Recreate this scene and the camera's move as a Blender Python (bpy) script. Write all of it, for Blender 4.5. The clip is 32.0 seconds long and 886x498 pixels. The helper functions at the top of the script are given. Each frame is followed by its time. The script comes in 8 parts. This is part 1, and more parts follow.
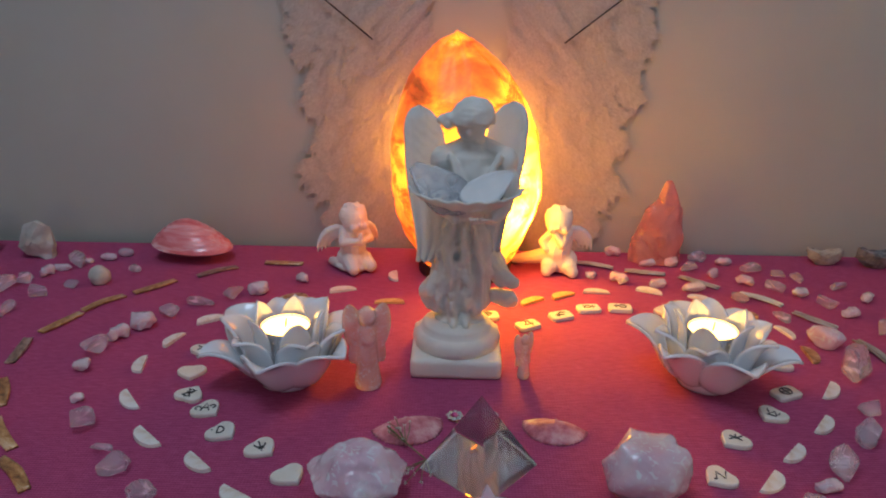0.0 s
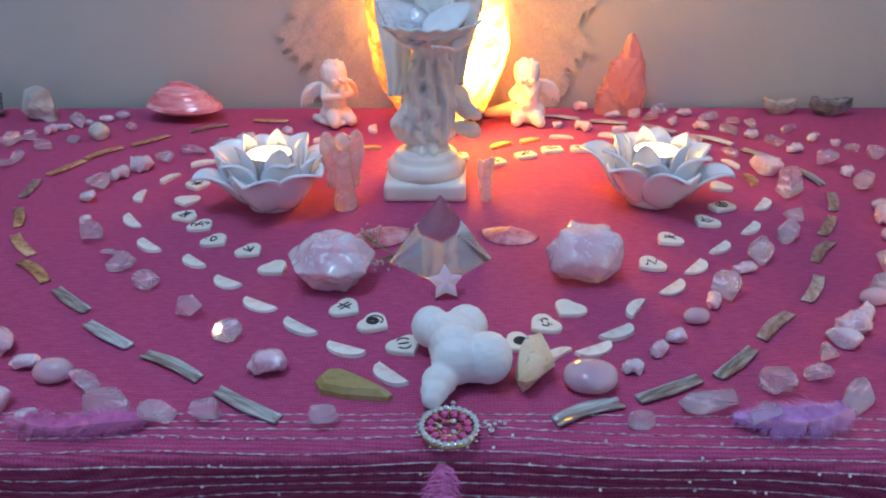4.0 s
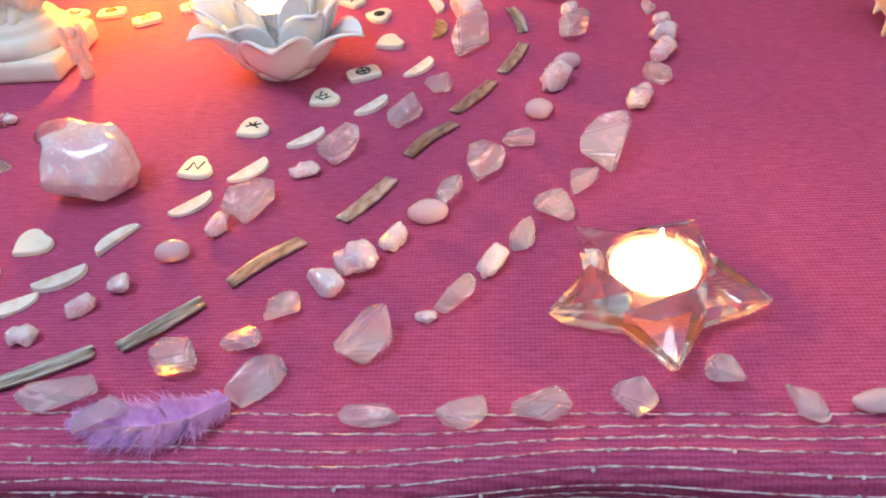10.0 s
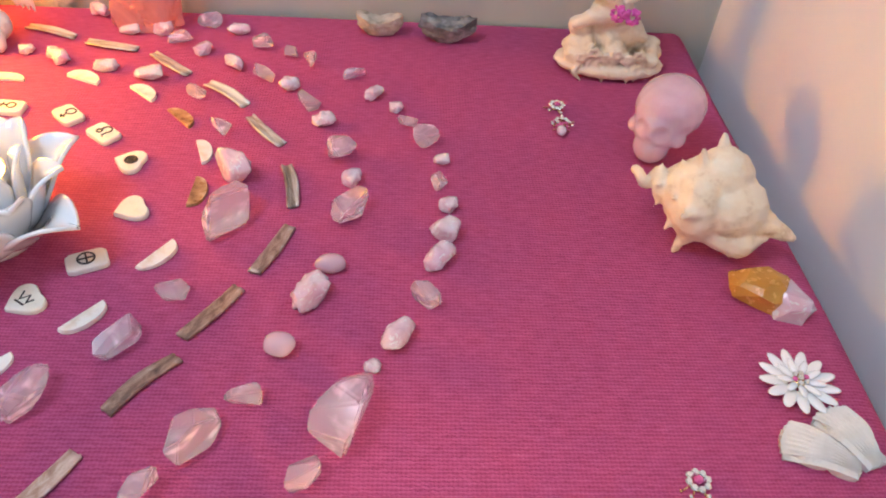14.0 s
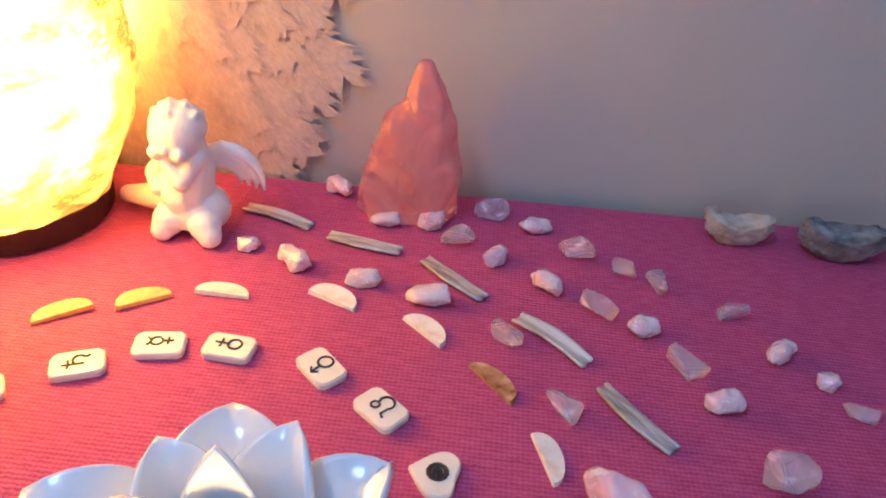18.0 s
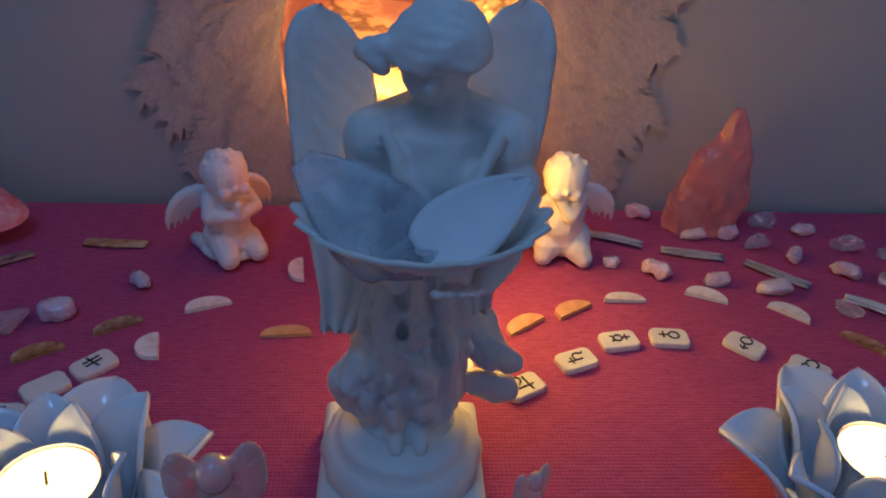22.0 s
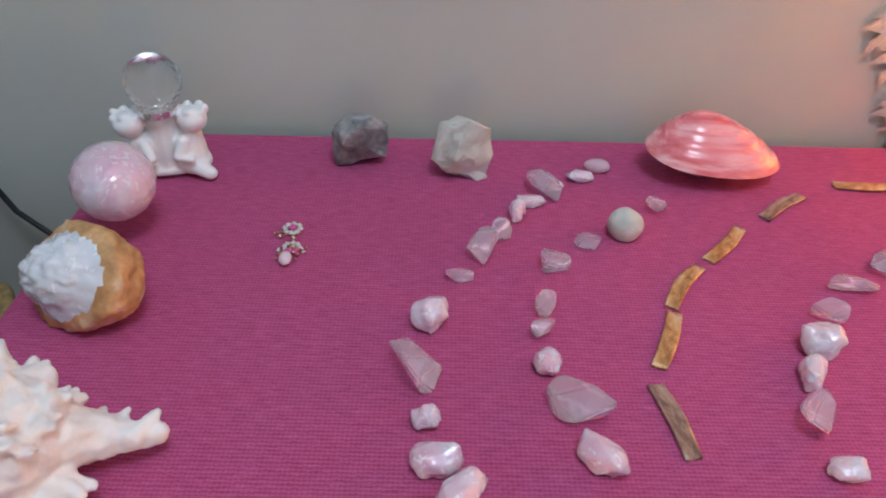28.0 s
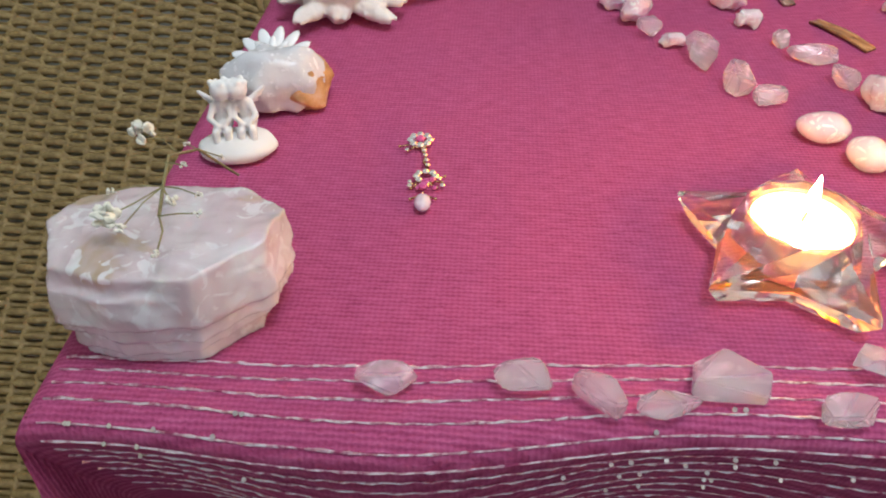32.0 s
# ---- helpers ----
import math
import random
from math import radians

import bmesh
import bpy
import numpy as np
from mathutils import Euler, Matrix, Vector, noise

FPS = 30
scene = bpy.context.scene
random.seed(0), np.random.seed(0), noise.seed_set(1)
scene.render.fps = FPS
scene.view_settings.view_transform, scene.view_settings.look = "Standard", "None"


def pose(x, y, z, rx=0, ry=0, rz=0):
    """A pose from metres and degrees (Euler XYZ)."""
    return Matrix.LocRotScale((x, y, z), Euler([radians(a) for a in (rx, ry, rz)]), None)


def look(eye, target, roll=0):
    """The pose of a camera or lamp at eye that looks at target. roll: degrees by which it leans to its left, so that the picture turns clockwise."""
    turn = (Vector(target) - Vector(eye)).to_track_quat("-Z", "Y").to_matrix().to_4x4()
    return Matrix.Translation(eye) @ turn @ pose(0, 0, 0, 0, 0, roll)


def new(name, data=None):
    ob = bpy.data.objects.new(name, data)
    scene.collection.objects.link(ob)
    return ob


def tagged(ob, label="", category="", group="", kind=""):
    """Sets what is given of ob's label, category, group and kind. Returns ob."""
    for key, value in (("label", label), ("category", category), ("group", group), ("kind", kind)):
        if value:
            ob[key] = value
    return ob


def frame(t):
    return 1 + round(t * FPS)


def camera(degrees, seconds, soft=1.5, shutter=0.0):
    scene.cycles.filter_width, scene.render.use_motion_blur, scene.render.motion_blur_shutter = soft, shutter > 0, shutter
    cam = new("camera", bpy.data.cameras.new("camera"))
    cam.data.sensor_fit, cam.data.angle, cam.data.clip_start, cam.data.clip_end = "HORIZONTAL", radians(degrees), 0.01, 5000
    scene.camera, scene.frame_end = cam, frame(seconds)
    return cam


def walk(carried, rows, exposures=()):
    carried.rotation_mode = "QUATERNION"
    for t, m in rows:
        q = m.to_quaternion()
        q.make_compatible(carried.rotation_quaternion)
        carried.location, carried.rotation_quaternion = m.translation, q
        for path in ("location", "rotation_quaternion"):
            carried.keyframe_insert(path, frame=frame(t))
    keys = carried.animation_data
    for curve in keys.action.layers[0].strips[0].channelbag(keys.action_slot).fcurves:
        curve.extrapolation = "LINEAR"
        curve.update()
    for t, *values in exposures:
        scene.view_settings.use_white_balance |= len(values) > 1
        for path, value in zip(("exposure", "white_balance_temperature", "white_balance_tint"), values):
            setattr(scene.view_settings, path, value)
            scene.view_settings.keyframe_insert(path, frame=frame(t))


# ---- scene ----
SOFT = 2.0
WINDOW_WATTS, CEILING_WATTS = 0.3, 12.0
SALT_GLOW, WAX_GLOW, FLAME_GLOW = 52.0, 12.0, 500.0
EXPOSURES = [(0, -0.25, 5300, 10), (1, 0.0, 4900, 10), (2, 0.22, 4600, 10), (4.5, 0.55, 4600, 10), (6, 0.85, 4800, 10), (7, 1.03, 5600, 10),
             (9, 1.08, 6600, 10), (10, 1.13, 5500, 10), (11, 0.87, 4900, 10), (12, 0.9, 4600, 10), (13, 1.05, 4800, 10), (14.5, 1.08, 5700, 10),
             (17, 0.95, 5000, 10), (18, 0.25, 4200, 10), (19, -0.53, 3800, 10), (20, -1.1, 3800, 10), (21, -1.5, 3600, 10), (22, -1.42, 3700, 10),
             (23, -0.85, 4600, 10), (24.5, -0.66, 4000, 10), (26, -0.3, 5300, 10), (28.5, 1.28, 5600, 10), (30, 1.6, 5900, 10), (32, 1.25, 6300, 10)]
cam = camera(60.69, 32.0, soft=SOFT)
PATH = [
    (0, (0.0032, 0.0303, 0.3033), (-0.0124, 0.9653, -0.0510), 1.06),
    (0.5, (0.0010, 0.0024, 0.3011), (0.0021, 0.9253, -0.0840), 1.31),
    (1, (0.0003, -0.0236, 0.3098), (-0.0116, 0.8828, -0.1123), 1.07),
    (1.5, (-0.0025, -0.0478, 0.3108), (-0.0044, 0.8458, -0.1381), 1.22),
    (2, (0.0005, -0.0737, 0.3086), (0.0024, 0.8120, -0.1556), 1.68),
    (2.5, (0.0031, -0.0890, 0.2942), (-0.0225, 0.8185, -0.1251), 0.51),
    (4.5, (0.0523, -0.0344, 0.2481), (0.0358, 0.8367, -0.2427), -0.32),
    (5, (0.0716, -0.0085, 0.2395), (0.0457, 0.8253, -0.3119), -0.16),
    (5.5, (0.0856, 0.0272, 0.2392), (0.0513, 0.8181, -0.3717), -1.86),
    (6, (0.1086, 0.0490, 0.2417), (0.0622, 0.8315, -0.3792), -2.36),
    (6.5, (0.1376, 0.0615, 0.2419), (0.0762, 0.8341, -0.3901), -2.59),
    (7, (0.1689, 0.0708, 0.2399), (0.0861, 0.8378, -0.3963), -3.37),
    (7.5, (0.2014, 0.0741, 0.2394), (0.1094, 0.8319, -0.4065), -3.96),
    (8, (0.2297, 0.0748, 0.2388), (0.1301, 0.8345, -0.4037), -4.79),
    (8.5, (0.2614, 0.0749, 0.2386), (0.1530, 0.8361, -0.4008), -5.77),
    (9, (0.2968, 0.0793, 0.2375), (0.1855, 0.8395, -0.4025), -5.97),
    (9.5, (0.3262, 0.0849, 0.2343), (0.2303, 0.8415, -0.4124), -5.72),
    (10, (0.3512, 0.0848, 0.2364), (0.2613, 0.8378, -0.4155), -5.75),
    (10.5, (0.3733, 0.0849, 0.2359), (0.2833, 0.8333, -0.4213), -5.67),
    (11, (0.3976, 0.0906, 0.2340), (0.3280, 0.8377, -0.4270), -4.13),
    (11.5, (0.4296, 0.0984, 0.2384), (0.4005, 0.8382, -0.4339), -2.52),
    (12, (0.4517, 0.1035, 0.2481), (0.4943, 0.8216, -0.4465), 2.25),
    (12.5, (0.4551, 0.1170, 0.2607), (0.5530, 0.8305, -0.4331), 6.10),
    (13, (0.4491, 0.1527, 0.2757), (0.5356, 0.8582, -0.4277), 5.70),
    (13.5, (0.4390, 0.1880, 0.2912), (0.5121, 0.9069, -0.4001), 6.10),
    (14, (0.4248, 0.2312, 0.3046), (0.4901, 0.9572, -0.3800), 5.18),
    (14.5, (0.4131, 0.2854, 0.3168), (0.4651, 1.0001, -0.3806), 2.71),
    (16.5, (0.3730, 0.4535, 0.2431), (0.4783, 1.2806, -0.3090), 5.55),
    (17, (0.3310, 0.4562, 0.2337), (0.3935, 1.2842, -0.3235), 6.12),
    (17.5, (0.2987, 0.4517, 0.2353), (0.3026, 1.2894, -0.3108), 5.95),
    (18, (0.2614, 0.4402, 0.2306), (0.2221, 1.2636, -0.3355), 4.32),
    (18.5, (0.2286, 0.4333, 0.2318), (0.1876, 1.2434, -0.3531), 4.47),
    (19, (0.2031, 0.4260, 0.2379), (0.1473, 1.2427, -0.3365), 4.03),
    (19.5, (0.1697, 0.4119, 0.2378), (0.1091, 1.2429, -0.3153), 3.32),
    (20, (0.1458, 0.3936, 0.2366), (0.0925, 1.2102, -0.3381), 3.39),
    (20.5, (0.1127, 0.3772, 0.2388), (0.0913, 1.1882, -0.3459), 3.52),
    (21, (0.0735, 0.3650, 0.2419), (0.0951, 1.1804, -0.3365), 3.69),
    (21.5, (0.0364, 0.3536, 0.2533), (0.0793, 1.1811, -0.3065), 2.99),
    (22, (0.0006, 0.3478, 0.2703), (0.0677, 1.1907, -0.2634), 3.37),
    (22.5, (-0.0401, 0.3385, 0.2722), (0.0438, 1.2023, -0.2246), 4.14),
    (23, (-0.0768, 0.3416, 0.2599), (0.0067, 1.2035, -0.2402), 4.99),
    (23.5, (-0.1144, 0.3567, 0.2371), (-0.0072, 1.1906, -0.3043), 6.61),
    (24, (-0.1548, 0.3654, 0.2350), (-0.0398, 1.1719, -0.3450), 5.91),
    (24.5, (-0.1831, 0.3773, 0.2191), (-0.0858, 1.1712, -0.3812), 5.43),
    (25, (-0.2084, 0.3873, 0.2035), (-0.1010, 1.1356, -0.4510), 9.10),
    (25.5, (-0.2412, 0.3995, 0.2055), (-0.1558, 1.1342, -0.4676), 7.77),
    (26, (-0.2850, 0.3983, 0.2218), (-0.2309, 1.1610, -0.4226), 3.60),
    (26.5, (-0.3400, 0.3981, 0.2189), (-0.2851, 1.1745, -0.4090), 5.15),
    (28.5, (-0.4776, 0.3077, 0.2639), (-0.4816, 1.1143, -0.3272), 1.07),
    (29, (-0.4969, 0.2617, 0.2569), (-0.4875, 1.0664, -0.3367), 1.69),
    (29.5, (-0.5154, 0.2315, 0.2447), (-0.5068, 1.0238, -0.3654), 2.64),
    (30, (-0.5185, 0.1989, 0.2254), (-0.5014, 0.9741, -0.4060), 2.96),
    (30.5, (-0.5160, 0.1720, 0.2071), (-0.4939, 0.9260, -0.4494), 1.64),
    (31, (-0.5123, 0.1444, 0.1969), (-0.5003, 0.8863, -0.4734), 1.06),
    (31.5, (-0.5164, 0.1092, 0.1923), (-0.5475, 0.8484, -0.4805), 0.54),
    (32, (-0.5280, 0.0810, 0.1953), (-0.5872, 0.8362, -0.4575), -0.71),
]
walk(cam, [(t, look(eye, target, roll)) for t, eye, target, roll in PATH], EXPOSURES)

# ---- light ----
world = bpy.data.worlds.new("world")
scene.world = world
world.use_nodes = True
world.node_tree.nodes["Background"].inputs[0].default_value = (0.62, 0.74, 1.0, 1)
world.node_tree.nodes["Background"].inputs[1].default_value = 0.3


def area_lamp(name, size_x, size_y, watts, colour, m):
    data = bpy.data.lights.new(name, "AREA")
    data.shape, data.size, data.size_y, data.energy, data.color = "RECTANGLE", size_x, size_y, watts, colour
    ob = new(name, data)
    ob.matrix_world = m
    return ob


# daylight of the window behind the camera, in its opening
area_lamp("window_light", 1.5, 1.1, WINDOW_WATTS, (0.86, 0.93, 1.0), look((-0.5, -1.78, 0.75), (-0.1, 0.6, 0.0)))
# the room's ceiling lamp
bulb = bpy.data.lights.new("ceiling_light", "POINT")
bulb.energy, bulb.color, bulb.shadow_soft_size = CEILING_WATTS, (0.90, 0.96, 1.0), 0.20
new("ceiling_light", bulb).matrix_world = pose(-0.26, 0.10, 1.34)

# ---- materials ----
def shader(name):
    m = bpy.data.materials.new(name)
    m.use_nodes = True
    return m, m.node_tree.nodes, m.node_tree.links, m.node_tree.nodes["Principled BSDF"]


def node(nodes, kind, **values):
    n = nodes.new(kind)
    for key, value in values.items():
        n.inputs[key.replace("_", " ")].default_value = value
    return n


def ramp(nodes, stops):
    r = nodes.new("ShaderNodeValToRGB")
    e = r.color_ramp.elements
    while len(e) < len(stops):
        e.new(0.5)
    for el, (pos, col) in zip(e, stops):
        el.position, el.color = pos, (*col, 1)
    return r


def surface(name, stops, scale=40, rough=0.5, bump=0.2, bump_scale=None, metal=0.0, transmission=0.0, coat=0.0, sss=0.0, ior=1.45,
            detail=6, vary=0.0, sheen=0.0):
    """A mottled material: noise at two scales gives colour and relief; vary: brightness from thing to thing."""
    m, nodes, links, p = shader(name)
    tc = nodes.new("ShaderNodeTexCoord")
    n1 = node(nodes, "ShaderNodeTexNoise", Scale=scale, Detail=detail, Roughness=0.6)
    links.new(tc.outputs["Object"], n1.inputs["Vector"])
    r = ramp(nodes, stops)
    links.new(n1.outputs["Fac"], r.inputs["Fac"])
    colour = r.outputs["Color"]
    if vary:
        info = nodes.new("ShaderNodeObjectInfo")
        hsv = nodes.new("ShaderNodeHueSaturation")
        mr = node(nodes, "ShaderNodeMapRange", To_Min=1 - vary, To_Max=1 + vary)
        links.new(info.outputs["Random"], mr.inputs["Value"])
        links.new(mr.outputs["Result"], hsv.inputs["Value"])
        links.new(mr.outputs["Result"], hsv.inputs["Saturation"])
        links.new(colour, hsv.inputs["Color"])
        colour = hsv.outputs["Color"]
    links.new(colour, p.inputs["Base Color"])
    n2 = node(nodes, "ShaderNodeTexNoise", Scale=bump_scale or scale * 5, Detail=4)
    links.new(tc.outputs["Object"], n2.inputs["Vector"])
    if bump:
        b = node(nodes, "ShaderNodeBump", Strength=bump, Distance=0.001)
        links.new(n2.outputs["Fac"], b.inputs["Height"])
        links.new(b.outputs["Normal"], p.inputs["Normal"])
    mr2 = node(nodes, "ShaderNodeMapRange", To_Min=max(0.02, rough - 0.12), To_Max=min(1, rough + 0.12))
    links.new(n2.outputs["Fac"], mr2.inputs["Value"])
    links.new(mr2.outputs["Result"], p.inputs["Roughness"])
    p.inputs["Metallic"].default_value = metal
    p.inputs["Transmission Weight"].default_value = transmission
    p.inputs["Coat Weight"].default_value = coat
    p.inputs["Coat Roughness"].default_value = 0.08
    p.inputs["IOR"].default_value = ior
    p.inputs["Subsurface Weight"].default_value = sss
    p.inputs["Subsurface Radius"].default_value = (0.01, 0.006, 0.005)
    p.inputs["Subsurface Scale"].default_value = 0.5
    p.inputs["Sheen Weight"].default_value = sheen
    return m


def glow(name, colour, strength):
    m, nodes, links, p = shader(name)
    p.inputs["Base Color"].default_value = (*colour, 1)
    p.inputs["Emission Color"].default_value = (*colour, 1)
    p.inputs["Emission Strength"].default_value = strength
    return m


def cloth_material():
    """Handwoven magenta cotton: crossing ribs, slubs, and a colour that drifts over the sheet."""
    m, nodes, links, p = shader("magenta_cotton")
    tc = nodes.new("ShaderNodeTexCoord")
    slub = node(nodes, "ShaderNodeTexNoise", Scale=1.0, Detail=4)
    slubmap = nodes.new("ShaderNodeMapping")
    slubmap.inputs["Scale"].default_value = (110, 420, 300)
    links.new(tc.outputs["Object"], slubmap.inputs["Vector"])
    links.new(slubmap.outputs[0], slub.inputs["Vector"])
    waves = []
    for axis, scale in (("X", 150), ("Y", 150)):
        w = node(nodes, "ShaderNodeTexWave", Scale=scale, Distortion=3.0, Detail=3, Detail_Scale=3.0)
        w.bands_direction = axis
        links.new(tc.outputs["Object"], w.inputs["Vector"])
        waves.append(w)
    add = nodes.new("ShaderNodeMath")
    add.operation = "MULTIPLY_ADD"
    add.inputs[1].default_value = 0.38
    links.new(waves[0].outputs["Fac"], add.inputs[0])
    links.new(waves[1].outputs["Fac"], add.inputs[2])
    add2 = nodes.new("ShaderNodeMath")
    add2.operation = "MULTIPLY_ADD"
    add2.inputs[1].default_value = 0.5
    links.new(add.outputs[0], add2.inputs[0])
    links.new(slub.outputs["Fac"], add2.inputs[2])
    r = ramp(nodes, ((0.25, (0.30, 0.046, 0.125)), (0.58, (0.43, 0.080, 0.192)), (0.88, (0.52, 0.125, 0.262)), (1.0, (0.66, 0.27, 0.40))))
    scale = nodes.new("ShaderNodeMath")
    scale.operation = "MULTIPLY"
    scale.inputs[1].default_value = 0.66
    links.new(add2.outputs[0], scale.inputs[0])
    links.new(scale.outputs[0], r.inputs["Fac"])
    big = node(nodes, "ShaderNodeTexNoise", Scale=4, Detail=3)
    links.new(tc.outputs["Object"], big.inputs["Vector"])
    hsv = nodes.new("ShaderNodeHueSaturation")
    mr = node(nodes, "ShaderNodeMapRange", To_Min=0.84, To_Max=1.16)
    links.new(big.outputs["Fac"], mr.inputs["Value"])
    links.new(mr.outputs["Result"], hsv.inputs["Value"])
    links.new(r.outputs["Color"], hsv.inputs["Color"])
    links.new(hsv.outputs["Color"], p.inputs["Base Color"])
    b = node(nodes, "ShaderNodeBump", Strength=0.65, Distance=0.0008)
    links.new(add2.outputs[0], b.inputs["Height"])
    links.new(b.outputs["Normal"], p.inputs["Normal"])
    p.inputs["Roughness"].default_value = 0.8
    p.inputs["Specular IOR Level"].default_value = 0.10
    p.inputs["Specular Tint"].default_value = (1.0, 0.6, 0.75, 1)
    return m


def salt_material():
    """Lit rock salt: a hot core where the bulb sits, clouded orange body and brown veins."""
    m, nodes, links, p = shader("lit_rock_salt")
    tc = nodes.new("ShaderNodeTexCoord")
    n1 = node(nodes, "ShaderNodeTexNoise", Scale=14, Detail=10, Roughness=0.62, Distortion=0.6)
    links.new(tc.outputs["Object"], n1.inputs["Vector"])
    bulb_at = nodes.new("ShaderNodeVectorMath")
    bulb_at.operation = "DISTANCE"
    bulb_at.inputs[1].default_value = (0.034, -0.056, 0.098)
    links.new(tc.outputs["Object"], bulb_at.inputs[0])
    near = node(nodes, "ShaderNodeMapRange", From_Min=0.025, From_Max=0.125, To_Min=0.26, To_Max=-0.14)
    links.new(bulb_at.outputs["Value"], near.inputs["Value"])
    # second hot spot added on the unseen back, to brighten the wall
    back_glow_at = nodes.new("ShaderNodeVectorMath")
    back_glow_at.operation = "DISTANCE"
    back_glow_at.inputs[1].default_value = (0.0, 0.085, 0.120)
    links.new(tc.outputs["Object"], back_glow_at.inputs[0])
    thin = node(nodes, "ShaderNodeMapRange", From_Min=0.025, From_Max=0.105, To_Min=0.40, To_Max=-0.14)
    links.new(back_glow_at.outputs["Value"], thin.inputs["Value"])
    most = nodes.new("ShaderNodeMath")
    most.operation = "MAXIMUM"
    links.new(near.outputs["Result"], most.inputs[0])
    links.new(thin.outputs["Result"], most.inputs[1])
    a = nodes.new("ShaderNodeMath")
    a.operation = "ADD"
    links.new(n1.outputs["Fac"], a.inputs[0])
    links.new(most.outputs[0], a.inputs[1])
    # brown veins: thin bands of a warped noise, one clouded plane across the block
    mp = nodes.new("ShaderNodeMapping")
    mp.inputs["Rotation"].default_value = (0.3, 0.9, 0.2)
    mp.inputs["Scale"].default_value = (3.0, 9.0, 16.0)
    links.new(tc.outputs["Object"], mp.inputs["Vector"])
    n2 = node(nodes, "ShaderNodeTexNoise", Scale=1.0, Detail=8, Roughness=0.7, Distortion=0.5)
    links.new(mp.outputs[0], n2.inputs["Vector"])
    vein = ramp(nodes, ((0.0, (1, 1, 1)), (0.44, (1, 1, 1)), (0.475, (0.30, 0.30, 0.30)), (0.49, (0.30, 0.30, 0.30)), (0.53, (1, 1, 1))))
    links.new(n2.outputs["Fac"], vein.inputs["Fac"])
    r = ramp(nodes, ((0.28, (0.8, 0.07, 0.0)), (0.40, (1.0, 0.145, 0.0)), (0.54, (1.0, 0.24, 0.0)), (0.68, (1.0, 0.35, 0.0)), (0.86, (1.0, 0.56, 0.03))))
    links.new(a.outputs[0], r.inputs["Fac"])
    links.new(r.outputs["Color"], p.inputs["Emission Color"])
    s = ramp(nodes, ((0.28, (0.025, 0.025, 0.025)), (0.42, (0.05, 0.05, 0.05)), (0.58, (0.13, 0.13, 0.13)), (0.80, (1.0, 1.0, 1.0))))
    links.new(a.outputs[0], s.inputs["Fac"])
    dim = nodes.new("ShaderNodeMath")
    dim.operation = "MULTIPLY"
    links.new(s.outputs["Color"], dim.inputs[0])
    links.new(vein.outputs["Color"], dim.inputs[1])
    ms = nodes.new("ShaderNodeMath")
    ms.operation = "MULTIPLY"
    ms.inputs[1].default_value = SALT_GLOW
    links.new(dim.outputs[0], ms.inputs[0])
    links.new(ms.outputs[0], p.inputs["Emission Strength"])
    p.inputs["Base Color"].default_value = (0.50, 0.15, 0.03, 1)
    p.inputs["Roughness"].default_value = 0.4
    b = node(nodes, "ShaderNodeBump", Strength=0.6, Distance=0.003)
    links.new(n1.outputs["Fac"], b.inputs["Height"])
    links.new(b.outputs["Normal"], p.inputs["Normal"])
    return m


def nacre_material(name="mother_of_pearl", stops=((0.34, (0.05, 0.042, 0.038)), (0.50, (0.20, 0.165, 0.13)), (0.62, (0.40, 0.37, 0.33)), (0.80, (0.66, 0.71, 0.72))), stretch=(25, 320, 200)):
    """Mother of pearl: grey-brown streaks along the strip with a pearly coat."""
    m, nodes, links, p = shader(name)
    tc = nodes.new("ShaderNodeTexCoord")
    mp = nodes.new("ShaderNodeMapping")
    mp.inputs["Scale"].default_value = stretch
    links.new(tc.outputs["Object"], mp.inputs["Vector"])
    n1 = node(nodes, "ShaderNodeTexNoise", Scale=1.0, Detail=5, Roughness=0.65, Distortion=0.4)
    links.new(mp.outputs[0], n1.inputs["Vector"])
    info = nodes.new("ShaderNodeObjectInfo")
    add = nodes.new("ShaderNodeMath")
    add.operation = "MULTIPLY_ADD"
    add.inputs[1].default_value = 0.22
    links.new(info.outputs["Random"], add.inputs[0])
    links.new(n1.outputs["Fac"], add.inputs[2])
    r = ramp(nodes, stops)
    links.new(add.outputs[0], r.inputs["Fac"])
    links.new(r.outputs["Color"], p.inputs["Base Color"])
    p.inputs["Roughness"].default_value = 0.3
    p.inputs["Metallic"].default_value = 0.15
    p.inputs["Coat Weight"].default_value = 0.5
    b = node(nodes, "ShaderNodeBump", Strength=0.3, Distance=0.0006)
    links.new(n1.outputs["Fac"], b.inputs["Height"])
    links.new(b.outputs["Normal"], p.inputs["Normal"])
    return m


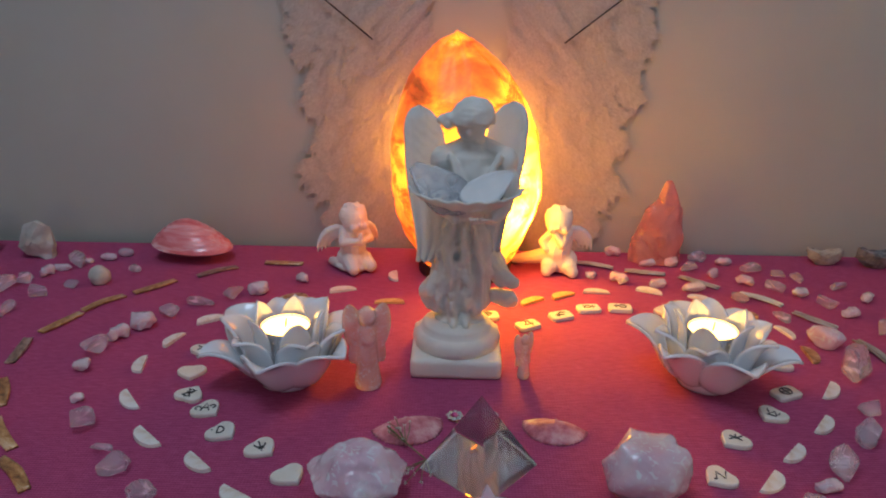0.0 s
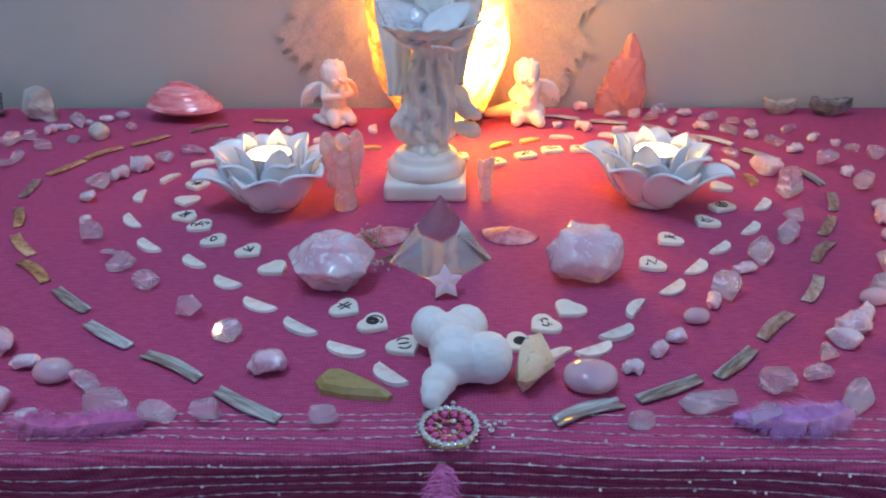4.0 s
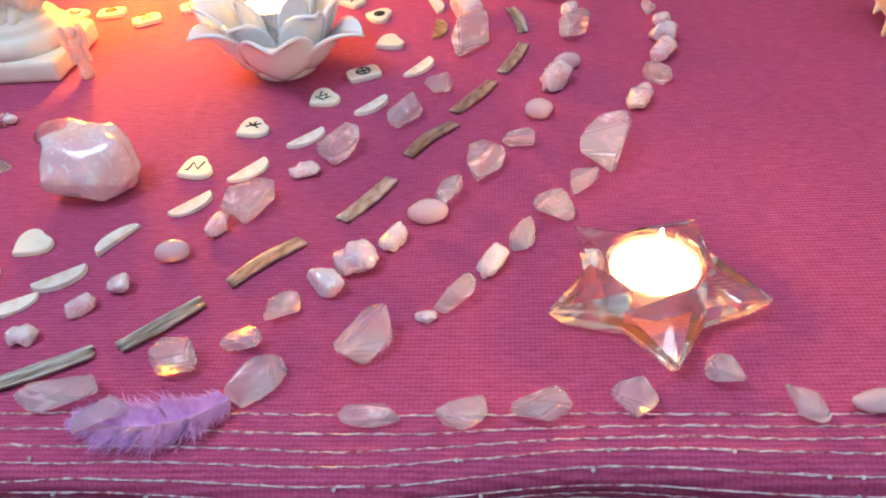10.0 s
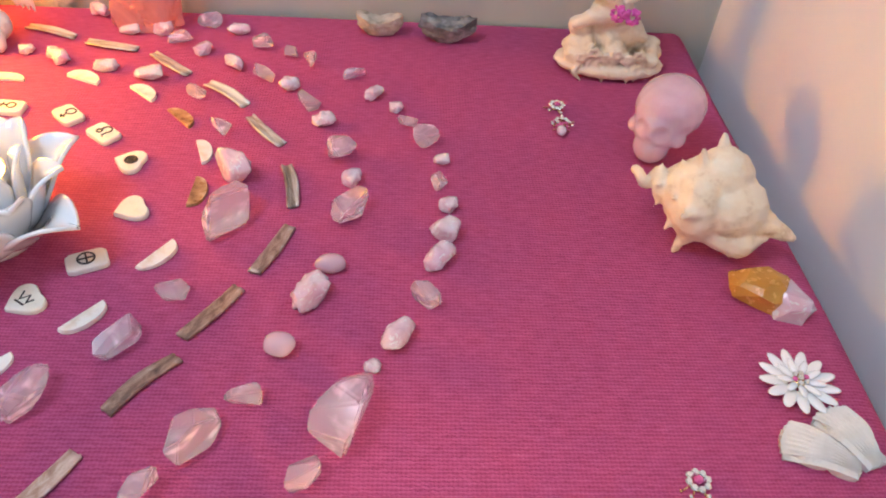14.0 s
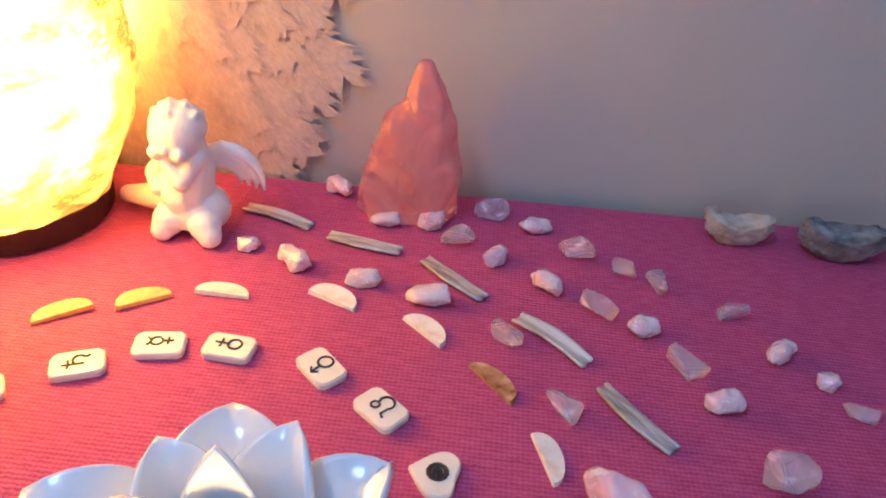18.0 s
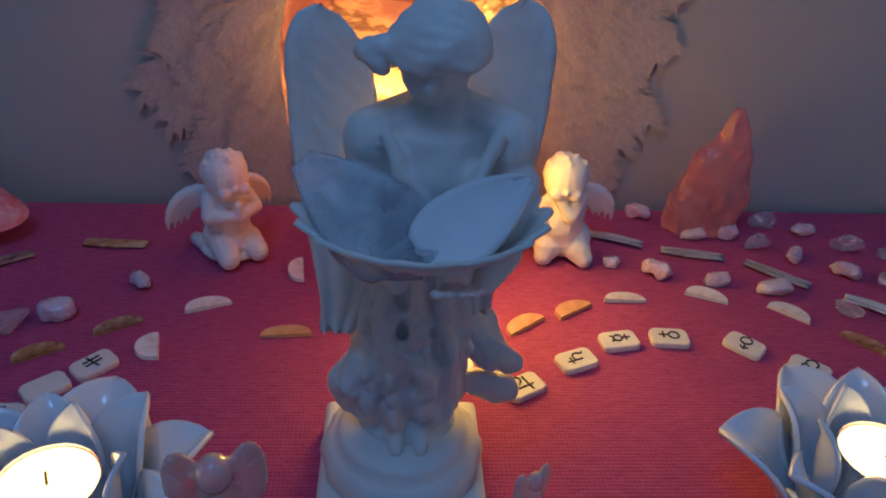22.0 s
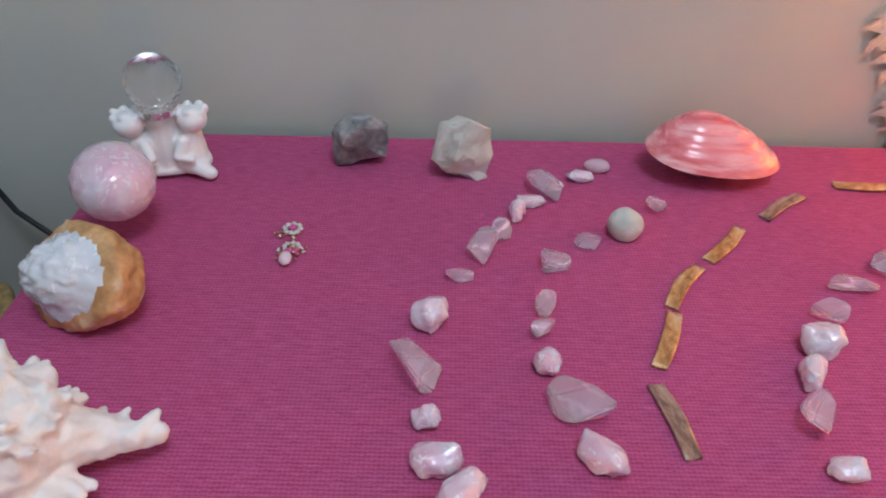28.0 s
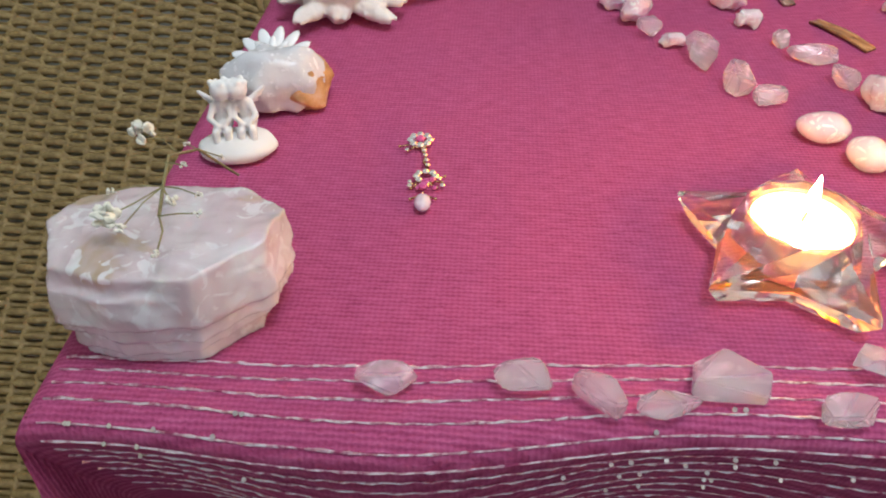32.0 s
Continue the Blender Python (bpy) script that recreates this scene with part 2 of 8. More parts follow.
def crystal(name, tint, haze, rough=0.06, see=0.35, relief=0.25, scale=70, veil=None):
    """Clear quartz with milky veils inside: part glass, part scattered white, mixed by noise."""
    m, nodes, links, p = shader(name)
    tc = nodes.new("ShaderNodeTexCoord")
    n1 = node(nodes, "ShaderNodeTexNoise", Scale=scale, Detail=5, Distortion=1.0)
    links.new(tc.outputs["Object"], n1.inputs["Vector"])
    mr = node(nodes, "ShaderNodeMapRange", From_Min=0.35, From_Max=0.68, To_Min=1 - haze * 0.75, To_Max=1 - min(1, haze * 1.25))
    if veil:
        # clear body with sharp-edged milky veils
        for key, value in zip(("From Min", "From Max", "To Min", "To Max"), veil):
            mr.inputs[key].default_value = value
    links.new(n1.outputs["Fac"], mr.inputs["Value"])
    links.new(mr.outputs["Result"], p.inputs["Transmission Weight"])
    p.inputs["Base Color"].default_value = (*tint, 1)
    p.inputs["Roughness"].default_value = rough
    p.inputs["IOR"].default_value = 1.5
    if relief:
        b = node(nodes, "ShaderNodeBump", Strength=relief, Distance=0.001)
        links.new(n1.outputs["Fac"], b.inputs["Height"])
        links.new(b.outputs["Normal"], p.inputs["Normal"])
    clear = nodes.new("ShaderNodeBsdfTransparent")
    clear.inputs[0].default_value = (*(0.5 + 0.5 * c for c in tint), 1)
    mix = nodes.new("ShaderNodeMixShader")
    mix.inputs[0].default_value = 1 - see
    links.new(clear.outputs[0], mix.inputs[1])
    links.new(p.outputs[0], mix.inputs[2])
    links.new(mix.outputs[0], nodes["Material Output"].inputs["Surface"])
    return m


def milky(name, dark, pale, clear_part=0.3, rough=0.16, scale=38, glitter=0.35, coat=0.6, stain=None):
    """Cloudy quartz: light scatters in it, fractures show as pale planes, and broken faces glitter."""
    m, nodes, links, p = shader(name)
    tc = nodes.new("ShaderNodeTexCoord")
    cloud = node(nodes, "ShaderNodeTexNoise", Scale=scale, Detail=4, Distortion=0.6)
    links.new(tc.outputs["Object"], cloud.inputs["Vector"])
    r = ramp(nodes, ((0.33, stain), (0.41, dark), (0.62, pale)) if stain else ((0.32, dark), (0.66, pale)))
    links.new(cloud.outputs["Fac"], r.inputs["Fac"])
    info = nodes.new("ShaderNodeObjectInfo")
    hsv = nodes.new("ShaderNodeHueSaturation")
    mr = node(nodes, "ShaderNodeMapRange", To_Min=0.65, To_Max=1.25)
    links.new(info.outputs["Random"], mr.inputs["Value"])
    links.new(mr.outputs["Result"], hsv.inputs["Saturation"])
    links.new(r.outputs["Color"], hsv.inputs["Color"])
    # white fracture flecks
    fleck = node(nodes, "ShaderNodeTexNoise", Scale=scale * 4.2, Detail=3, Distortion=1.4)
    links.new(tc.outputs["Object"], fleck.inputs["Vector"])
    bright = ramp(nodes, ((0.57, (0, 0, 0)), (0.63, (1, 1, 1))))
    links.new(fleck.outputs["Fac"], bright.inputs["Fac"])
    white = nodes.new("ShaderNodeMixRGB")
    white.inputs["Color2"].default_value = (0.97, 0.95, 0.97, 1)
    links.new(bright.outputs["Color"], white.inputs["Fac"])
    links.new(hsv.outputs["Color"], white.inputs["Color1"])
    links.new(white.outputs["Color"], p.inputs["Base Color"])
    vor = node(nodes, "ShaderNodeTexVoronoi", Scale=scale * 6)
    links.new(tc.outputs["Object"], vor.inputs["Vector"])
    b = node(nodes, "ShaderNodeBump", Strength=glitter, Distance=0.0012)
    links.new(vor.outputs["Distance"], b.inputs["Height"])
    links.new(b.outputs["Normal"], p.inputs["Normal"])
    p.inputs["Roughness"].default_value = rough
    p.inputs["Transmission Weight"].default_value = clear_part
    p.inputs["IOR"].default_value = 1.5
    p.inputs["Subsurface Weight"].default_value = 0.45
    p.inputs["Subsurface Radius"].default_value = (0.012, 0.008, 0.009)
    p.inputs["Subsurface Scale"].default_value = 0.6
    p.inputs["Coat Weight"].default_value = coat
    p.inputs["Coat Roughness"].default_value = 0.12
    return m


def clear_quartz(name, tint, milk):
    """Water-clear quartz: glass with a few bright fracture planes that scatter light."""
    m, nodes, links, p = shader(name)
    tc = nodes.new("ShaderNodeTexCoord")
    info = nodes.new("ShaderNodeObjectInfo")
    shift = nodes.new("ShaderNodeVectorMath")
    shift.operation = "ADD"
    links.new(tc.outputs["Object"], shift.inputs[0])
    links.new(info.outputs["Random"], shift.inputs[1])
    mp = nodes.new("ShaderNodeMapping")
    mp.inputs["Rotation"].default_value = (0.5, 0.9, 0.4)
    mp.inputs["Scale"].default_value = (60, 60, 190)
    links.new(shift.outputs[0], mp.inputs["Vector"])
    n1 = node(nodes, "ShaderNodeTexNoise", Scale=1.0, Detail=3, Distortion=0.3)
    links.new(mp.outputs[0], n1.inputs["Vector"])
    plane = ramp(nodes, ((0.50, (milk, milk, milk)), (0.60, (milk + 0.12, milk + 0.12, milk + 0.12)), (0.70, (0.85, 0.85, 0.85))))
    links.new(n1.outputs["Fac"], plane.inputs["Fac"])
    p.inputs["Base Color"].default_value = (*tint, 1)
    p.inputs["Roughness"].default_value = 0.02
    p.inputs["Transmission Weight"].default_value = 1.0
    p.inputs["IOR"].default_value = 1.48
    cloud = nodes.new("ShaderNodeBsdfPrincipled")
    cloud.inputs["Base Color"].default_value = (0.98, 0.85, 0.92, 1)
    cloud.inputs["Roughness"].default_value = 0.12
    cloud.inputs["Coat Weight"].default_value = 0.8
    cloud.inputs["Subsurface Weight"].default_value = 0.5
    cloud.inputs["Subsurface Radius"].default_value = (0.008, 0.006, 0.007)
    cloud.inputs["Subsurface Scale"].default_value = 0.5
    mix = nodes.new("ShaderNodeMixShader")
    links.new(plane.outputs["Color"], mix.inputs[0])
    links.new(p.outputs[0], mix.inputs[1])
    links.new(cloud.outputs[0], mix.inputs[2])
    thin = nodes.new("ShaderNodeBsdfTransparent")
    thin.inputs[0].default_value = (1.0, 0.96, 0.98, 1)
    last = nodes.new("ShaderNodeMixShader")
    last.inputs[0].default_value = 0.72
    links.new(thin.outputs[0], last.inputs[1])
    links.new(mix.outputs[0], last.inputs[2])
    links.new(last.outputs[0], nodes["Material Output"].inputs["Surface"])
    return m


def streaked(name, stops, stretch, rough, coat):
    """Colour drawn out in bands by a stretched noise."""
    m, nodes, links, p = shader(name)
    tc = nodes.new("ShaderNodeTexCoord")
    mp = nodes.new("ShaderNodeMapping")
    mp.inputs["Scale"].default_value = stretch
    mp.inputs["Rotation"].default_value = (0, 0, 0.5)
    links.new(tc.outputs["Object"], mp.inputs["Vector"])
    n1 = node(nodes, "ShaderNodeTexNoise", Scale=1.0, Detail=6, Roughness=0.6, Distortion=0.5)
    links.new(mp.outputs[0], n1.inputs["Vector"])
    r = ramp(nodes, stops)
    links.new(n1.outputs["Fac"], r.inputs["Fac"])
    links.new(r.outputs["Color"], p.inputs["Base Color"])
    b = node(nodes, "ShaderNodeBump", Strength=0.35, Distance=0.001)
    links.new(n1.outputs["Fac"], b.inputs["Height"])
    links.new(b.outputs["Normal"], p.inputs["Normal"])
    p.inputs["Roughness"].default_value = rough
    p.inputs["Coat Weight"].default_value = coat
    return m


CLOTH = cloth_material()
SALT = salt_material()
NACRE = nacre_material()
NACREBROWN = nacre_material("brown_mother_of_pearl", ((0.36, (0.09, 0.045, 0.032)), (0.50, (0.25, 0.14, 0.10)), (0.64, (0.42, 0.27, 0.20)), (0.84, (0.66, 0.55, 0.48))), (70, 230, 200))
NACREAMBER = nacre_material("amber_mother_of_pearl", ((0.38, (0.09, 0.034, 0.012)), (0.52, (0.34, 0.145, 0.04)), (0.68, (0.58, 0.31, 0.11)), (0.90, (0.80, 0.64, 0.42))), (90, 200, 200))
CLEAR = clear_quartz("pale_pink_quartz", (1.0, 0.93, 0.97), 0.25)
GLASS = crystal("clear_crystal_glass", (1.0, 0.995, 0.985), 0.0, 0.0, 0.06, 0.0)
CLEARCUP = crystal("clear_plastic_cup", (1.0, 0.98, 0.97), 0.05, 0.04, 0.6)
VEILED = crystal("veiled_clear_quartz", (0.93, 0.94, 0.97), 0.35, 0.06, 0.2)
TOWER = crystal("strawberry_quartz", (0.95, 0.46, 0.45), 0.42, 0.05, 0.12, 0.1, 22)
ROSE = milky("rose_quartz", (0.86, 0.58, 0.69), (0.95, 0.83, 0.89), glitter=0.22)
SMOOTH = surface("polished_rose_quartz", ((0.3, (0.84, 0.58, 0.69)), (0.7, (0.91, 0.74, 0.81))), 45, 0.10, 0.02, transmission=0.45, vary=0.05, sss=0.3, coat=0.6)
BISQUE = surface("white_bisque", ((0.3, (0.78, 0.78, 0.76)), (0.7, (0.84, 0.84, 0.82))), 60, 0.55, 0.08, 900)
IVORY = surface("ivory_resin", ((0.3, (0.76, 0.74, 0.66)), (0.7, (0.82, 0.80, 0.73))), 40, 0.5, 0.1, 800)
LEDWAX = glow("lit_wax_of_lotus", (1.0, 0.48, 0.08), 12.0)
GLAZE = surface("white_glazed_china", ((0.3, (0.87, 0.89, 0.91)), (0.7, (0.90, 0.92, 0.94))), 30, 0.12, 0.30, 90, coat=1.0)
BONE = surface("polished_bone", ((0.3, (0.78, 0.74, 0.62)), (0.6, (0.84, 0.82, 0.73)), (0.8, (0.87, 0.85, 0.8))), 60, 0.3, 0.05, 600, vary=0.04)
SHELLCUT = surface("cut_shell", ((0.28, (0.40, 0.24, 0.12)), (0.38, (0.72, 0.62, 0.50)), (0.48, (0.82, 0.78, 0.72)), (0.8, (0.87, 0.86, 0.84))), 60, 0.3, 0.1, 300, vary=0.12)
INK = surface("black_ink", ((0.3, (0.02, 0.02, 0.02)), (0.7, (0.05, 0.045, 0.045))), 200, 0.6, 0.0)
SILVER = surface("silver_thread", ((0.36, (0.40, 0.07, 0.17)), (0.47, (0.66, 0.42, 0.48)), (0.56, (0.92, 0.86, 0.88)), (0.8, (0.96, 0.93, 0.94))), 260, 0.35, 0.3, 2500, metal=0.55)
SEQUIN = surface("sequin", ((0.4, (0.9, 0.8, 0.75)), (0.6, (0.95, 0.9, 0.85))), 300, 0.12, 0.0, metal=0.9)
GOLD = surface("gilt_metal", ((0.3, (0.62, 0.42, 0.16)), (0.7, (0.85, 0.66, 0.34))), 300, 0.22, 0.1, metal=1.0)
RHINE = surface("rhinestone", ((0.3, (0.80, 0.84, 0.82)), (0.7, (0.95, 0.96, 0.95))), 500, 0.12, 0.0, metal=0.75)
PINKGEM = surface("pink_gem", ((0.3, (0.60, 0.05, 0.25)), (0.7, (0.85, 0.20, 0.48))), 500, 0.08, 0.0, coat=1.0, metal=0.3)
WALL = surface("painted_plaster", ((0.3, (0.50, 0.515, 0.45)), (0.7, (0.55, 0.565, 0.50))), 5, 0.85, 0.12, 160)
WHITEWALL = surface("white_painted_wall", ((0.3, (0.76, 0.76, 0.77)), (0.7, (0.81, 0.81, 0.82))), 5, 0.8, 0.1, 160)
WOOD = surface("dark_stained_wood", ((0.3, (0.016, 0.007, 0.004)), (0.7, (0.040, 0.018, 0.010))), 60, 0.45, 0.2, 300)
FLOORMAT = surface("oak_floor", ((0.3, (0.18, 0.10, 0.05)), (0.7, (0.30, 0.18, 0.09))), 12, 0.45, 0.2, 90)
WICKER = surface("brown_wicker", ((0.3, (0.16, 0.105, 0.035)), (0.55, (0.30, 0.21, 0.08)), (0.8, (0.44, 0.33, 0.15))), 160, 0.55, 0.4, 500)
ABALONE = streaked("pink_lacquered_shell", ((0.3, (0.62, 0.09, 0.10)), (0.48, (0.78, 0.22, 0.24)), (0.62, (0.86, 0.45, 0.46)), (0.75, (0.92, 0.72, 0.72))), (16, 60, 110), 0.18, 0.5)
AMBERSHELL = surface("amber_cut_shell", ((0.3, (0.52, 0.26, 0.06)), (0.55, (0.74, 0.46, 0.14)), (0.8, (0.84, 0.68, 0.40))), 55, 0.3, 0.1, 300, vary=0.1)
BROWNSHELL = surface("brown_cut_shell", ((0.34, (0.16, 0.07, 0.025)), (0.5, (0.42, 0.24, 0.10)), (0.7, (0.72, 0.56, 0.38))), 75, 0.3, 0.1, 300, vary=0.1)
SEASHELL = surface("weathered_sea_shell", ((0.3, (0.50, 0.34, 0.20)), (0.45, (0.78, 0.66, 0.48)), (0.75, (0.86, 0.79, 0.65))), 55, 0.5, 0.5, 240)
MUREX = surface("bleached_murex", ((0.3, (0.62, 0.52, 0.45)), (0.45, (0.76, 0.70, 0.65)), (0.7, (0.82, 0.80, 0.77))), 45, 0.5, 0.5, 240)
CITRINE = surface("honey_calcite", ((0.3, (0.80, 0.60, 0.34)), (0.5, (0.90, 0.78, 0.56)), (0.75, (0.94, 0.88, 0.74))), 40, 0.3, 0.3, 200, transmission=0.2, sss=0.3)
AGATE = surface("orange_agate", ((0.3, (0.50, 0.22, 0.03)), (0.7, (0.72, 0.40, 0.08))), 40, 0.25, 0.1, transmission=0.2)
DRUZY = surface("white_druzy_quartz", ((0.3, (0.74, 0.75, 0.78)), (0.6, (0.80, 0.81, 0.84)), (0.8, (0.87, 0.88, 0.91))), 60, 0.25, 0.3, 260, transmission=0.15)
CRUST = surface("rusty_geode_crust", ((0.3, (0.28, 0.12, 0.04)), (0.55, (0.60, 0.34, 0.14)), (0.8, (0.85, 0.74, 0.62))), 60, 0.7, 0.8, 260)
GREYSTONE = surface("grey_rough_stone", ((0.3, (0.05, 0.055, 0.055)), (0.5, (0.22, 0.22, 0.22)), (0.75, (0.5, 0.49, 0.47))), 70, 0.7, 0.8, 260)
BEIGESTONE = surface("beige_rough_stone", ((0.3, (0.22, 0.19, 0.15)), (0.5, (0.48, 0.44, 0.36)), (0.75, (0.70, 0.66, 0.58))), 70, 0.6, 0.8, 260)
PALESTONE = surface("pale_green_white_stone", ((0.3, (0.45, 0.46, 0.40)), (0.55, (0.68, 0.67, 0.60)), (0.8, (0.82, 0.80, 0.75))), 50, 0.5, 0.5, 220, transmission=0.15)
JASPER = surface("olive_yellow_jasper", ((0.3, (0.30, 0.23, 0.07)), (0.6, (0.42, 0.35, 0.14)), (0.8, (0.52, 0.45, 0.22))), 40, 0.3, 0.1, 250)
GYPSUM = surface("white_gypsum", ((0.3, (0.66, 0.65, 0.61)), (0.7, (0.84, 0.83, 0.80))), 80, 0.6, 0.6, 300)
SLAB = milky("rose_quartz_slab", (0.76, 0.60, 0.64), (0.95, 0.89, 0.92), 0.35, 0.22, 24, 0.4, 0.5, (0.62, 0.42, 0.22))
STEM = surface("dried_stem", ((0.3, (0.16, 0.14, 0.06)), (0.7, (0.30, 0.27, 0.13))), 300, 0.8, 0.2)
PETALS = surface("dried_white_blossom", ((0.3, (0.62, 0.62, 0.50)), (0.7, (0.82, 0.82, 0.74))), 300, 0.8, 0.3)
PLUME = surface("lilac_plume", ((0.3, (0.55, 0.22, 0.62)), (0.7, (0.78, 0.45, 0.82))), 200, 0.8, 0.0, sheen=0.6)
PLUMEPINK = surface("magenta_plume", ((0.3, (0.55, 0.10, 0.36)), (0.7, (0.75, 0.25, 0.52))), 200, 0.8, 0.0, sheen=0.6)
WINGGREY = surface("grey_white_feather", ((0.3, (0.42, 0.41, 0.36)), (0.7, (0.60, 0.59, 0.53))), 30, 0.85, 0.1, 400, sheen=0.3)
CABLEMAT = surface("black_rubber", ((0.3, (0.012, 0.012, 0.012)), (0.7, (0.03, 0.03, 0.03))), 100, 0.45, 0.0)
PAPER = surface("white_paper", ((0.3, (0.78, 0.77, 0.75)), (0.7, (0.84, 0.83, 0.82))), 60, 0.7, 0.05)
REDINK = surface("red_print", ((0.3, (0.55, 0.06, 0.10)), (0.7, (0.62, 0.1, 0.14))), 60, 0.6, 0.0)
BRAID = surface("cerise_flower", ((0.3, (0.55, 0.05, 0.34)), (0.7, (0.78, 0.20, 0.58))), 200, 0.7, 0.3)
TIN = surface("tealight_cup", ((0.3, (0.75, 0.75, 0.76)), (0.7, (0.85, 0.85, 0.86))), 100, 0.25, 0.1, metal=0.9)
# faint orange emission stands in for candlelight scattered through the wax
WAXBODY = glow("glowing_wax_body", (1.0, 0.50, 0.17), 0.55)
# molten surface emits too, in place of the flame's light on it
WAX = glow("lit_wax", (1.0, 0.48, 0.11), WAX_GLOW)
FLAME = glow("candle_flame", (1.0, 0.62, 0.22), FLAME_GLOW)

# ---- builders ----
def finish(bm, name, material, smooth=False):
    me = bpy.data.meshes.new(name)
    bm.to_mesh(me)
    bm.free()
    for one in material if isinstance(material, (list, tuple)) else [material]:
        me.materials.append(one)
    if smooth:
        for poly in me.polygons:
            poly.use_smooth = True
    return me


def part(name, bm, material, parent, label="", smooth=False, m=None):
    """Links a bmesh as one mesh object under a thing or a part."""
    ob = new(name, finish(bm, name, material, smooth) if isinstance(bm, bmesh.types.BMesh) else bm)
    ob.parent = parent
    if m is not None:
        ob.matrix_local = m
    return tagged(ob, label)


def thing(name, label, category, m, group="", kind=""):
    ob = new(name)
    ob.empty_display_size = 0.01
    ob.matrix_world = m
    return tagged(ob, label, category, group, kind)


def solo(name, bm, material, label, category, m, group="", kind="", smooth=False):
    """A thing that is a single mesh."""
    ob = new(name, finish(bm, name, material, smooth) if isinstance(bm, bmesh.types.BMesh) else bm)
    ob.matrix_world = m
    return tagged(ob, label, category, group, kind)


def box(bm, x0, x1, y0, y1, z0, z1, bevel=0.0, segments=2):
    made = bmesh.ops.create_cube(bm, size=1, matrix=Matrix.LocRotScale(((x0 + x1) / 2, (y0 + y1) / 2, (z0 + z1) / 2), None, (x1 - x0, y1 - y0, z1 - z0)))
    if bevel:
        edges = {e for v in made["verts"] for e in v.link_edges}
        bmesh.ops.bevel(bm, geom=list(edges), offset=bevel, segments=segments, profile=0.6, affect="EDGES")
    return bm


def ball(bm, c, r, rot=(0, 0, 0), u=16, v=10):
    """An ellipsoid of u meridians and v bands."""
    size = Vector((r, r, r)) if isinstance(r, (int, float)) else Vector(r)
    turn = Euler([radians(k) for k in rot]).to_matrix()

    def place(lat, lon):
        d = Vector((math.sin(lat) * math.cos(lon), math.sin(lat) * math.sin(lon), math.cos(lat)))
        return bm.verts.new(Vector(c) + turn @ Vector((d.x * size.x, d.y * size.y, d.z * size.z)))

    top, low = place(0, 0), place(math.pi, 0)
    rows = [[place(math.pi * i / v, 2 * math.pi * j / u) for j in range(u)] for i in range(1, v)]
    for j in range(u):
        k = (j + 1) % u
        bm.faces.new((top, rows[0][j], rows[0][k]))
        bm.faces.new((low, rows[-1][k], rows[-1][j]))
        for upper, lower in zip(rows, rows[1:]):
            bm.faces.new((upper[j], lower[j], lower[k], upper[k]))


def limb(bm, a, b, ra, rb, n=10):
    """A capsule from a to b with two radii."""
    a, b = Vector(a), Vector(b)
    q = (b - a).to_track_quat("Z", "Y").to_matrix().to_4x4()
    length = (b - a).length
    bmesh.ops.create_cone(bm, cap_ends=True, segments=n, radius1=ra, radius2=rb, depth=length, matrix=Matrix.Translation((a + b) / 2) @ q)
    ball(bm, a, ra, u=n, v=6)
    ball(bm, b, rb, u=n, v=6)


def chain(bm, points, radii, n=10):
    for k in range(len(points) - 1):
        limb(bm, points[k], points[k + 1], radii[k], radii[k + 1], n)


def tube(bm, points, r, n=6, close=False):
    """A round tube along points, as one sleeve; r: a radius or one for each point."""
    pts = [Vector(p) for p in points]
    rings = []
    for k, p in enumerate(pts):
        d = (pts[min(k + 1, len(pts) - 1)] - pts[max(k - 1, 0)]).normalized()
        side = d.cross(Vector((0, 0, 1)))
        side = side.normalized() if side.length > 1e-4 else Vector((1, 0, 0))
        up = side.cross(d)
        rr = r[k] if isinstance(r, (list, tuple)) else r
        rings.append([bm.verts.new(p + rr * (math.cos(2 * math.pi * j / n) * side + math.sin(2 * math.pi * j / n) * up)) for j in range(n)])
    for k in range(len(rings) - 1):
        for j in range(n):
            bm.faces.new((rings[k][j], rings[k][(j + 1) % n], rings[k + 1][(j + 1) % n], rings[k + 1][j]))
    bm.faces.new(rings[0])
    bm.faces.new(rings[-1][::-1])


def lathe(bm, profile, n=32, wobble=None):
    """Turns (radius, z) pairs round z; wobble(angle, k) scales the radius."""
    rings = []
    for k, (r, z) in enumerate(profile):
        rings.append([bm.verts.new((r * (wobble(2 * math.pi * j / n, k) if wobble else 1) * math.cos(2 * math.pi * j / n),
                                    r * (wobble(2 * math.pi * j / n, k) if wobble else 1) * math.sin(2 * math.pi * j / n), z)) for j in range(n)])
    for k in range(len(rings) - 1):
        for j in range(n):
            bm.faces.new((rings[k][j], rings[k][(j + 1) % n], rings[k + 1][(j + 1) % n], rings[k + 1][j]))
    bm.faces.new(rings[0][::-1])
    bm.faces.new(rings[-1])


def sheet(bm, f, nu, nv):
    """A grid of quads f(u, v), u and v from 0 to 1."""
    grid = [[bm.verts.new(f(i / nu, j / nv)) for j in range(nv + 1)] for i in range(nu + 1)]
    for i in range(nu):
        for j in range(nv):
            bm.faces.new((grid[i][j], grid[i + 1][j], grid[i + 1][j + 1], grid[i][j + 1]))


def thicken(bm, t):
    bmesh.ops.recalc_face_normals(bm, faces=bm.faces)
    bmesh.ops.solidify(bm, geom=list(bm.faces), thickness=t)


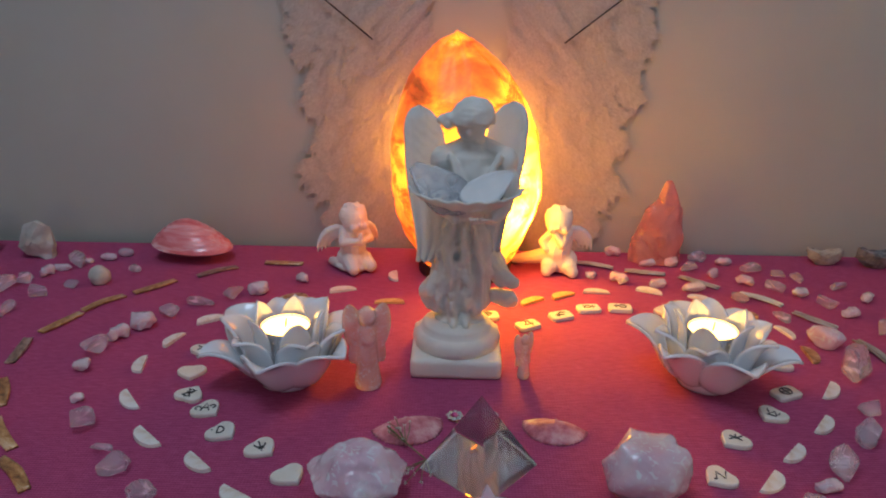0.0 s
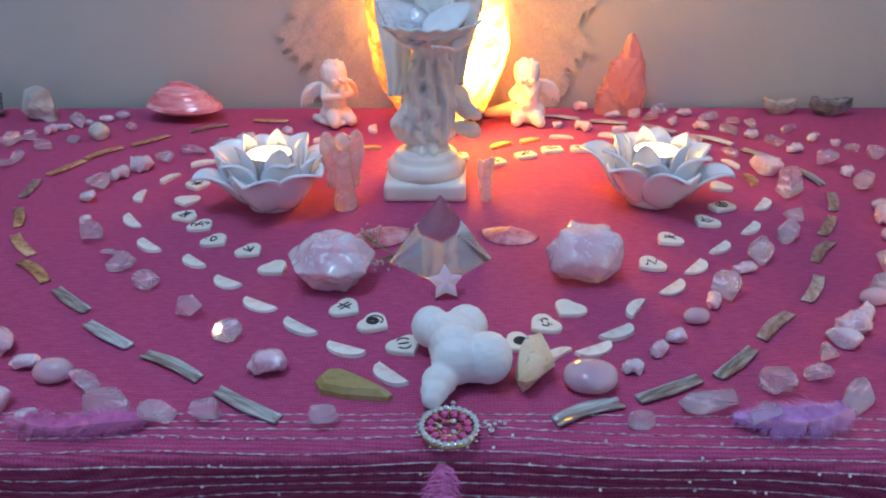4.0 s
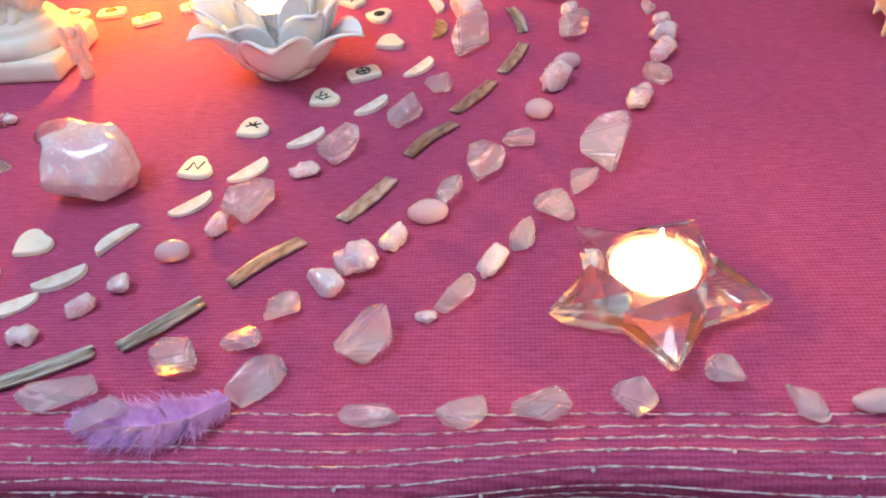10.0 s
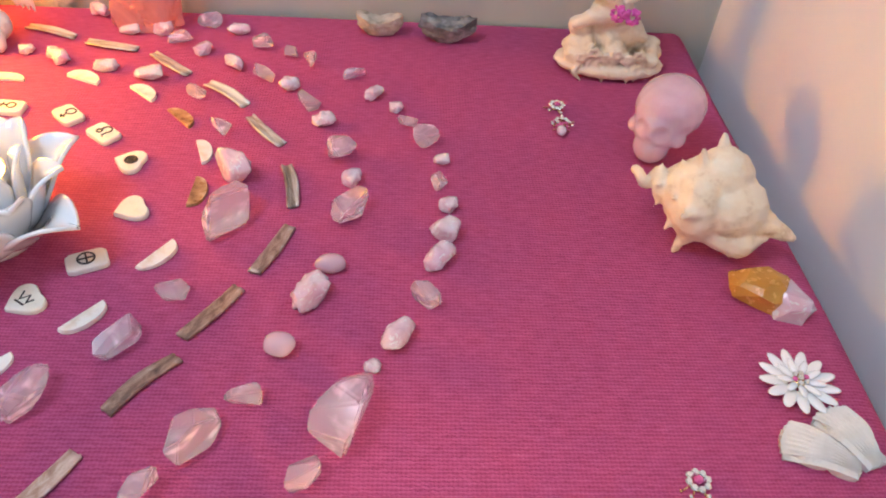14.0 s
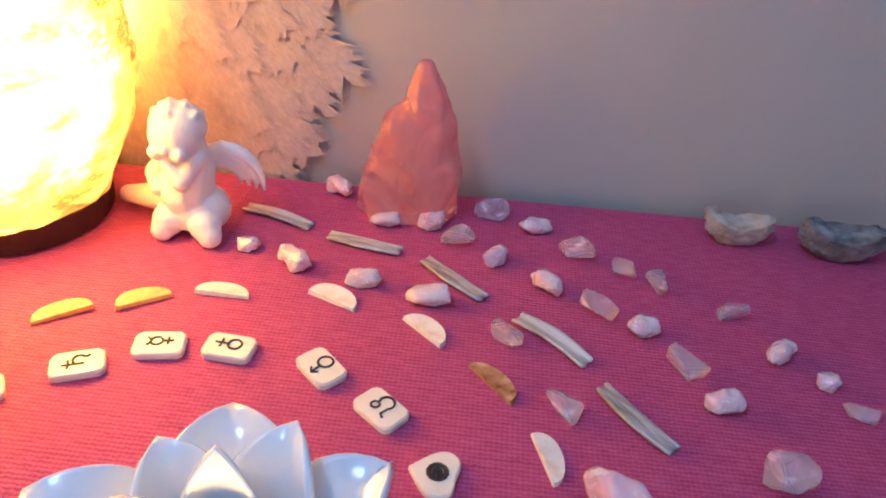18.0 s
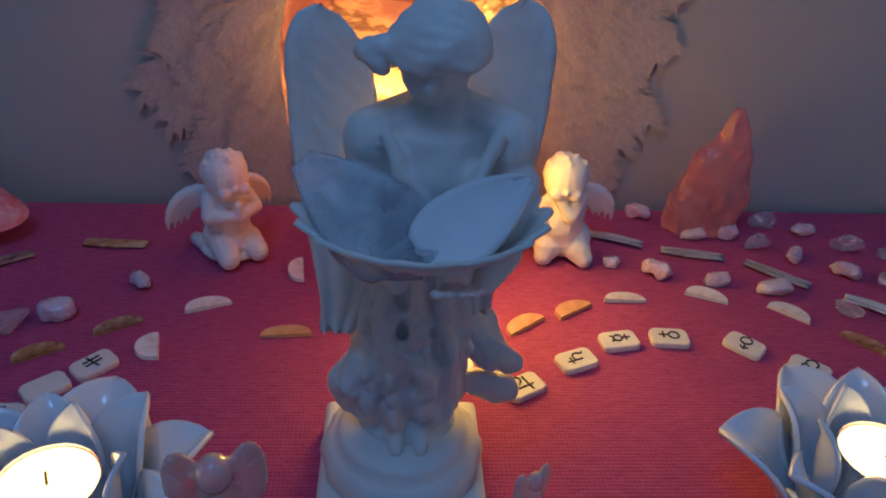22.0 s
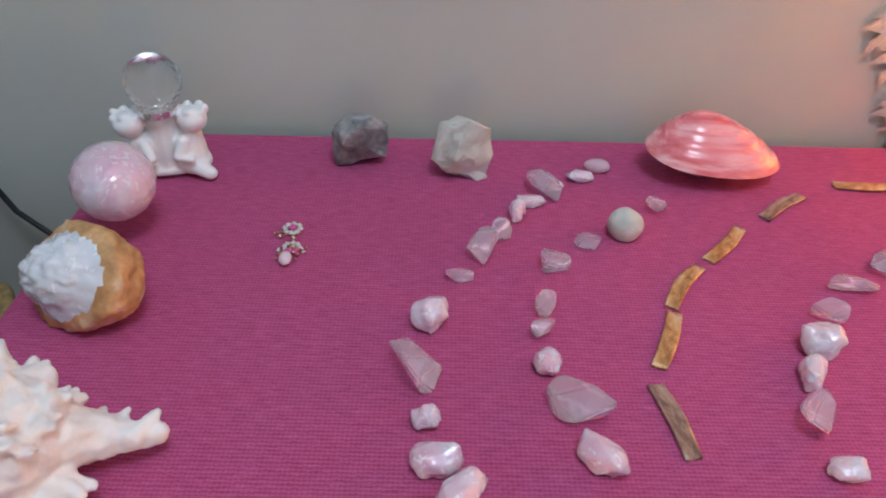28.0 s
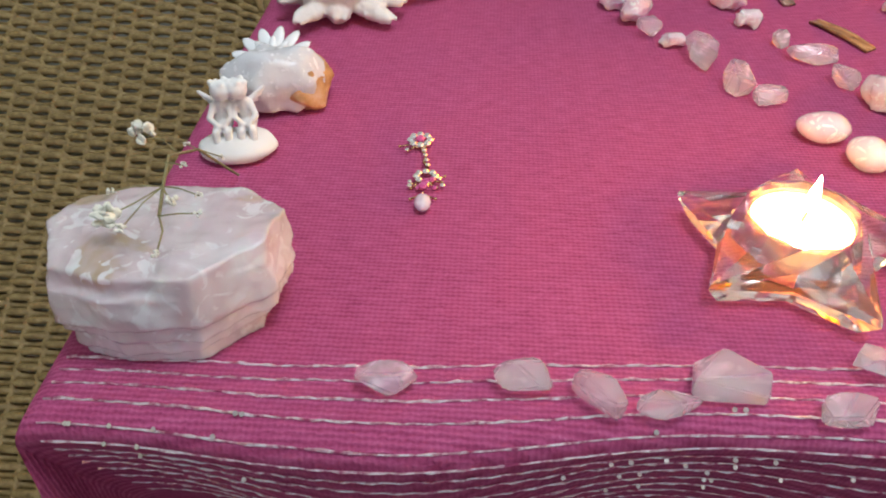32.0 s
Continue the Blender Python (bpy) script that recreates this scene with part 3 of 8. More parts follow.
def fused(bm, voxel, smooth=2, extra=None, relief=0.0, relief_scale=200):
    """One closed skin round overlapping forms, softened; extra: a bmesh joined to it afterwards."""
    me = bpy.data.meshes.new("form")
    bm.to_mesh(me)
    bm.free()
    ob = new("form", me)
    mod = ob.modifiers.new("skin", "REMESH")
    mod.mode, mod.voxel_size = "VOXEL", voxel
    if smooth:
        s = ob.modifiers.new("soft", "SMOOTH")
        s.factor, s.iterations = 0.5, smooth
    out = bmesh.new()
    done = bpy.data.meshes.new_from_object(ob.evaluated_get(bpy.context.evaluated_depsgraph_get()))
    out.from_mesh(done)
    if relief:
        out.normal_update()
        for v in out.verts:
            v.co += v.normal * relief * (noise.fractal(v.co * relief_scale, 1.0, 2.0, 4))
    if extra is not None:
        tmp = bpy.data.meshes.new("tmp")
        extra.to_mesh(tmp)
        out.from_mesh(tmp)
        extra.free()
    bpy.data.objects.remove(ob)
    return out


def rock(seed, l, w, h, points=16, rough=0.0, cuts=0):
    """A broken stone: the hull of random points in an ellipsoid, cut flat below, standing on z = 0."""
    rnd = random.Random(seed)
    bm = bmesh.new()
    for k in range(points):
        z = rnd.uniform(-0.75, 1)
        a = rnd.uniform(0, 2 * math.pi)
        r = math.sqrt(max(0.05, 1 - z * z * 0.8)) * rnd.uniform(0.75, 1.05)
        bm.verts.new((l / 2 * r * math.cos(a), w / 2 * r * math.sin(a), h * (0.42 + 0.58 * z) if z > -0.45 else 0.0))
    bmesh.ops.convex_hull(bm, input=list(bm.verts))
    loose = [v for v in bm.verts if not v.link_faces]
    bmesh.ops.delete(bm, geom=loose, context="VERTS")
    low = min(v.co.z for v in bm.verts)
    xs, ys = [v.co.x for v in bm.verts], [v.co.y for v in bm.verts]
    sx, sy, top = l / (max(xs) - min(xs)), w / (max(ys) - min(ys)), max(v.co.z for v in bm.verts)
    for v in bm.verts:
        v.co = ((v.co.x - (max(xs) + min(xs)) / 2) * sx, (v.co.y - (max(ys) + min(ys)) / 2) * sy, (v.co.z - low) * h / (top - low))
    if cuts:
        bmesh.ops.subdivide_edges(bm, edges=list(bm.edges), cuts=cuts, use_grid_fill=True)
        bmesh.ops.triangulate(bm, faces=list(bm.faces))
    if rough:
        for v in bm.verts:
            if v.co.z > 0.0005:
                big, fine = noise.noise_vector(v.co * 55 + Vector((seed, 0, 0))), noise.noise_vector(v.co * 170)
                step = math.floor(3 * noise.noise(v.co * 75 + Vector((0, seed, 0)))) / 3
                v.co += Vector(big) * rough * 1.6 + Vector(fine) * rough * 0.7 + v.co.normalized() * step * rough * 1.1
                v.co.z = max(v.co.z, 0)
    bmesh.ops.recalc_face_normals(bm, faces=bm.faces)
    return bm


def crag(seed, l, w, h, lumps=3, fine=0.02):
    """A lump of broken quartz: a few blunt pieces grown together, their edges worn round, resting on z = 0."""
    rnd = random.Random(seed)
    bm = rock(seed, l * 0.92, w * 0.92, h * 0.92, 22)
    for k in range(lumps):
        a = 2 * math.pi * (k + rnd.random() * 0.7) / lumps
        size = rnd.uniform(0.58, 0.74)
        piece = rock(seed + 31 * k + 5, l * size, w * size, h * rnd.uniform(0.7, 1.0), 20)
        move = Matrix.Translation((l * 0.13 * math.cos(a), w * 0.13 * math.sin(a), 0)) @ Matrix.Rotation(rnd.uniform(0, 6), 4, "Z")
        tmp = bpy.data.meshes.new("piece")
        piece.transform(move)
        piece.to_mesh(tmp)
        piece.free()
        bm.from_mesh(tmp)
    out = fused(bm, min(l, w, h) / 14, 4, None, fine * h, 2.2 / h)
    xs, ys, zs = [v.co.x for v in out.verts], [v.co.y for v in out.verts], [v.co.z for v in out.verts]
    for v in out.verts:
        v.co = ((v.co.x - (max(xs) + min(xs)) / 2) * l / (max(xs) - min(xs)), (v.co.y - (max(ys) + min(ys)) / 2) * w / (max(ys) - min(ys)), (v.co.z - min(zs)) * h / (max(zs) - min(zs)))
    return out


def pebble(l, w, h, seed=0, flat=0.0):
    """A tumbled stone, smooth, resting on z = 0."""
    bm = bmesh.new()
    ball(bm, (0, 0, 0), 1, u=24, v=14)
    for v in bm.verts:
        k = 1 + 0.09 * noise.noise(v.co * 1.3 + Vector((seed, 3, 0)))
        v.co = Vector((v.co.x * l / 2 * k, v.co.y * w / 2 * k, max(v.co.z, -0.8) * h / 1.8 * k + h * 0.8 / 1.8))
    return bm


def at(x, y, z=0.0, deg=0.0):
    return pose(x, y, z, 0, 0, deg)

# ---- setting ----
X0, X1, Y0, Y1 = -0.680, 0.676, 0.231, 0.831
FLOOR_Z = -0.75


def slab(name, label, category, material, *extent):
    return solo(name, box(bmesh.new(), *extent), material, label, category, Matrix(), kind="structure")


slab("floor", "brown oak floor under the table", "floor", FLOORMAT, -1.7, 0.69, -1.9, 0.84, FLOOR_Z - 0.05, FLOOR_Z)
slab("ceiling", "white painted ceiling", "ceiling", WHITEWALL, -1.7, 0.69, -1.9, 0.84, 1.65, 1.70)
slab("wall_back", "beige-grey painted wall behind the table", "wall", WALL, -1.7, 0.70, 0.842, 0.93, FLOOR_Z, 1.65)
slab("wall_right", "smooth white painted wall at the table's end", "wall", WHITEWALL, 0.70, 0.80, -1.9, 0.93, FLOOR_Z, 1.65)
slab("wall_left", "beige-grey painted wall", "wall", WALL, -1.80, -1.70, -1.9, 0.93, FLOOR_Z, 1.65)
bm = bmesh.new()
for ext in ((-1.7, -1.3, -1.9, -1.8, FLOOR_Z, 1.65), (0.3, 0.70, -1.9, -1.8, FLOOR_Z, 1.65), (-1.3, 0.3, -1.9, -1.8, FLOOR_Z, 0.15), (-1.3, 0.3, -1.9, -1.8, 1.35, 1.65)):
    box(bm, *ext)
solo("wall_front", bm, WHITEWALL, "white wall with a window opening", "wall", Matrix(), kind="structure")
# skirting along the back wall
slab("baseboard", "white painted skirting board", "baseboard", WHITEWALL, -1.7, 0.70, 0.829, 0.842, FLOOR_Z, FLOOR_Z + 0.09)

# table under the cloth
table = thing("table", "plain wooden table hidden under the cloth", "table", Matrix())
part("tabletop", box(bmesh.new(), X0 + 0.004, X1 - 0.004, Y0 + 0.03, Y1 - 0.004, -0.035, -0.004, 0.003), WOOD, table)
for lx in (X0 + 0.06, X1 - 0.06):
    for ly in (Y0 + 0.06, Y1 - 0.06):
        part("leg", box(bmesh.new(), lx - 0.025, lx + 0.025, ly - 0.025, ly + 0.025, FLOOR_Z, -0.035, 0.003), WOOD, table)

# cloth: a sheet bent over the table's edges
BEND = 0.014


def bent(d):
    """How far out and how far down a point lies that is d past the start of a rounded edge."""
    if d <= 0:
        return 0.0, 0.0
    if d < BEND * math.pi / 2:
        return BEND * math.sin(d / BEND), BEND * (1 - math.cos(d / BEND))
    return BEND, BEND + d - BEND * math.pi / 2


def cloth_point(s, v, lift=0.0):
    """s: along the table, v: from the back edge to the front and down."""
    ox, dx = bent(X0 + BEND - s) if s < 0 else bent(s - X1 + BEND)
    oy, dy = bent(Y0 + BEND - v)
    x = (max(s, X0 + BEND) - ox) if s < 0 else (min(s, X1 - BEND) + ox)
    y = max(v, Y0 + BEND) - oy
    drop = max(dx, dy) + 0.25 * min(dx, dy)
    sway = min(1, drop / 0.06)
    y += (0.0035 * math.sin(s * 15 + 1) + 0.002 * math.sin(s * 37)) * min(1, max(0, (Y0 + 0.035 - v) / 0.03)) - 0.012 * sway * (0.5 + 0.5 * math.sin(s * 31))
    y -= 0.017 * min(1, max(0, (-s - 0.2) / 0.4)) * min(1, max(0, (0.4 - v) / 0.1))
    y += 0.42 * max(0.0, dy - 0.004) + 0.012 * s * min(1, max(0.0, (v - 0.5) / 0.3))
    x += 0.004 * math.sin(y * 40) * min(1, dx / 0.05)
    flat = 0.0006 * noise.noise(Vector((s * 9, v * 9, 0))) if drop < 1e-4 else 0.0
    return Vector((x, y - lift * min(1, dy / BEND), min(0, flat) - drop + lift * max(0.0, 1 - dy / BEND)))


bm = bmesh.new()
vs = [Y1 - (Y1 - Y0 - 0.03) * k / 26 for k in range(27)] + [Y0 + 0.03 - 0.0035 * k for k in range(1, 24)] + [Y0 - 0.0505 - 0.025 * k for k in range(1, 14)]
ss = [X0 + BEND - 0.30 + 0.02 * k for k in range(14)] + [X0 + BEND - 0.02 + 0.0033 * k for k in range(7)]
ss += [X0 + BEND + (X1 - X0 - 2 * BEND) * k / 140 for k in range(1, 140)] + [X1 - BEND + 0.0033 * k for k in range(8)] + [X1 - BEND + 0.04 + 0.03 * k for k in range(8)]
grid = [[bm.verts.new(cloth_point(s, v)) for v in vs] for s in ss]
for i in range(len(ss) - 1):
    for j in range(len(vs) - 1):
        bm.faces.new((grid[i][j], grid[i][j + 1], grid[i + 1][j + 1], grid[i + 1][j]))
cloth = solo("tablecloth", bm, CLOTH, "magenta handwoven cotton cloth with silver thread stripes along its front edge", "tablecloth", Matrix(), smooth=True)
rnd = random.Random(5)
for k, v in enumerate((0.2615, 0.2550, 0.2485, 0.2420, 0.2350, 0.2275, 0.2190, 0.2090, 0.1980, 0.1860, 0.1730, 0.1590, 0.1450)):
    bm = bmesh.new()
    # a twisted thread that dips in and out of the weave
    pts = []
    n = 420
    for j in range(n + 1):
        s = X0 + 0.01 + (X1 - X0 - 0.02) * j / n
        pts.append(cloth_point(s, v + 0.0012 * math.sin(s * 11 + k) + 0.0008 * noise.noise(Vector((s * 30, k, 0))), 0.0002 + 0.00035 * math.sin(j * 2.1 + k)))
    tube(bm, pts, [0.00030 + 0.00034 * rnd.random() ** 2 for _ in pts], 5)
    part("silver_thread", bm, SILVER, cloth, "glittering silver-pink thread")
bm = bmesh.new()
for k in range(170):
    s, v = rnd.uniform(X0 + 0.01, X1 - 0.01), rnd.choice((0.242, 0.235, 0.2275, 0.219, 0.209, 0.198, 0.186, 0.173))
    p = cloth_point(s, v, 0.0012)
    q = Vector((rnd.uniform(-0.4, 0.4), -1, 1.2)).to_track_quat("Z", "Y").to_matrix().to_4x4()
    bmesh.ops.create_cone(bm, cap_ends=True, segments=8, radius1=0.0009, radius2=0.0009, depth=0.0004, matrix=Matrix.Translation(p) @ q)
tagged(part("sequin_scatter", bm, SEQUIN, cloth, "tiny scattered sequins"), kind="stuff")

# ---- lights on the table ----
def salt_lamp():
    lamp = thing("salt_lamp", "glowing orange rock salt lamp on a dark wooden foot", "lamp", at(0.014, 0.7725))
    bm = bmesh.new()
    lathe(bm, [(0.044, 0.0), (0.048, 0.002), (0.049, 0.015), (0.046, 0.0185)], 40)
    part("foot", bm, WOOD, lamp, "dark stained round wooden foot", smooth=False)
    # a round-shouldered block, widest at two fifths of its height, its top leaning to one side
    def rock_point(u, v):
        a, h = 2 * math.pi * v, u
        r = 0.050 + 0.024 * math.sin(math.pi * 0.5 * min(1, h / 0.36)) if h < 0.36 else 0.074 * max(0.0, 1 - ((h - 0.36) / 0.64) ** 2.1) ** 0.62
        d = Vector((math.cos(a), math.sin(a), h * 2.4))
        k = 1 + 0.07 * noise.fractal(d * 1.6 + Vector((3, 1, 0)), 1.0, 2.0, 4) + 0.022 * noise.noise(d * 6) + 0.010 * noise.noise(d * 17)
        z = 0.0165 + 0.224 * h + 0.004 * noise.noise(d * 3) * min(1, h * 8)
        return Vector((r * k * math.cos(a) - 0.014 * h ** 2.2, min(0.064, r * k * math.sin(a)) * (1 if math.sin(a) < 0 else 0.86), z))

    bm = bmesh.new()
    sheet(bm, rock_point, 44, 72)
    bmesh.ops.remove_doubles(bm, verts=bm.verts, dist=2e-5)
    bmesh.ops.holes_fill(bm, edges=[e for e in bm.edges if e.is_boundary])
    bmesh.ops.recalc_face_normals(bm, faces=bm.faces)
    part("salt_rock", bm, SALT, lamp, "rough lit block of orange rock salt", smooth=True)


salt_lamp()


def tealight(parent_z, x, y, r=0.019, deep=0.012, flame=0.0, cup=None, wax=None):
    t = thing("tealight_candle", "burning tealight with glowing molten wax", "candle", at(x, y, parent_z), "tealights")
    bm = bmesh.new()
    lathe(bm, [(r * 0.96, 0), (r, 0.001), (r, deep), (r * 0.97, deep), (r * 0.965, 0.003)], 32)
    part("cup", bm, cup or TIN, t, smooth=False)
    # wax body emits a little, so the glass round it looks warm
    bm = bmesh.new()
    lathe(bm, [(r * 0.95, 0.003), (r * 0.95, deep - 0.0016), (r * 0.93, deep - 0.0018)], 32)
    part("wax", bm, WAXBODY, t, "white candle wax with the flame's warm light added as faint glow")
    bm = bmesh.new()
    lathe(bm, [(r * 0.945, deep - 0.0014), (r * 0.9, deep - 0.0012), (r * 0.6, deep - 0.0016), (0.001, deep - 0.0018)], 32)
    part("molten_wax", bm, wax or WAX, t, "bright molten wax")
    bm = bmesh.new()
    tube(bm, [(0, 0, deep - 0.002), (0.0005, 0, deep + 0.002), (0.001, 0, deep + 0.005)], 0.0006, 5)
    part("wick", bm, INK, t)
    if flame:
        bm = bmesh.new()
        lathe(bm, [(0.0002, 0), (0.0018, 0.002), (0.0024, 0.005), (0.0017, 0.009), (0.0007, 0.0135), (0.0001, 0.016)], 12)
        part("flame", bm, FLAME, t, "small yellow flame", smooth=True, m=at(0.001, 0, deep + 0.003))
    return t


def petal(length, width, lean, rise, flare, thick=0.0022, base=0.5, cup=0.5, seed=0):
    """One china petal that grows along +x from the foot: cupped, rising, its soft point flaring outwards."""
    bm = bmesh.new()

    def f(u, v):
        q = (v - 0.5) * 2
        if u < 0.58:
            w = width * (base + (1 - base) * math.sin(math.pi * 0.5 * u / 0.58))
        else:
            k = (u - 0.58) / 0.42
            w = width * max(0.010, (1 - k ** 1.5)) ** 0.90
        w *= 1 + 0.03 * noise.noise(Vector((u * 4, seed, q)))
        out, up, n = 0.0, 0.0, 10
        for k in range(n):
            uu = u * (k + 0.5) / n
            aa = lean + rise * math.sin(math.pi * min(1, uu * 1.05)) - flare * max(0.0, uu - 0.70) / 0.30
            out += length * u / n * math.cos(aa)
            up += length * u / n * math.sin(aa)
        a = lean + rise * math.sin(math.pi * min(1, u * 1.05)) - flare * max(0.0, u - 0.70) / 0.30
        bow = cup * w * abs(q) ** 1.6 * 0.5 * (1 - 0.35 * u)
        wave = 0.0006 * math.sin(9 * u + seed) * abs(q)
        return Vector((out - bow * math.sin(a), w / 2 * q, up + bow * math.cos(a) + wave))

    sheet(bm, f, 18, 12)
    thicken(bm, thick)
    return bm


def lotus(x, y, turn, long_petal):
    lo = thing("lotus_candle_holder", "white glazed china lotus flower holding a burning tealight", "candle holder", at(x, y, 0, turn), "lotus candle holders")
    bm = bmesh.new()
    lathe(bm, [(0.019, 0.0), (0.022, 0.001), (0.023, 0.005), (0.0225, 0.014), (0.0215, 0.0145), (0.001, 0.0145)], 36)
    part("base", bm, GLAZE, lo, smooth=True)
    outer = [finish(petal(0.0615 + 0.0025 * k, 0.045 + 0.001 * k, 0.26, 0.80, 0.22, base=0.46, cup=0.50, seed=k), "petal", GLAZE, True) for k in range(3)]
    low = finish(petal(0.060, 0.043, 0.18, 0.70, 0.55, base=0.50, cup=0.46, seed=5), "petal", GLAZE, True)
    middle = [finish(petal(0.0515 + 0.003 * k, 0.0310, 0.66, 0.62, 0.40, base=0.60, cup=0.52, seed=8 + k), "petal", GLAZE, True) for k in range(2)]
    inner = finish(petal(0.0390, 0.0235, 1.30, 0.20, 0.35, thick=0.0018, base=0.8, cup=0.45, seed=12), "petal", GLAZE, True)
    for k in range(6):
        part("petal", low if k == long_petal else outer[k % 3], None, lo, m=pose(0, 0, 0, 0, 0, k * 60 + 3 * math.sin(5 * k)) @ pose(0.0165, 0, 0.0014, 3 * (-1) ** k))
    for k in range(6):
        part("petal", middle[k % 2], None, lo, m=pose(0, 0, 0, 0, 0, 30 + k * 60) @ pose(0.0200, 0, 0.0080, 5 * (-1) ** k))
    for k in range(5):
        part("petal", inner, None, lo, m=pose(0, 0, 0, 0, 0, 20 + k * 72) @ pose(0.0222, 0, 0.0200, 4 * (-1) ** k))
    tealight(0.0148, x, y, 0.0190, 0.0315, wax=LEDWAX)
    return lo


lotus(-0.1228, 0.5400, 205, 0)
lotus(0.2010, 0.5520, 222, 2)


def star_holder(x, y, turn):
    st = thing("star_candle_holder", "thick clear faceted glass star holding a burning tealight", "candle holder", at(x, y, 0.0005, turn), "star candle holders")
    bm = bmesh.new()

    def row(tip, notch, z_tip, z_notch):
        return [bm.verts.new(((tip if j % 2 == 0 else notch) * math.cos(math.radians(90 + 36 * j)), (tip if j % 2 == 0 else notch) * math.sin(math.radians(90 + 36 * j)), z_tip if j % 2 == 0 else z_notch)) for j in range(10)]

    rows = [row(0.040, 0.024, 0.0, 0.0), row(0.0475, 0.0285, 0.0095, 0.0085), row(0.0470, 0.0265, 0.0118, 0.0150), row(0.0218, 0.0218, 0.0225, 0.0225), row(0.0205, 0.0205, 0.0222, 0.0222), row(0.0203, 0.0203, 0.0050, 0.0050)]
    for a, b in zip(rows, rows[1:]):
        for j in range(10):
            bm.faces.new((a[j], a[(j + 1) % 10], b[(j + 1) % 10], b[j]))
    bm.faces.new(rows[-1])
    bm.faces.new(rows[0][::-1])
    bmesh.ops.recalc_face_normals(bm, faces=bm.faces)
    part("glass_star", bm, GLASS, st, "clear cut glass with sharp facets")
    tealight(0.0058, x, y, 0.0192, 0.0150, flame=1, cup=CLEARCUP)


star_holder(0.4102, 0.3212, 183)
star_holder(-0.4128, 0.3080, 56)


# ---- figures ----
def shell_bowl(bm, c, rx, ry, depth):
    """A scallop bowl with fluted rim."""
    def f(u, v):
        a = 2 * math.pi * v
        flute = 1 + 0.045 * u * u * math.cos(18 * a)
        rise = depth * (u ** 1.7) * (1 + 0.03 * math.cos(2 * a)) + 0.0012 * u * math.cos(18 * a)
        return Vector((c[0] + rx * u * flute * math.cos(a), c[1] + ry * u * flute * math.sin(a), c[2] + rise))
    sheet(bm, f, 8, 108)
    bmesh.ops.remove_doubles(bm, verts=bm.verts, dist=1e-5)
    thicken(bm, 0.0018)


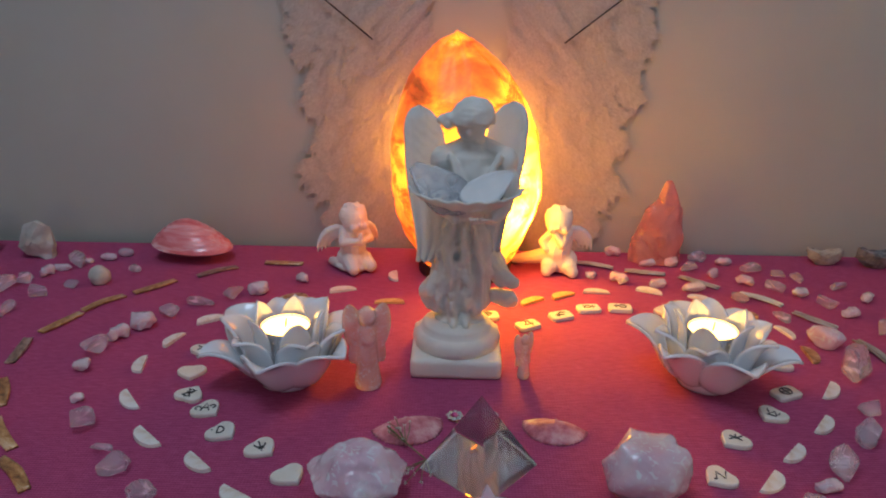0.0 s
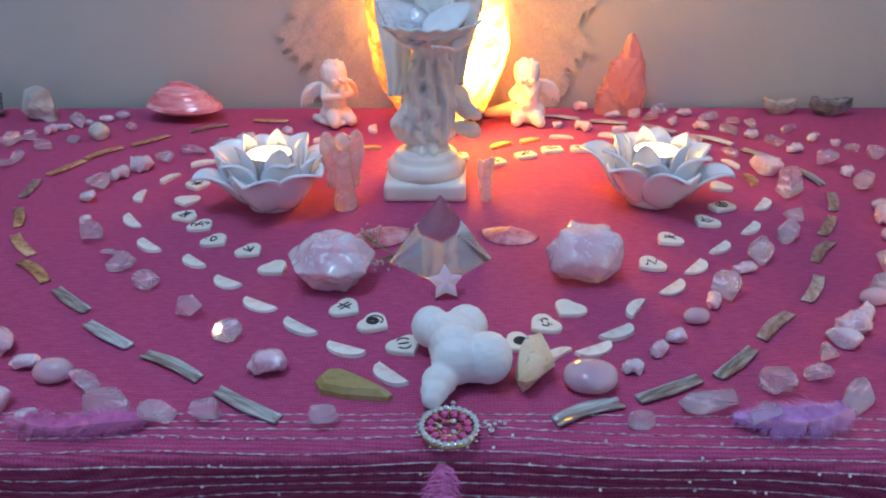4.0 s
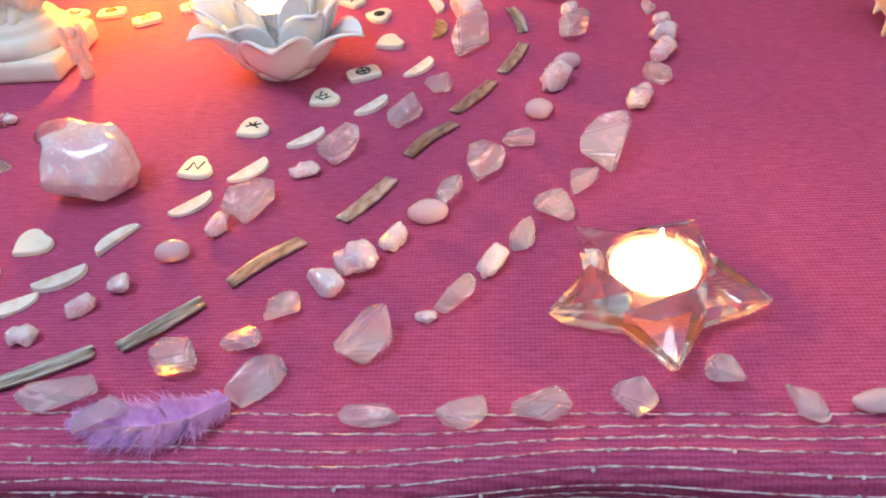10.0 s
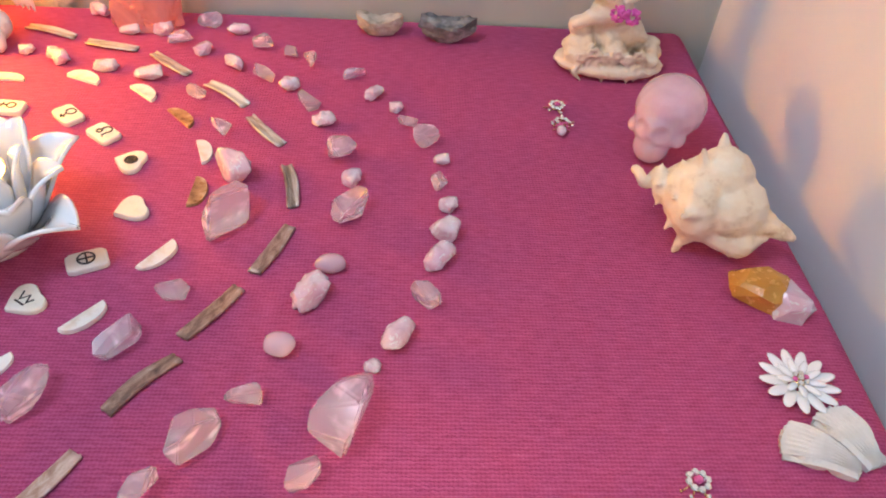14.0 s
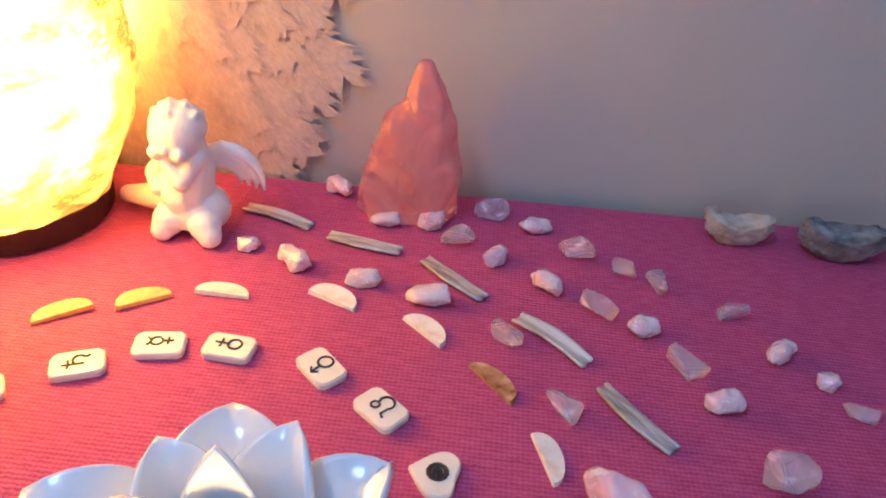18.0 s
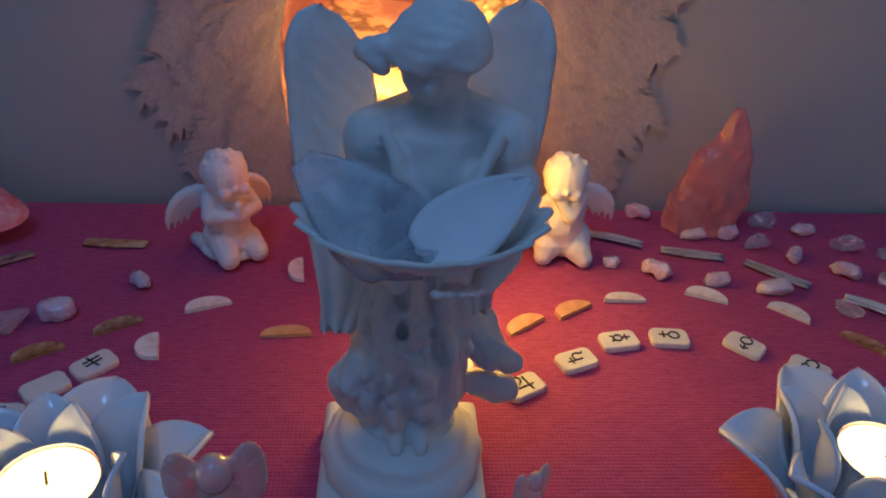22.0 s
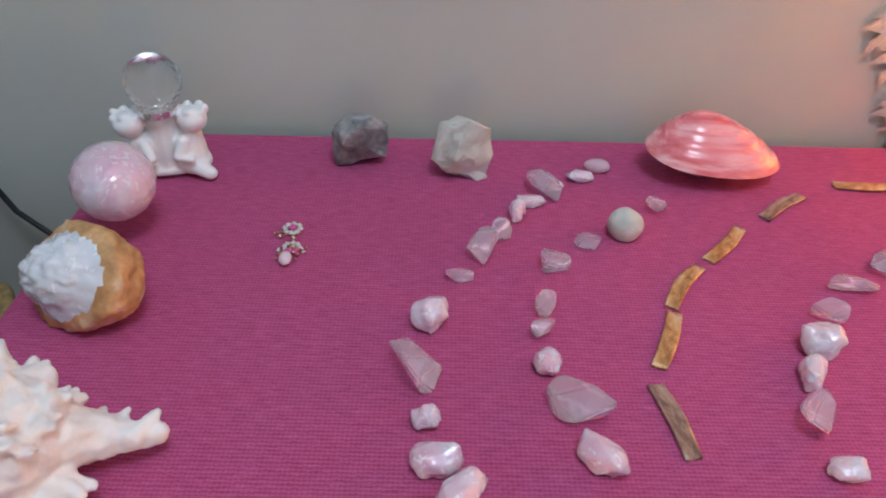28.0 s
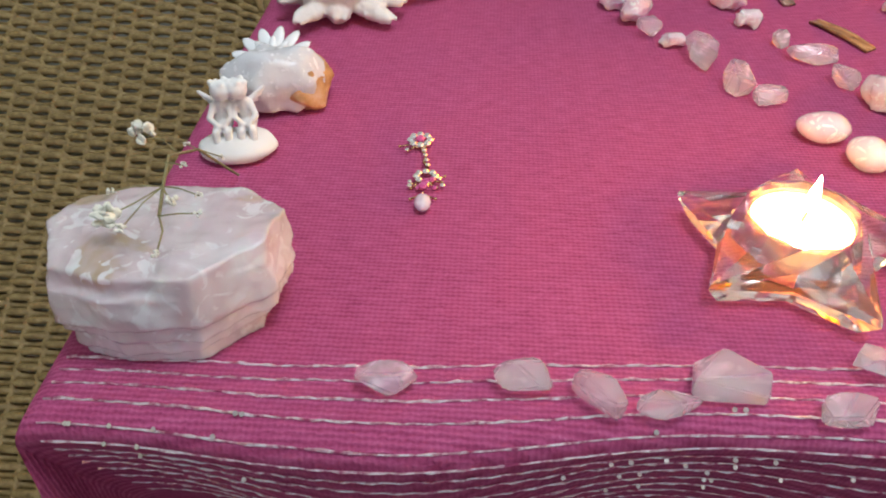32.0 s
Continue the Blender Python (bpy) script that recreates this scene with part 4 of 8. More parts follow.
def angel_statue():
    bm = bmesh.new()
    # plinth
    box(bm, -0.0355, 0.0355, -0.0355, 0.0355, 0, 0.0165, 0.0045, 3)
    lathe(bm, [(0.0335, 0.016), (0.0345, 0.020), (0.0335, 0.026), (0.030, 0.029), (0.028, 0.0300), (0.0275, 0.0335), (0.025, 0.036)], 40,
          lambda a, k: 1 + (0.025 * math.cos(12 * a) if k in (1, 2) else 0))
    body = bmesh.new()
    # legs, skirt and folds
    ball(body, (0.002, 0.004, 0.036), (0.021, 0.017, 0.006))
    chain(body, [(-0.006, 0.004, 0.036), (-0.009, 0.005, 0.062), (-0.004, 0.008, 0.095), (0.003, 0.010, 0.118)], [0.009, 0.0125, 0.0155, 0.0135])
    chain(body, [(0.011, 0.004, 0.036), (0.013, 0.004, 0.066), (0.011, 0.008, 0.098), (0.006, 0.010, 0.118)], [0.008, 0.0120, 0.0145, 0.0135])
    for x0, x1, y, z0, z1, r in ((-0.018, -0.010, -0.004, 0.046, 0.112, 0.0034), (-0.012, -0.004, -0.008, 0.052, 0.115, 0.003), (-0.003, 0.002, -0.010, 0.044, 0.116, 0.003),
                                 (0.006, 0.005, -0.009, 0.05, 0.116, 0.003), (0.015, 0.011, -0.007, 0.046, 0.112, 0.0034), (0.021, 0.015, -0.001, 0.050, 0.110, 0.0036),
                                 (-0.020, -0.012, 0.006, 0.05, 0.108, 0.004)):
        chain(body, [(x0, y, z0), ((x0 + x1) / 2 + 0.003, y - 0.0015, (z0 + z1) / 2), (x1, y + 0.003, z1)], [r, r * 0.9, r * 0.7], 8)
    # gathered hem, side drape that sweeps out, bare feet
    for k in range(7):
        a = math.radians(200 + 28 * k)
        ball(body, (0.001 + 0.019 * math.cos(a), 0.005 + 0.014 * math.sin(a), 0.050 + 0.006 * (k % 2)), (0.006, 0.0055, 0.009), (0, 0, math.degrees(a)))
    chain(body, [(0.014, 0.012, 0.098), (0.026, 0.012, 0.082), (0.036, 0.009, 0.070), (0.044, 0.006, 0.066)], [0.008, 0.009, 0.0085, 0.0045])
    chain(body, [(0.030, 0.008, 0.055), (0.040, 0.006, 0.052), (0.044, 0.006, 0.049)], [0.006, 0.007, 0.004])
    chain(body, [(-0.018, 0.000, 0.072), (-0.023, -0.002, 0.060), (-0.021, -0.002, 0.050)], [0.006, 0.0075, 0.005])
    for x in (-0.004, 0.006):
        chain(body, [(x, -0.004, 0.044), (x + 0.001, -0.016, 0.0375)], [0.0048, 0.0032], 8)
    # torso, shoulders, neck
    chain(body, [(0.004, 0.010, 0.116), (0.006, 0.007, 0.136), (0.008, 0.004, 0.160), (0.010, 0.003, 0.172)], [0.014, 0.0165, 0.0205, 0.013])
    chain(body, [(-0.008, 0.003, 0.170), (0.010, 0.003, 0.177), (0.028, 0.003, 0.170)], [0.0085, 0.0095, 0.0085])
    chain(body, [(0.011, 0.001, 0.176), (0.011, -0.003, 0.190)], [0.007, 0.0065])
    # full sleeves and the robe gathered over the breast
    for sx, bx in ((-1, -0.012), (1, 0.032)):
        ball(body, (bx, 0.001, 0.164), (0.0105, 0.0110, 0.0130), (0, sx * 18, 0))
        ball(body, (bx + sx * 0.003, -0.004, 0.152), (0.0095, 0.0100, 0.0100))
        chain(body, [(bx - sx * 0.004, -0.010, 0.172), (bx - sx * 0.010, -0.015, 0.160), (0.010 + sx * 0.003, -0.0165, 0.148)], [0.0026, 0.0032, 0.0024], 8)
    ball(body, (0.010, -0.006, 0.154), (0.0175, 0.0110, 0.0150))
    # arms down to the bowl
    chain(body, [(-0.011, 0.002, 0.168), (-0.017, -0.006, 0.150), (-0.014, -0.022, 0.136), (-0.004, -0.032, 0.131)], [0.008, 0.0075, 0.0058, 0.004])
    chain(body, [(0.031, 0.002, 0.168), (0.036, -0.006, 0.150), (0.032, -0.022, 0.136), (0.024, -0.032, 0.131)], [0.008, 0.0075, 0.0058, 0.004])
    for k in range(4):
        chain(body, [(0.012 + 0.004 * k, -0.034, 0.130), (0.008 + 0.004 * k, -0.043, 0.134)], [0.0022, 0.0016], 6)
    # draped folds across the skirt, the hips and the breast
    rnd3 = random.Random(21)
    for k in range(20):
        a0, z0 = radians(195 + 150 * rnd3.random()), rnd3.uniform(0.066, 0.112)
        run, fall = rnd3.uniform(0.5, 1.1) * rnd3.choice((-1, 1)), rnd3.uniform(0.012, 0.030)
        pts = []
        for j in range(5):
            a, z = a0 + run * j / 4, z0 - fall * (j / 4) ** 1.4
            rr = 0.0188 + 0.0035 * math.sin((z - 0.05) * 60)
            pts.append((0.002 + rr * math.cos(a), 0.008 + rr * 0.95 * math.sin(a), z))
        chain(body, pts, [0.0014, 0.0026, 0.0031, 0.0026, 0.0014], 7)
    for k in range(6):
        sx = -1 if k % 2 else 1
        chain(body, [(0.010 + sx * 0.017, -0.002, 0.168 - 0.004 * k), (0.010 + sx * 0.010, -0.0135, 0.156 - 0.005 * k), (0.010, -0.0155, 0.149 - 0.005 * k)], [0.0016, 0.0021, 0.0014], 7)
    # head bowed to one side, wavy hair blown the same way and ending in curls
    ball(body, (0.0060, -0.005, 0.1945), (0.0100, 0.0112, 0.0130), (20, 10, 18))
    ball(body, (0.0045, -0.0150, 0.1895), (0.0018, 0.0022, 0.0030))
    ball(body, (0.0085, -0.001, 0.1990), (0.0134, 0.0140, 0.0140), (16, 8, 0))
    for k in range(14):
        phi = radians(-92 + 13 * k)
        pts, rad = [], []
        for j in range(10):
            th = radians(-10 + 21 * j)
            wave = 0.0009 * math.sin(1.7 * j + 1.3 * k)
            stretch = 1.0 if j < 6 else 1 + 0.05 * (j - 5)
            pts.append((0.0085 + 0.0140 * math.cos(th) * stretch, -0.001 + (0.0146 * math.sin(max(0, th)) + 0.0020) * math.sin(phi) + wave, 0.1985 + 0.0148 * math.sin(th) * math.cos(phi) + wave - 0.0003 * j))
            rad.append(0.0023 - 0.00008 * j)
        chain(body, pts, rad, 6)
    for k, (hx, hy, hz, hr) in enumerate(((-0.0085, -0.004, 0.1985, 0.0052), (-0.0120, 0.001, 0.1965, 0.0046), (-0.0105, -0.006, 0.1935, 0.0038), (-0.0160, -0.001, 0.1955, 0.0030), (-0.0070, 0.006, 0.1940, 0.0050), (-0.0145, -0.005, 0.1965, 0.0026))):
        ball(body, (hx, hy, hz), (hr * 1.2, hr, hr * 0.8), (0, 20 * k, 15 * k), 10, 7)
    skin = fused(body, 0.0011, 1)
    # robe folds cut into the skirt, finer ones over the breast
    skin.normal_update()
    for v in skin.verts:
        x, y, z = v.co
        a = math.atan2(y - 0.008, x - 0.003)
        if 0.040 < z < 0.122:
            k = min(1, (z - 0.040) / 0.012, (0.122 - z) / 0.012)
            wave = math.sin(11 * a + 55 * z + 2.2 * noise.noise(Vector((a * 2, z * 45, 0))))
            v.co += v.normal * k * (0.0017 * (abs(wave) ** 0.6 * (1 if wave > 0 else -1)) + 0.0006 * noise.noise(v.co * 300))
        elif 0.122 <= z < 0.172 and abs(x - 0.008) < 0.026:
            v.co += v.normal * 0.0007 * math.sin(9 * a - 120 * z + 3 * noise.noise(v.co * 90)) * min(1, (z - 0.122) / 0.01, (0.172 - z) / 0.01)
    extra = bmesh.new()
    shell_bowl(extra, (0.0, 0.0, 0.0), 0.0415, 0.031, 0.0200)
    for v in extra.verts:
        v.co += Vector((0.0043, -0.0165, 0.1275))
    wings = bmesh.new()
    for sx, cx, low, high, foot in ((-1, -0.0165, 0.083, 0.2000, 0.0155), (1, 0.0235, 0.093, 0.2045, 0.0085)):
        def f(u, v):
            # u: from the tip below to the rounded top, v: across, with long feathers below and a fine arm above
            z = low + (high - low) * u
            outer = foot + (0.0275 - foot) * math.sin(math.pi * 0.5 * min(1, u / 0.76)) ** 1.7
            inner = max(-0.0045, foot - 0.0115 - 0.06 * u)
            if u > 0.76:
                half, mid = (outer - inner) / 2 * math.sqrt(max(0.002, 1 - ((u - 0.76) / 0.24) ** 2.2)), (outer + inner) / 2 + 0.02 * (u - 0.76)
                outer, inner = mid + half, mid - half
            x = inner + (outer - inner) * v
            ridge = 0.0019 * abs(math.sin(v * 8 + u * 1.5)) * (u < 0.62) + 0.0012 * abs(math.sin(u * 44 + 2.6 * abs(math.sin(v * 9)))) * (0.62 <= u < 0.93) + 0.0016 * math.exp(-((v - 0.93) / 0.06) ** 2) * (u < 0.9)
            notch = 0.0016 * abs(math.sin(v * 6.5)) * max(0.0, 1 - u / 0.10)
            return Vector((cx + sx * x, 0.0010 + 0.034 * u + 0.003 * v * v - ridge, z + notch))
        sheet(wings, f, 40, 18)
    thicken(wings, 0.0036)
    tmp = bpy.data.meshes.new("tmp")
    for piece in (skin, extra, wings):
        piece.to_mesh(tmp)
        bm.from_mesh(tmp)
    solo("angel_statue", bm, IVORY, "ivory resin angel statue holding a shell bowl before her", "statue", at(0.0062, 0.5795), smooth=True)


angel_statue()


def cherub(pose_kind):
    b = bmesh.new()
    if pose_kind == "kneeling":
        ball(b, (0, 0.004, 0.012), (0.0165, 0.019, 0.012))
        ball(b, (0, 0.004, 0.005), (0.0190, 0.0215, 0.006))
        for x in (-0.008, 0.008):
            chain(b, [(x, -0.006, 0.012), (x * 1.2, -0.017, 0.008)], [0.009, 0.007])
            chain(b, [(x * 1.6, 0.01, 0.006), (x * 1.9, 0.022, 0.005)], [0.006, 0.0045])
        chain(b, [(0, 0.003, 0.018), (0, 0.002, 0.036), (0, 0.001, 0.046)], [0.014, 0.0125, 0.009])
        for x in (-1, 1):
            chain(b, [(x * 0.011, 0.001, 0.044), (x * 0.015, -0.006, 0.034), (x * 0.004, -0.016, 0.036)], [0.005, 0.0048, 0.0035])
        chain(b, [(0, -0.016, 0.035), (0, -0.017, 0.043)], [0.0042, 0.003])
        head = (0, -0.002, 0.0555)
        wings = ((-1, -0.012, 0.040, -26), (1, 0.012, 0.040, 26))
    else:
        # seated sideways with one leg stretched out and the head on the hand
        ball(b, (0.004, 0.0, 0.014), (0.0175, 0.015, 0.014))
        chain(b, [(0.0, -0.002, 0.024), (0.003, 0.0, 0.038), (0.004, 0.0, 0.048)], [0.0145, 0.0125, 0.009])
        chain(b, [(-0.004, -0.004, 0.022), (-0.022, 0.004, 0.014), (-0.044, 0.012, 0.007)], [0.009, 0.0075, 0.005])
        chain(b, [(-0.008, -0.010, 0.010), (-0.010, -0.014, 0.006)], [0.009, 0.0065])
        chain(b, [(0.012, -0.010, 0.010), (0.016, -0.014, 0.006)], [0.009, 0.0065])
        chain(b, [(-0.007, -0.003, 0.044), (-0.016, -0.004, 0.034), (-0.012, -0.010, 0.028)], [0.005, 0.0046, 0.0036])
        chain(b, [(0.010, -0.004, 0.046), (0.004, -0.014, 0.036), (-0.004, -0.012, 0.046)], [0.005, 0.0046, 0.0036])
        head = (-0.001, -0.003, 0.0560)
        wings = ((1, 0.014, 0.040, 18),)
    ball(b, head, (0.0138, 0.0130, 0.0142))
    ball(b, (head[0], head[1] + 0.003, head[2] + 0.004), (0.0148, 0.0132, 0.0125))
    for x in (-1, 1):
        ball(b, (head[0] + x * 0.006, head[1] - 0.0105, head[2] - 0.005), (0.0045, 0.0036, 0.004))
    ball(b, (head[0], head[1] - 0.0130, head[2] - 0.0025), 0.0022)
    rnd2 = random.Random(3)
    for k in range(26):
        a, e = rnd2.uniform(0, 6.28), rnd2.uniform(0.15, 1.4)
        if math.sin(a) < -0.55 and e < 0.75:
            continue
        ball(b, (head[0] + 0.0138 * math.cos(a) * math.cos(e), head[1] + 0.003 + 0.0125 * math.sin(a) * math.cos(e), head[2] + 0.003 + 0.0128 * math.sin(e)), 0.0026, u=8, v=6)
    for sx, x, z, spread in wings:
        for k in range(4):
            reach, start = 0.027 - 0.0042 * k, z + 0.004 - 0.0030 * k
            pts = [(x * 0.55, 0.010, start - 0.001)]
            for j in range(1, 8):
                q = 1.62 * j / 7
                pts.append((x * 0.6 + sx * reach * math.sin(q), 0.012 + 0.003 * j / 7, start + 0.004 * math.sin(q * 1.5) - reach * 0.9 * (1 - math.cos(q))))
            chain(b, pts, [0.0032, 0.0038, 0.0039, 0.0037, 0.0033, 0.0027, 0.0019, 0.0009], 7)
    return fused(b, 0.0009, 2)


solo("cherub_figurine", cherub("kneeling"), BISQUE, "white bisque kneeling winged cherub with praying arms", "figurine", at(-0.1015, 0.7655, 0, 34), "cherub figurines", smooth=True)
solo("cherub_figurine", cherub("seated"), BISQUE, "white bisque seated winged cherub resting its head", "figurine", at(0.1105, 0.772, 0, -6), "cherub figurines", smooth=True)

# ---- rings of stones, strips and tags ----
RINGS = {"i": "inner ring of stones", "m": "middle ring of stones", "o": "outer ring of stones", "f": "front row of stones"}
LOOKS = {"c": ("clear_quartz_chip", CLEAR, "small broken chip of clear pale pink quartz"),
         "r": ("rose_quartz_chip", ROSE, "small rough chip of milky rose quartz"),
         "s": ("tumbled_stone", SMOOTH, "small tumbled polished rose quartz"),
         "t": ("tumbled_stone", ROSE, "milky pale tumbled rose quartz with a worn skin")}
SERIAL = [0]
CRAGS = [finish(crag(7 * k + 3, 0.030, 0.024, 0.018, 2 + k % 3, 0.05), "rose_quartz_chip", ROSE, True) for k in range(12)]


def chip(ring, look_kind, x, y, l, w, h, deg):
    SERIAL[0] += 1
    name, material, label = LOOKS[look_kind]
    h *= 1.3
    bm = pebble(l, w, h, SERIAL[0]) if look_kind in "st" else rock(SERIAL[0] * 7 + 1, l, w, h, 14 + SERIAL[0] % 5) if look_kind == "c" else CRAGS[SERIAL[0] % 12]
    if look_kind == "c":
        # worn edges
        bmesh.ops.dissolve_limit(bm, angle_limit=0.30, verts=list(bm.verts), edges=list(bm.edges))
        bmesh.ops.bevel(bm, geom=list(bm.edges), offset=min(l, w) * 0.07, segments=2, affect="EDGES", clamp_overlap=True)
    solo(name, bm, material, label, "stone", at(x, y, 0.0002, deg) @ (Matrix.Diagonal((l / 0.030, w / 0.024, h / 0.018, 1)) if look_kind == "r" else Matrix()), RINGS[ring], smooth=look_kind in "st")


def strip_mesh(k, hollow=0.0013):
    """A mother of pearl strip: shallow channel with chipped ends."""
    bm = bmesh.new()
    rnd = random.Random(k)
    bend = rnd.uniform(-0.0012, 0.0012)

    def f(u, v):
        s = (v - 0.5) * 2
        w = 0.0044 * (1 - 0.12 * abs(u - 0.5) * 2) * (1 + 0.06 * noise.noise(Vector((u * 6, k, s))))
        end = 0.0012 * noise.noise(Vector((s * 2, k * 3, 1 if u > 0.5 else 5))) if u in (0, 1) else 0
        return Vector((0.021 * (u - 0.5) * 2 + end, s * w + bend * math.sin(math.pi * u) * 2, 0.0008 + hollow * abs(s) ** 1.6 + 0.0007 * math.sin(math.pi * u)))

    sheet(bm, f, 12, 6)
    thicken(bm, -0.0014)
    low = min(v.co.z for v in bm.verts)
    for v in bm.verts:
        v.co.z -= low
    return bm


STRIPS = [finish(strip_mesh(k), "pearl_strip", NACRE, True) for k in range(5)]
BROWNSTRIPS = [finish(strip_mesh(k, 0.0003), "pearl_strip", NACREBROWN, True) for k in range(5)]
AMBERSTRIPS = [finish(strip_mesh(k, 0.0003), "pearl_strip", NACREAMBER, True) for k in range(5)]


def strip(x, y, l, deg):
    SERIAL[0] += 1
    if x < -0.17 and y > 0.4 or x > 0.2 and 0.30 < y < 0.56:
        amber = x < 0 and SERIAL[0] % 4 > 0
        solo("pearl_strip", (AMBERSTRIPS if amber else BROWNSTRIPS)[SERIAL[0] % 5], None, "narrow honey-amber mother of pearl strip" if amber else "narrow dull brown mother of pearl strip",
             "shell strip", at(x, y, 0.0003, deg) @ Matrix.Diagonal((l / 0.042, 1, 1, 1)), "ring of pearl strips")
        return
    solo("pearl_strip", STRIPS[SERIAL[0] % 5], NACRE, "narrow grey-brown mother of pearl strip", "shell strip", at(x, y, 0.0003, deg) @ Matrix.Diagonal((l / 0.042, 1, 1, 1)), "ring of pearl strips")


def crescent_mesh(k):
    bm = bmesh.new()
    rnd = random.Random(40 + k)
    n = 16
    skew = rnd.uniform(-0.15, 0.15)
    rim = [(0.0135 * math.cos(math.pi * j / n), 0.0095 * math.sin(math.pi * j / n) ** 0.85 * (1 + skew * math.cos(math.pi * j / n))) for j in range(n + 1)]
    top = [bm.verts.new((x * 0.96, y * 0.94 + 0.0003, 0.0022 + 0.0006 * math.cos(x * 100 + k))) for x, y in rim]
    low = [bm.verts.new((x, y, 0.0)) for x, y in rim]
    bm.faces.new(top)
    bm.faces.new(low[::-1])
    m = len(rim)
    for j in range(m):
        bm.faces.new((low[j], low[(j + 1) % m], top[(j + 1) % m], top[j]))
    bmesh.ops.recalc_face_normals(bm, faces=bm.faces)
    return bm


CRESCENTS = [finish(crescent_mesh(k), "shell_crescent", SHELLCUT) for k in range(5)]
AMBERS = [finish(crescent_mesh(k), "shell_crescent", AMBERSHELL) for k in range(5)]
BROWNS = [finish(crescent_mesh(k), "shell_crescent", BROWNSHELL) for k in range(5)]
SHELL_LOOKS = {"pale": (CRESCENTS, "half-moon of cut pale shell with a drilled edge"), "amber": (AMBERS, "half-moon of cut amber-yellow shell with a drilled edge"),
               "brown": (BROWNS, "half-moon of cut brown striped shell with a drilled edge")}


def crescent(x, y, l, bulge, deg, shade="pale"):
    """Half-moon of cut shell; its straight edge lies along x before turning, the bow on +y."""
    SERIAL[0] += 1
    meshes, label = SHELL_LOOKS[shade]
    solo("shell_crescent", meshes[SERIAL[0] % 5], None, label, "shell piece", at(x, y, 0.0003, deg) @ Matrix.Diagonal((l / 0.027, bulge / 0.0095, 1, 1)), "ring of shell crescents")


def plate(outline, height, round_top=0.0009):
    """A flat tag from an outline, with a softened upper edge."""
    bm = bmesh.new()
    low = [bm.verts.new((x, y, 0)) for x, y in outline]
    mid = [bm.verts.new((x, y, height - round_top)) for x, y in outline]
    top = [bm.verts.new((x * 0.93, y * 0.93, height)) for x, y in outline]
    m = len(outline)
    for a, b in ((low, mid), (mid, top)):
        for j in range(m):
            bm.faces.new((a[j], a[(j + 1) % m], b[(j + 1) % m], b[j]))
    bm.faces.new(top)
    bm.faces.new(low[::-1])
    bmesh.ops.recalc_face_normals(bm, faces=bm.faces)
    return bm


def heart_outline(s):
    pts = []
    for j in range(36):
        a = 2 * math.pi * j / 36
        hx, hy = 16 * math.sin(a) ** 3 / 16.5, (13 * math.cos(a) - 5 * math.cos(2 * a) - 2 * math.cos(3 * a) - math.cos(4 * a)) / 16.5
        dx, dy = 0.98 * math.sin(a) * abs(math.cos(a / 2)) ** 0.55 * 1.12, 0.86 * math.cos(a) - 0.12
        pts.append((s * (0.42 * hx + 0.58 * dx), s * (0.42 * hy + 0.58 * dy + 0.12)))
    return pts[::-1]


def tile_outline(a, b, r=0.003):
    pts = []
    for cx, cy, q in ((a - r, b - r, 0), (-a + r, b - r, 90), (-a + r, -b + r, 180), (a - r, -b + r, 270)):
        for k in range(5):
            t = math.radians(q + 22.5 * k)
            pts.append((cx + r * math.cos(t), cy + r * math.sin(t)))
    return pts


def arc(cx, cy, r, a0, a1, n=12):
    return [(cx + r * math.cos(math.radians(a0 + (a1 - a0) * k / n)), cy + r * math.sin(math.radians(a0 + (a1 - a0) * k / n))) for k in range(n + 1)]


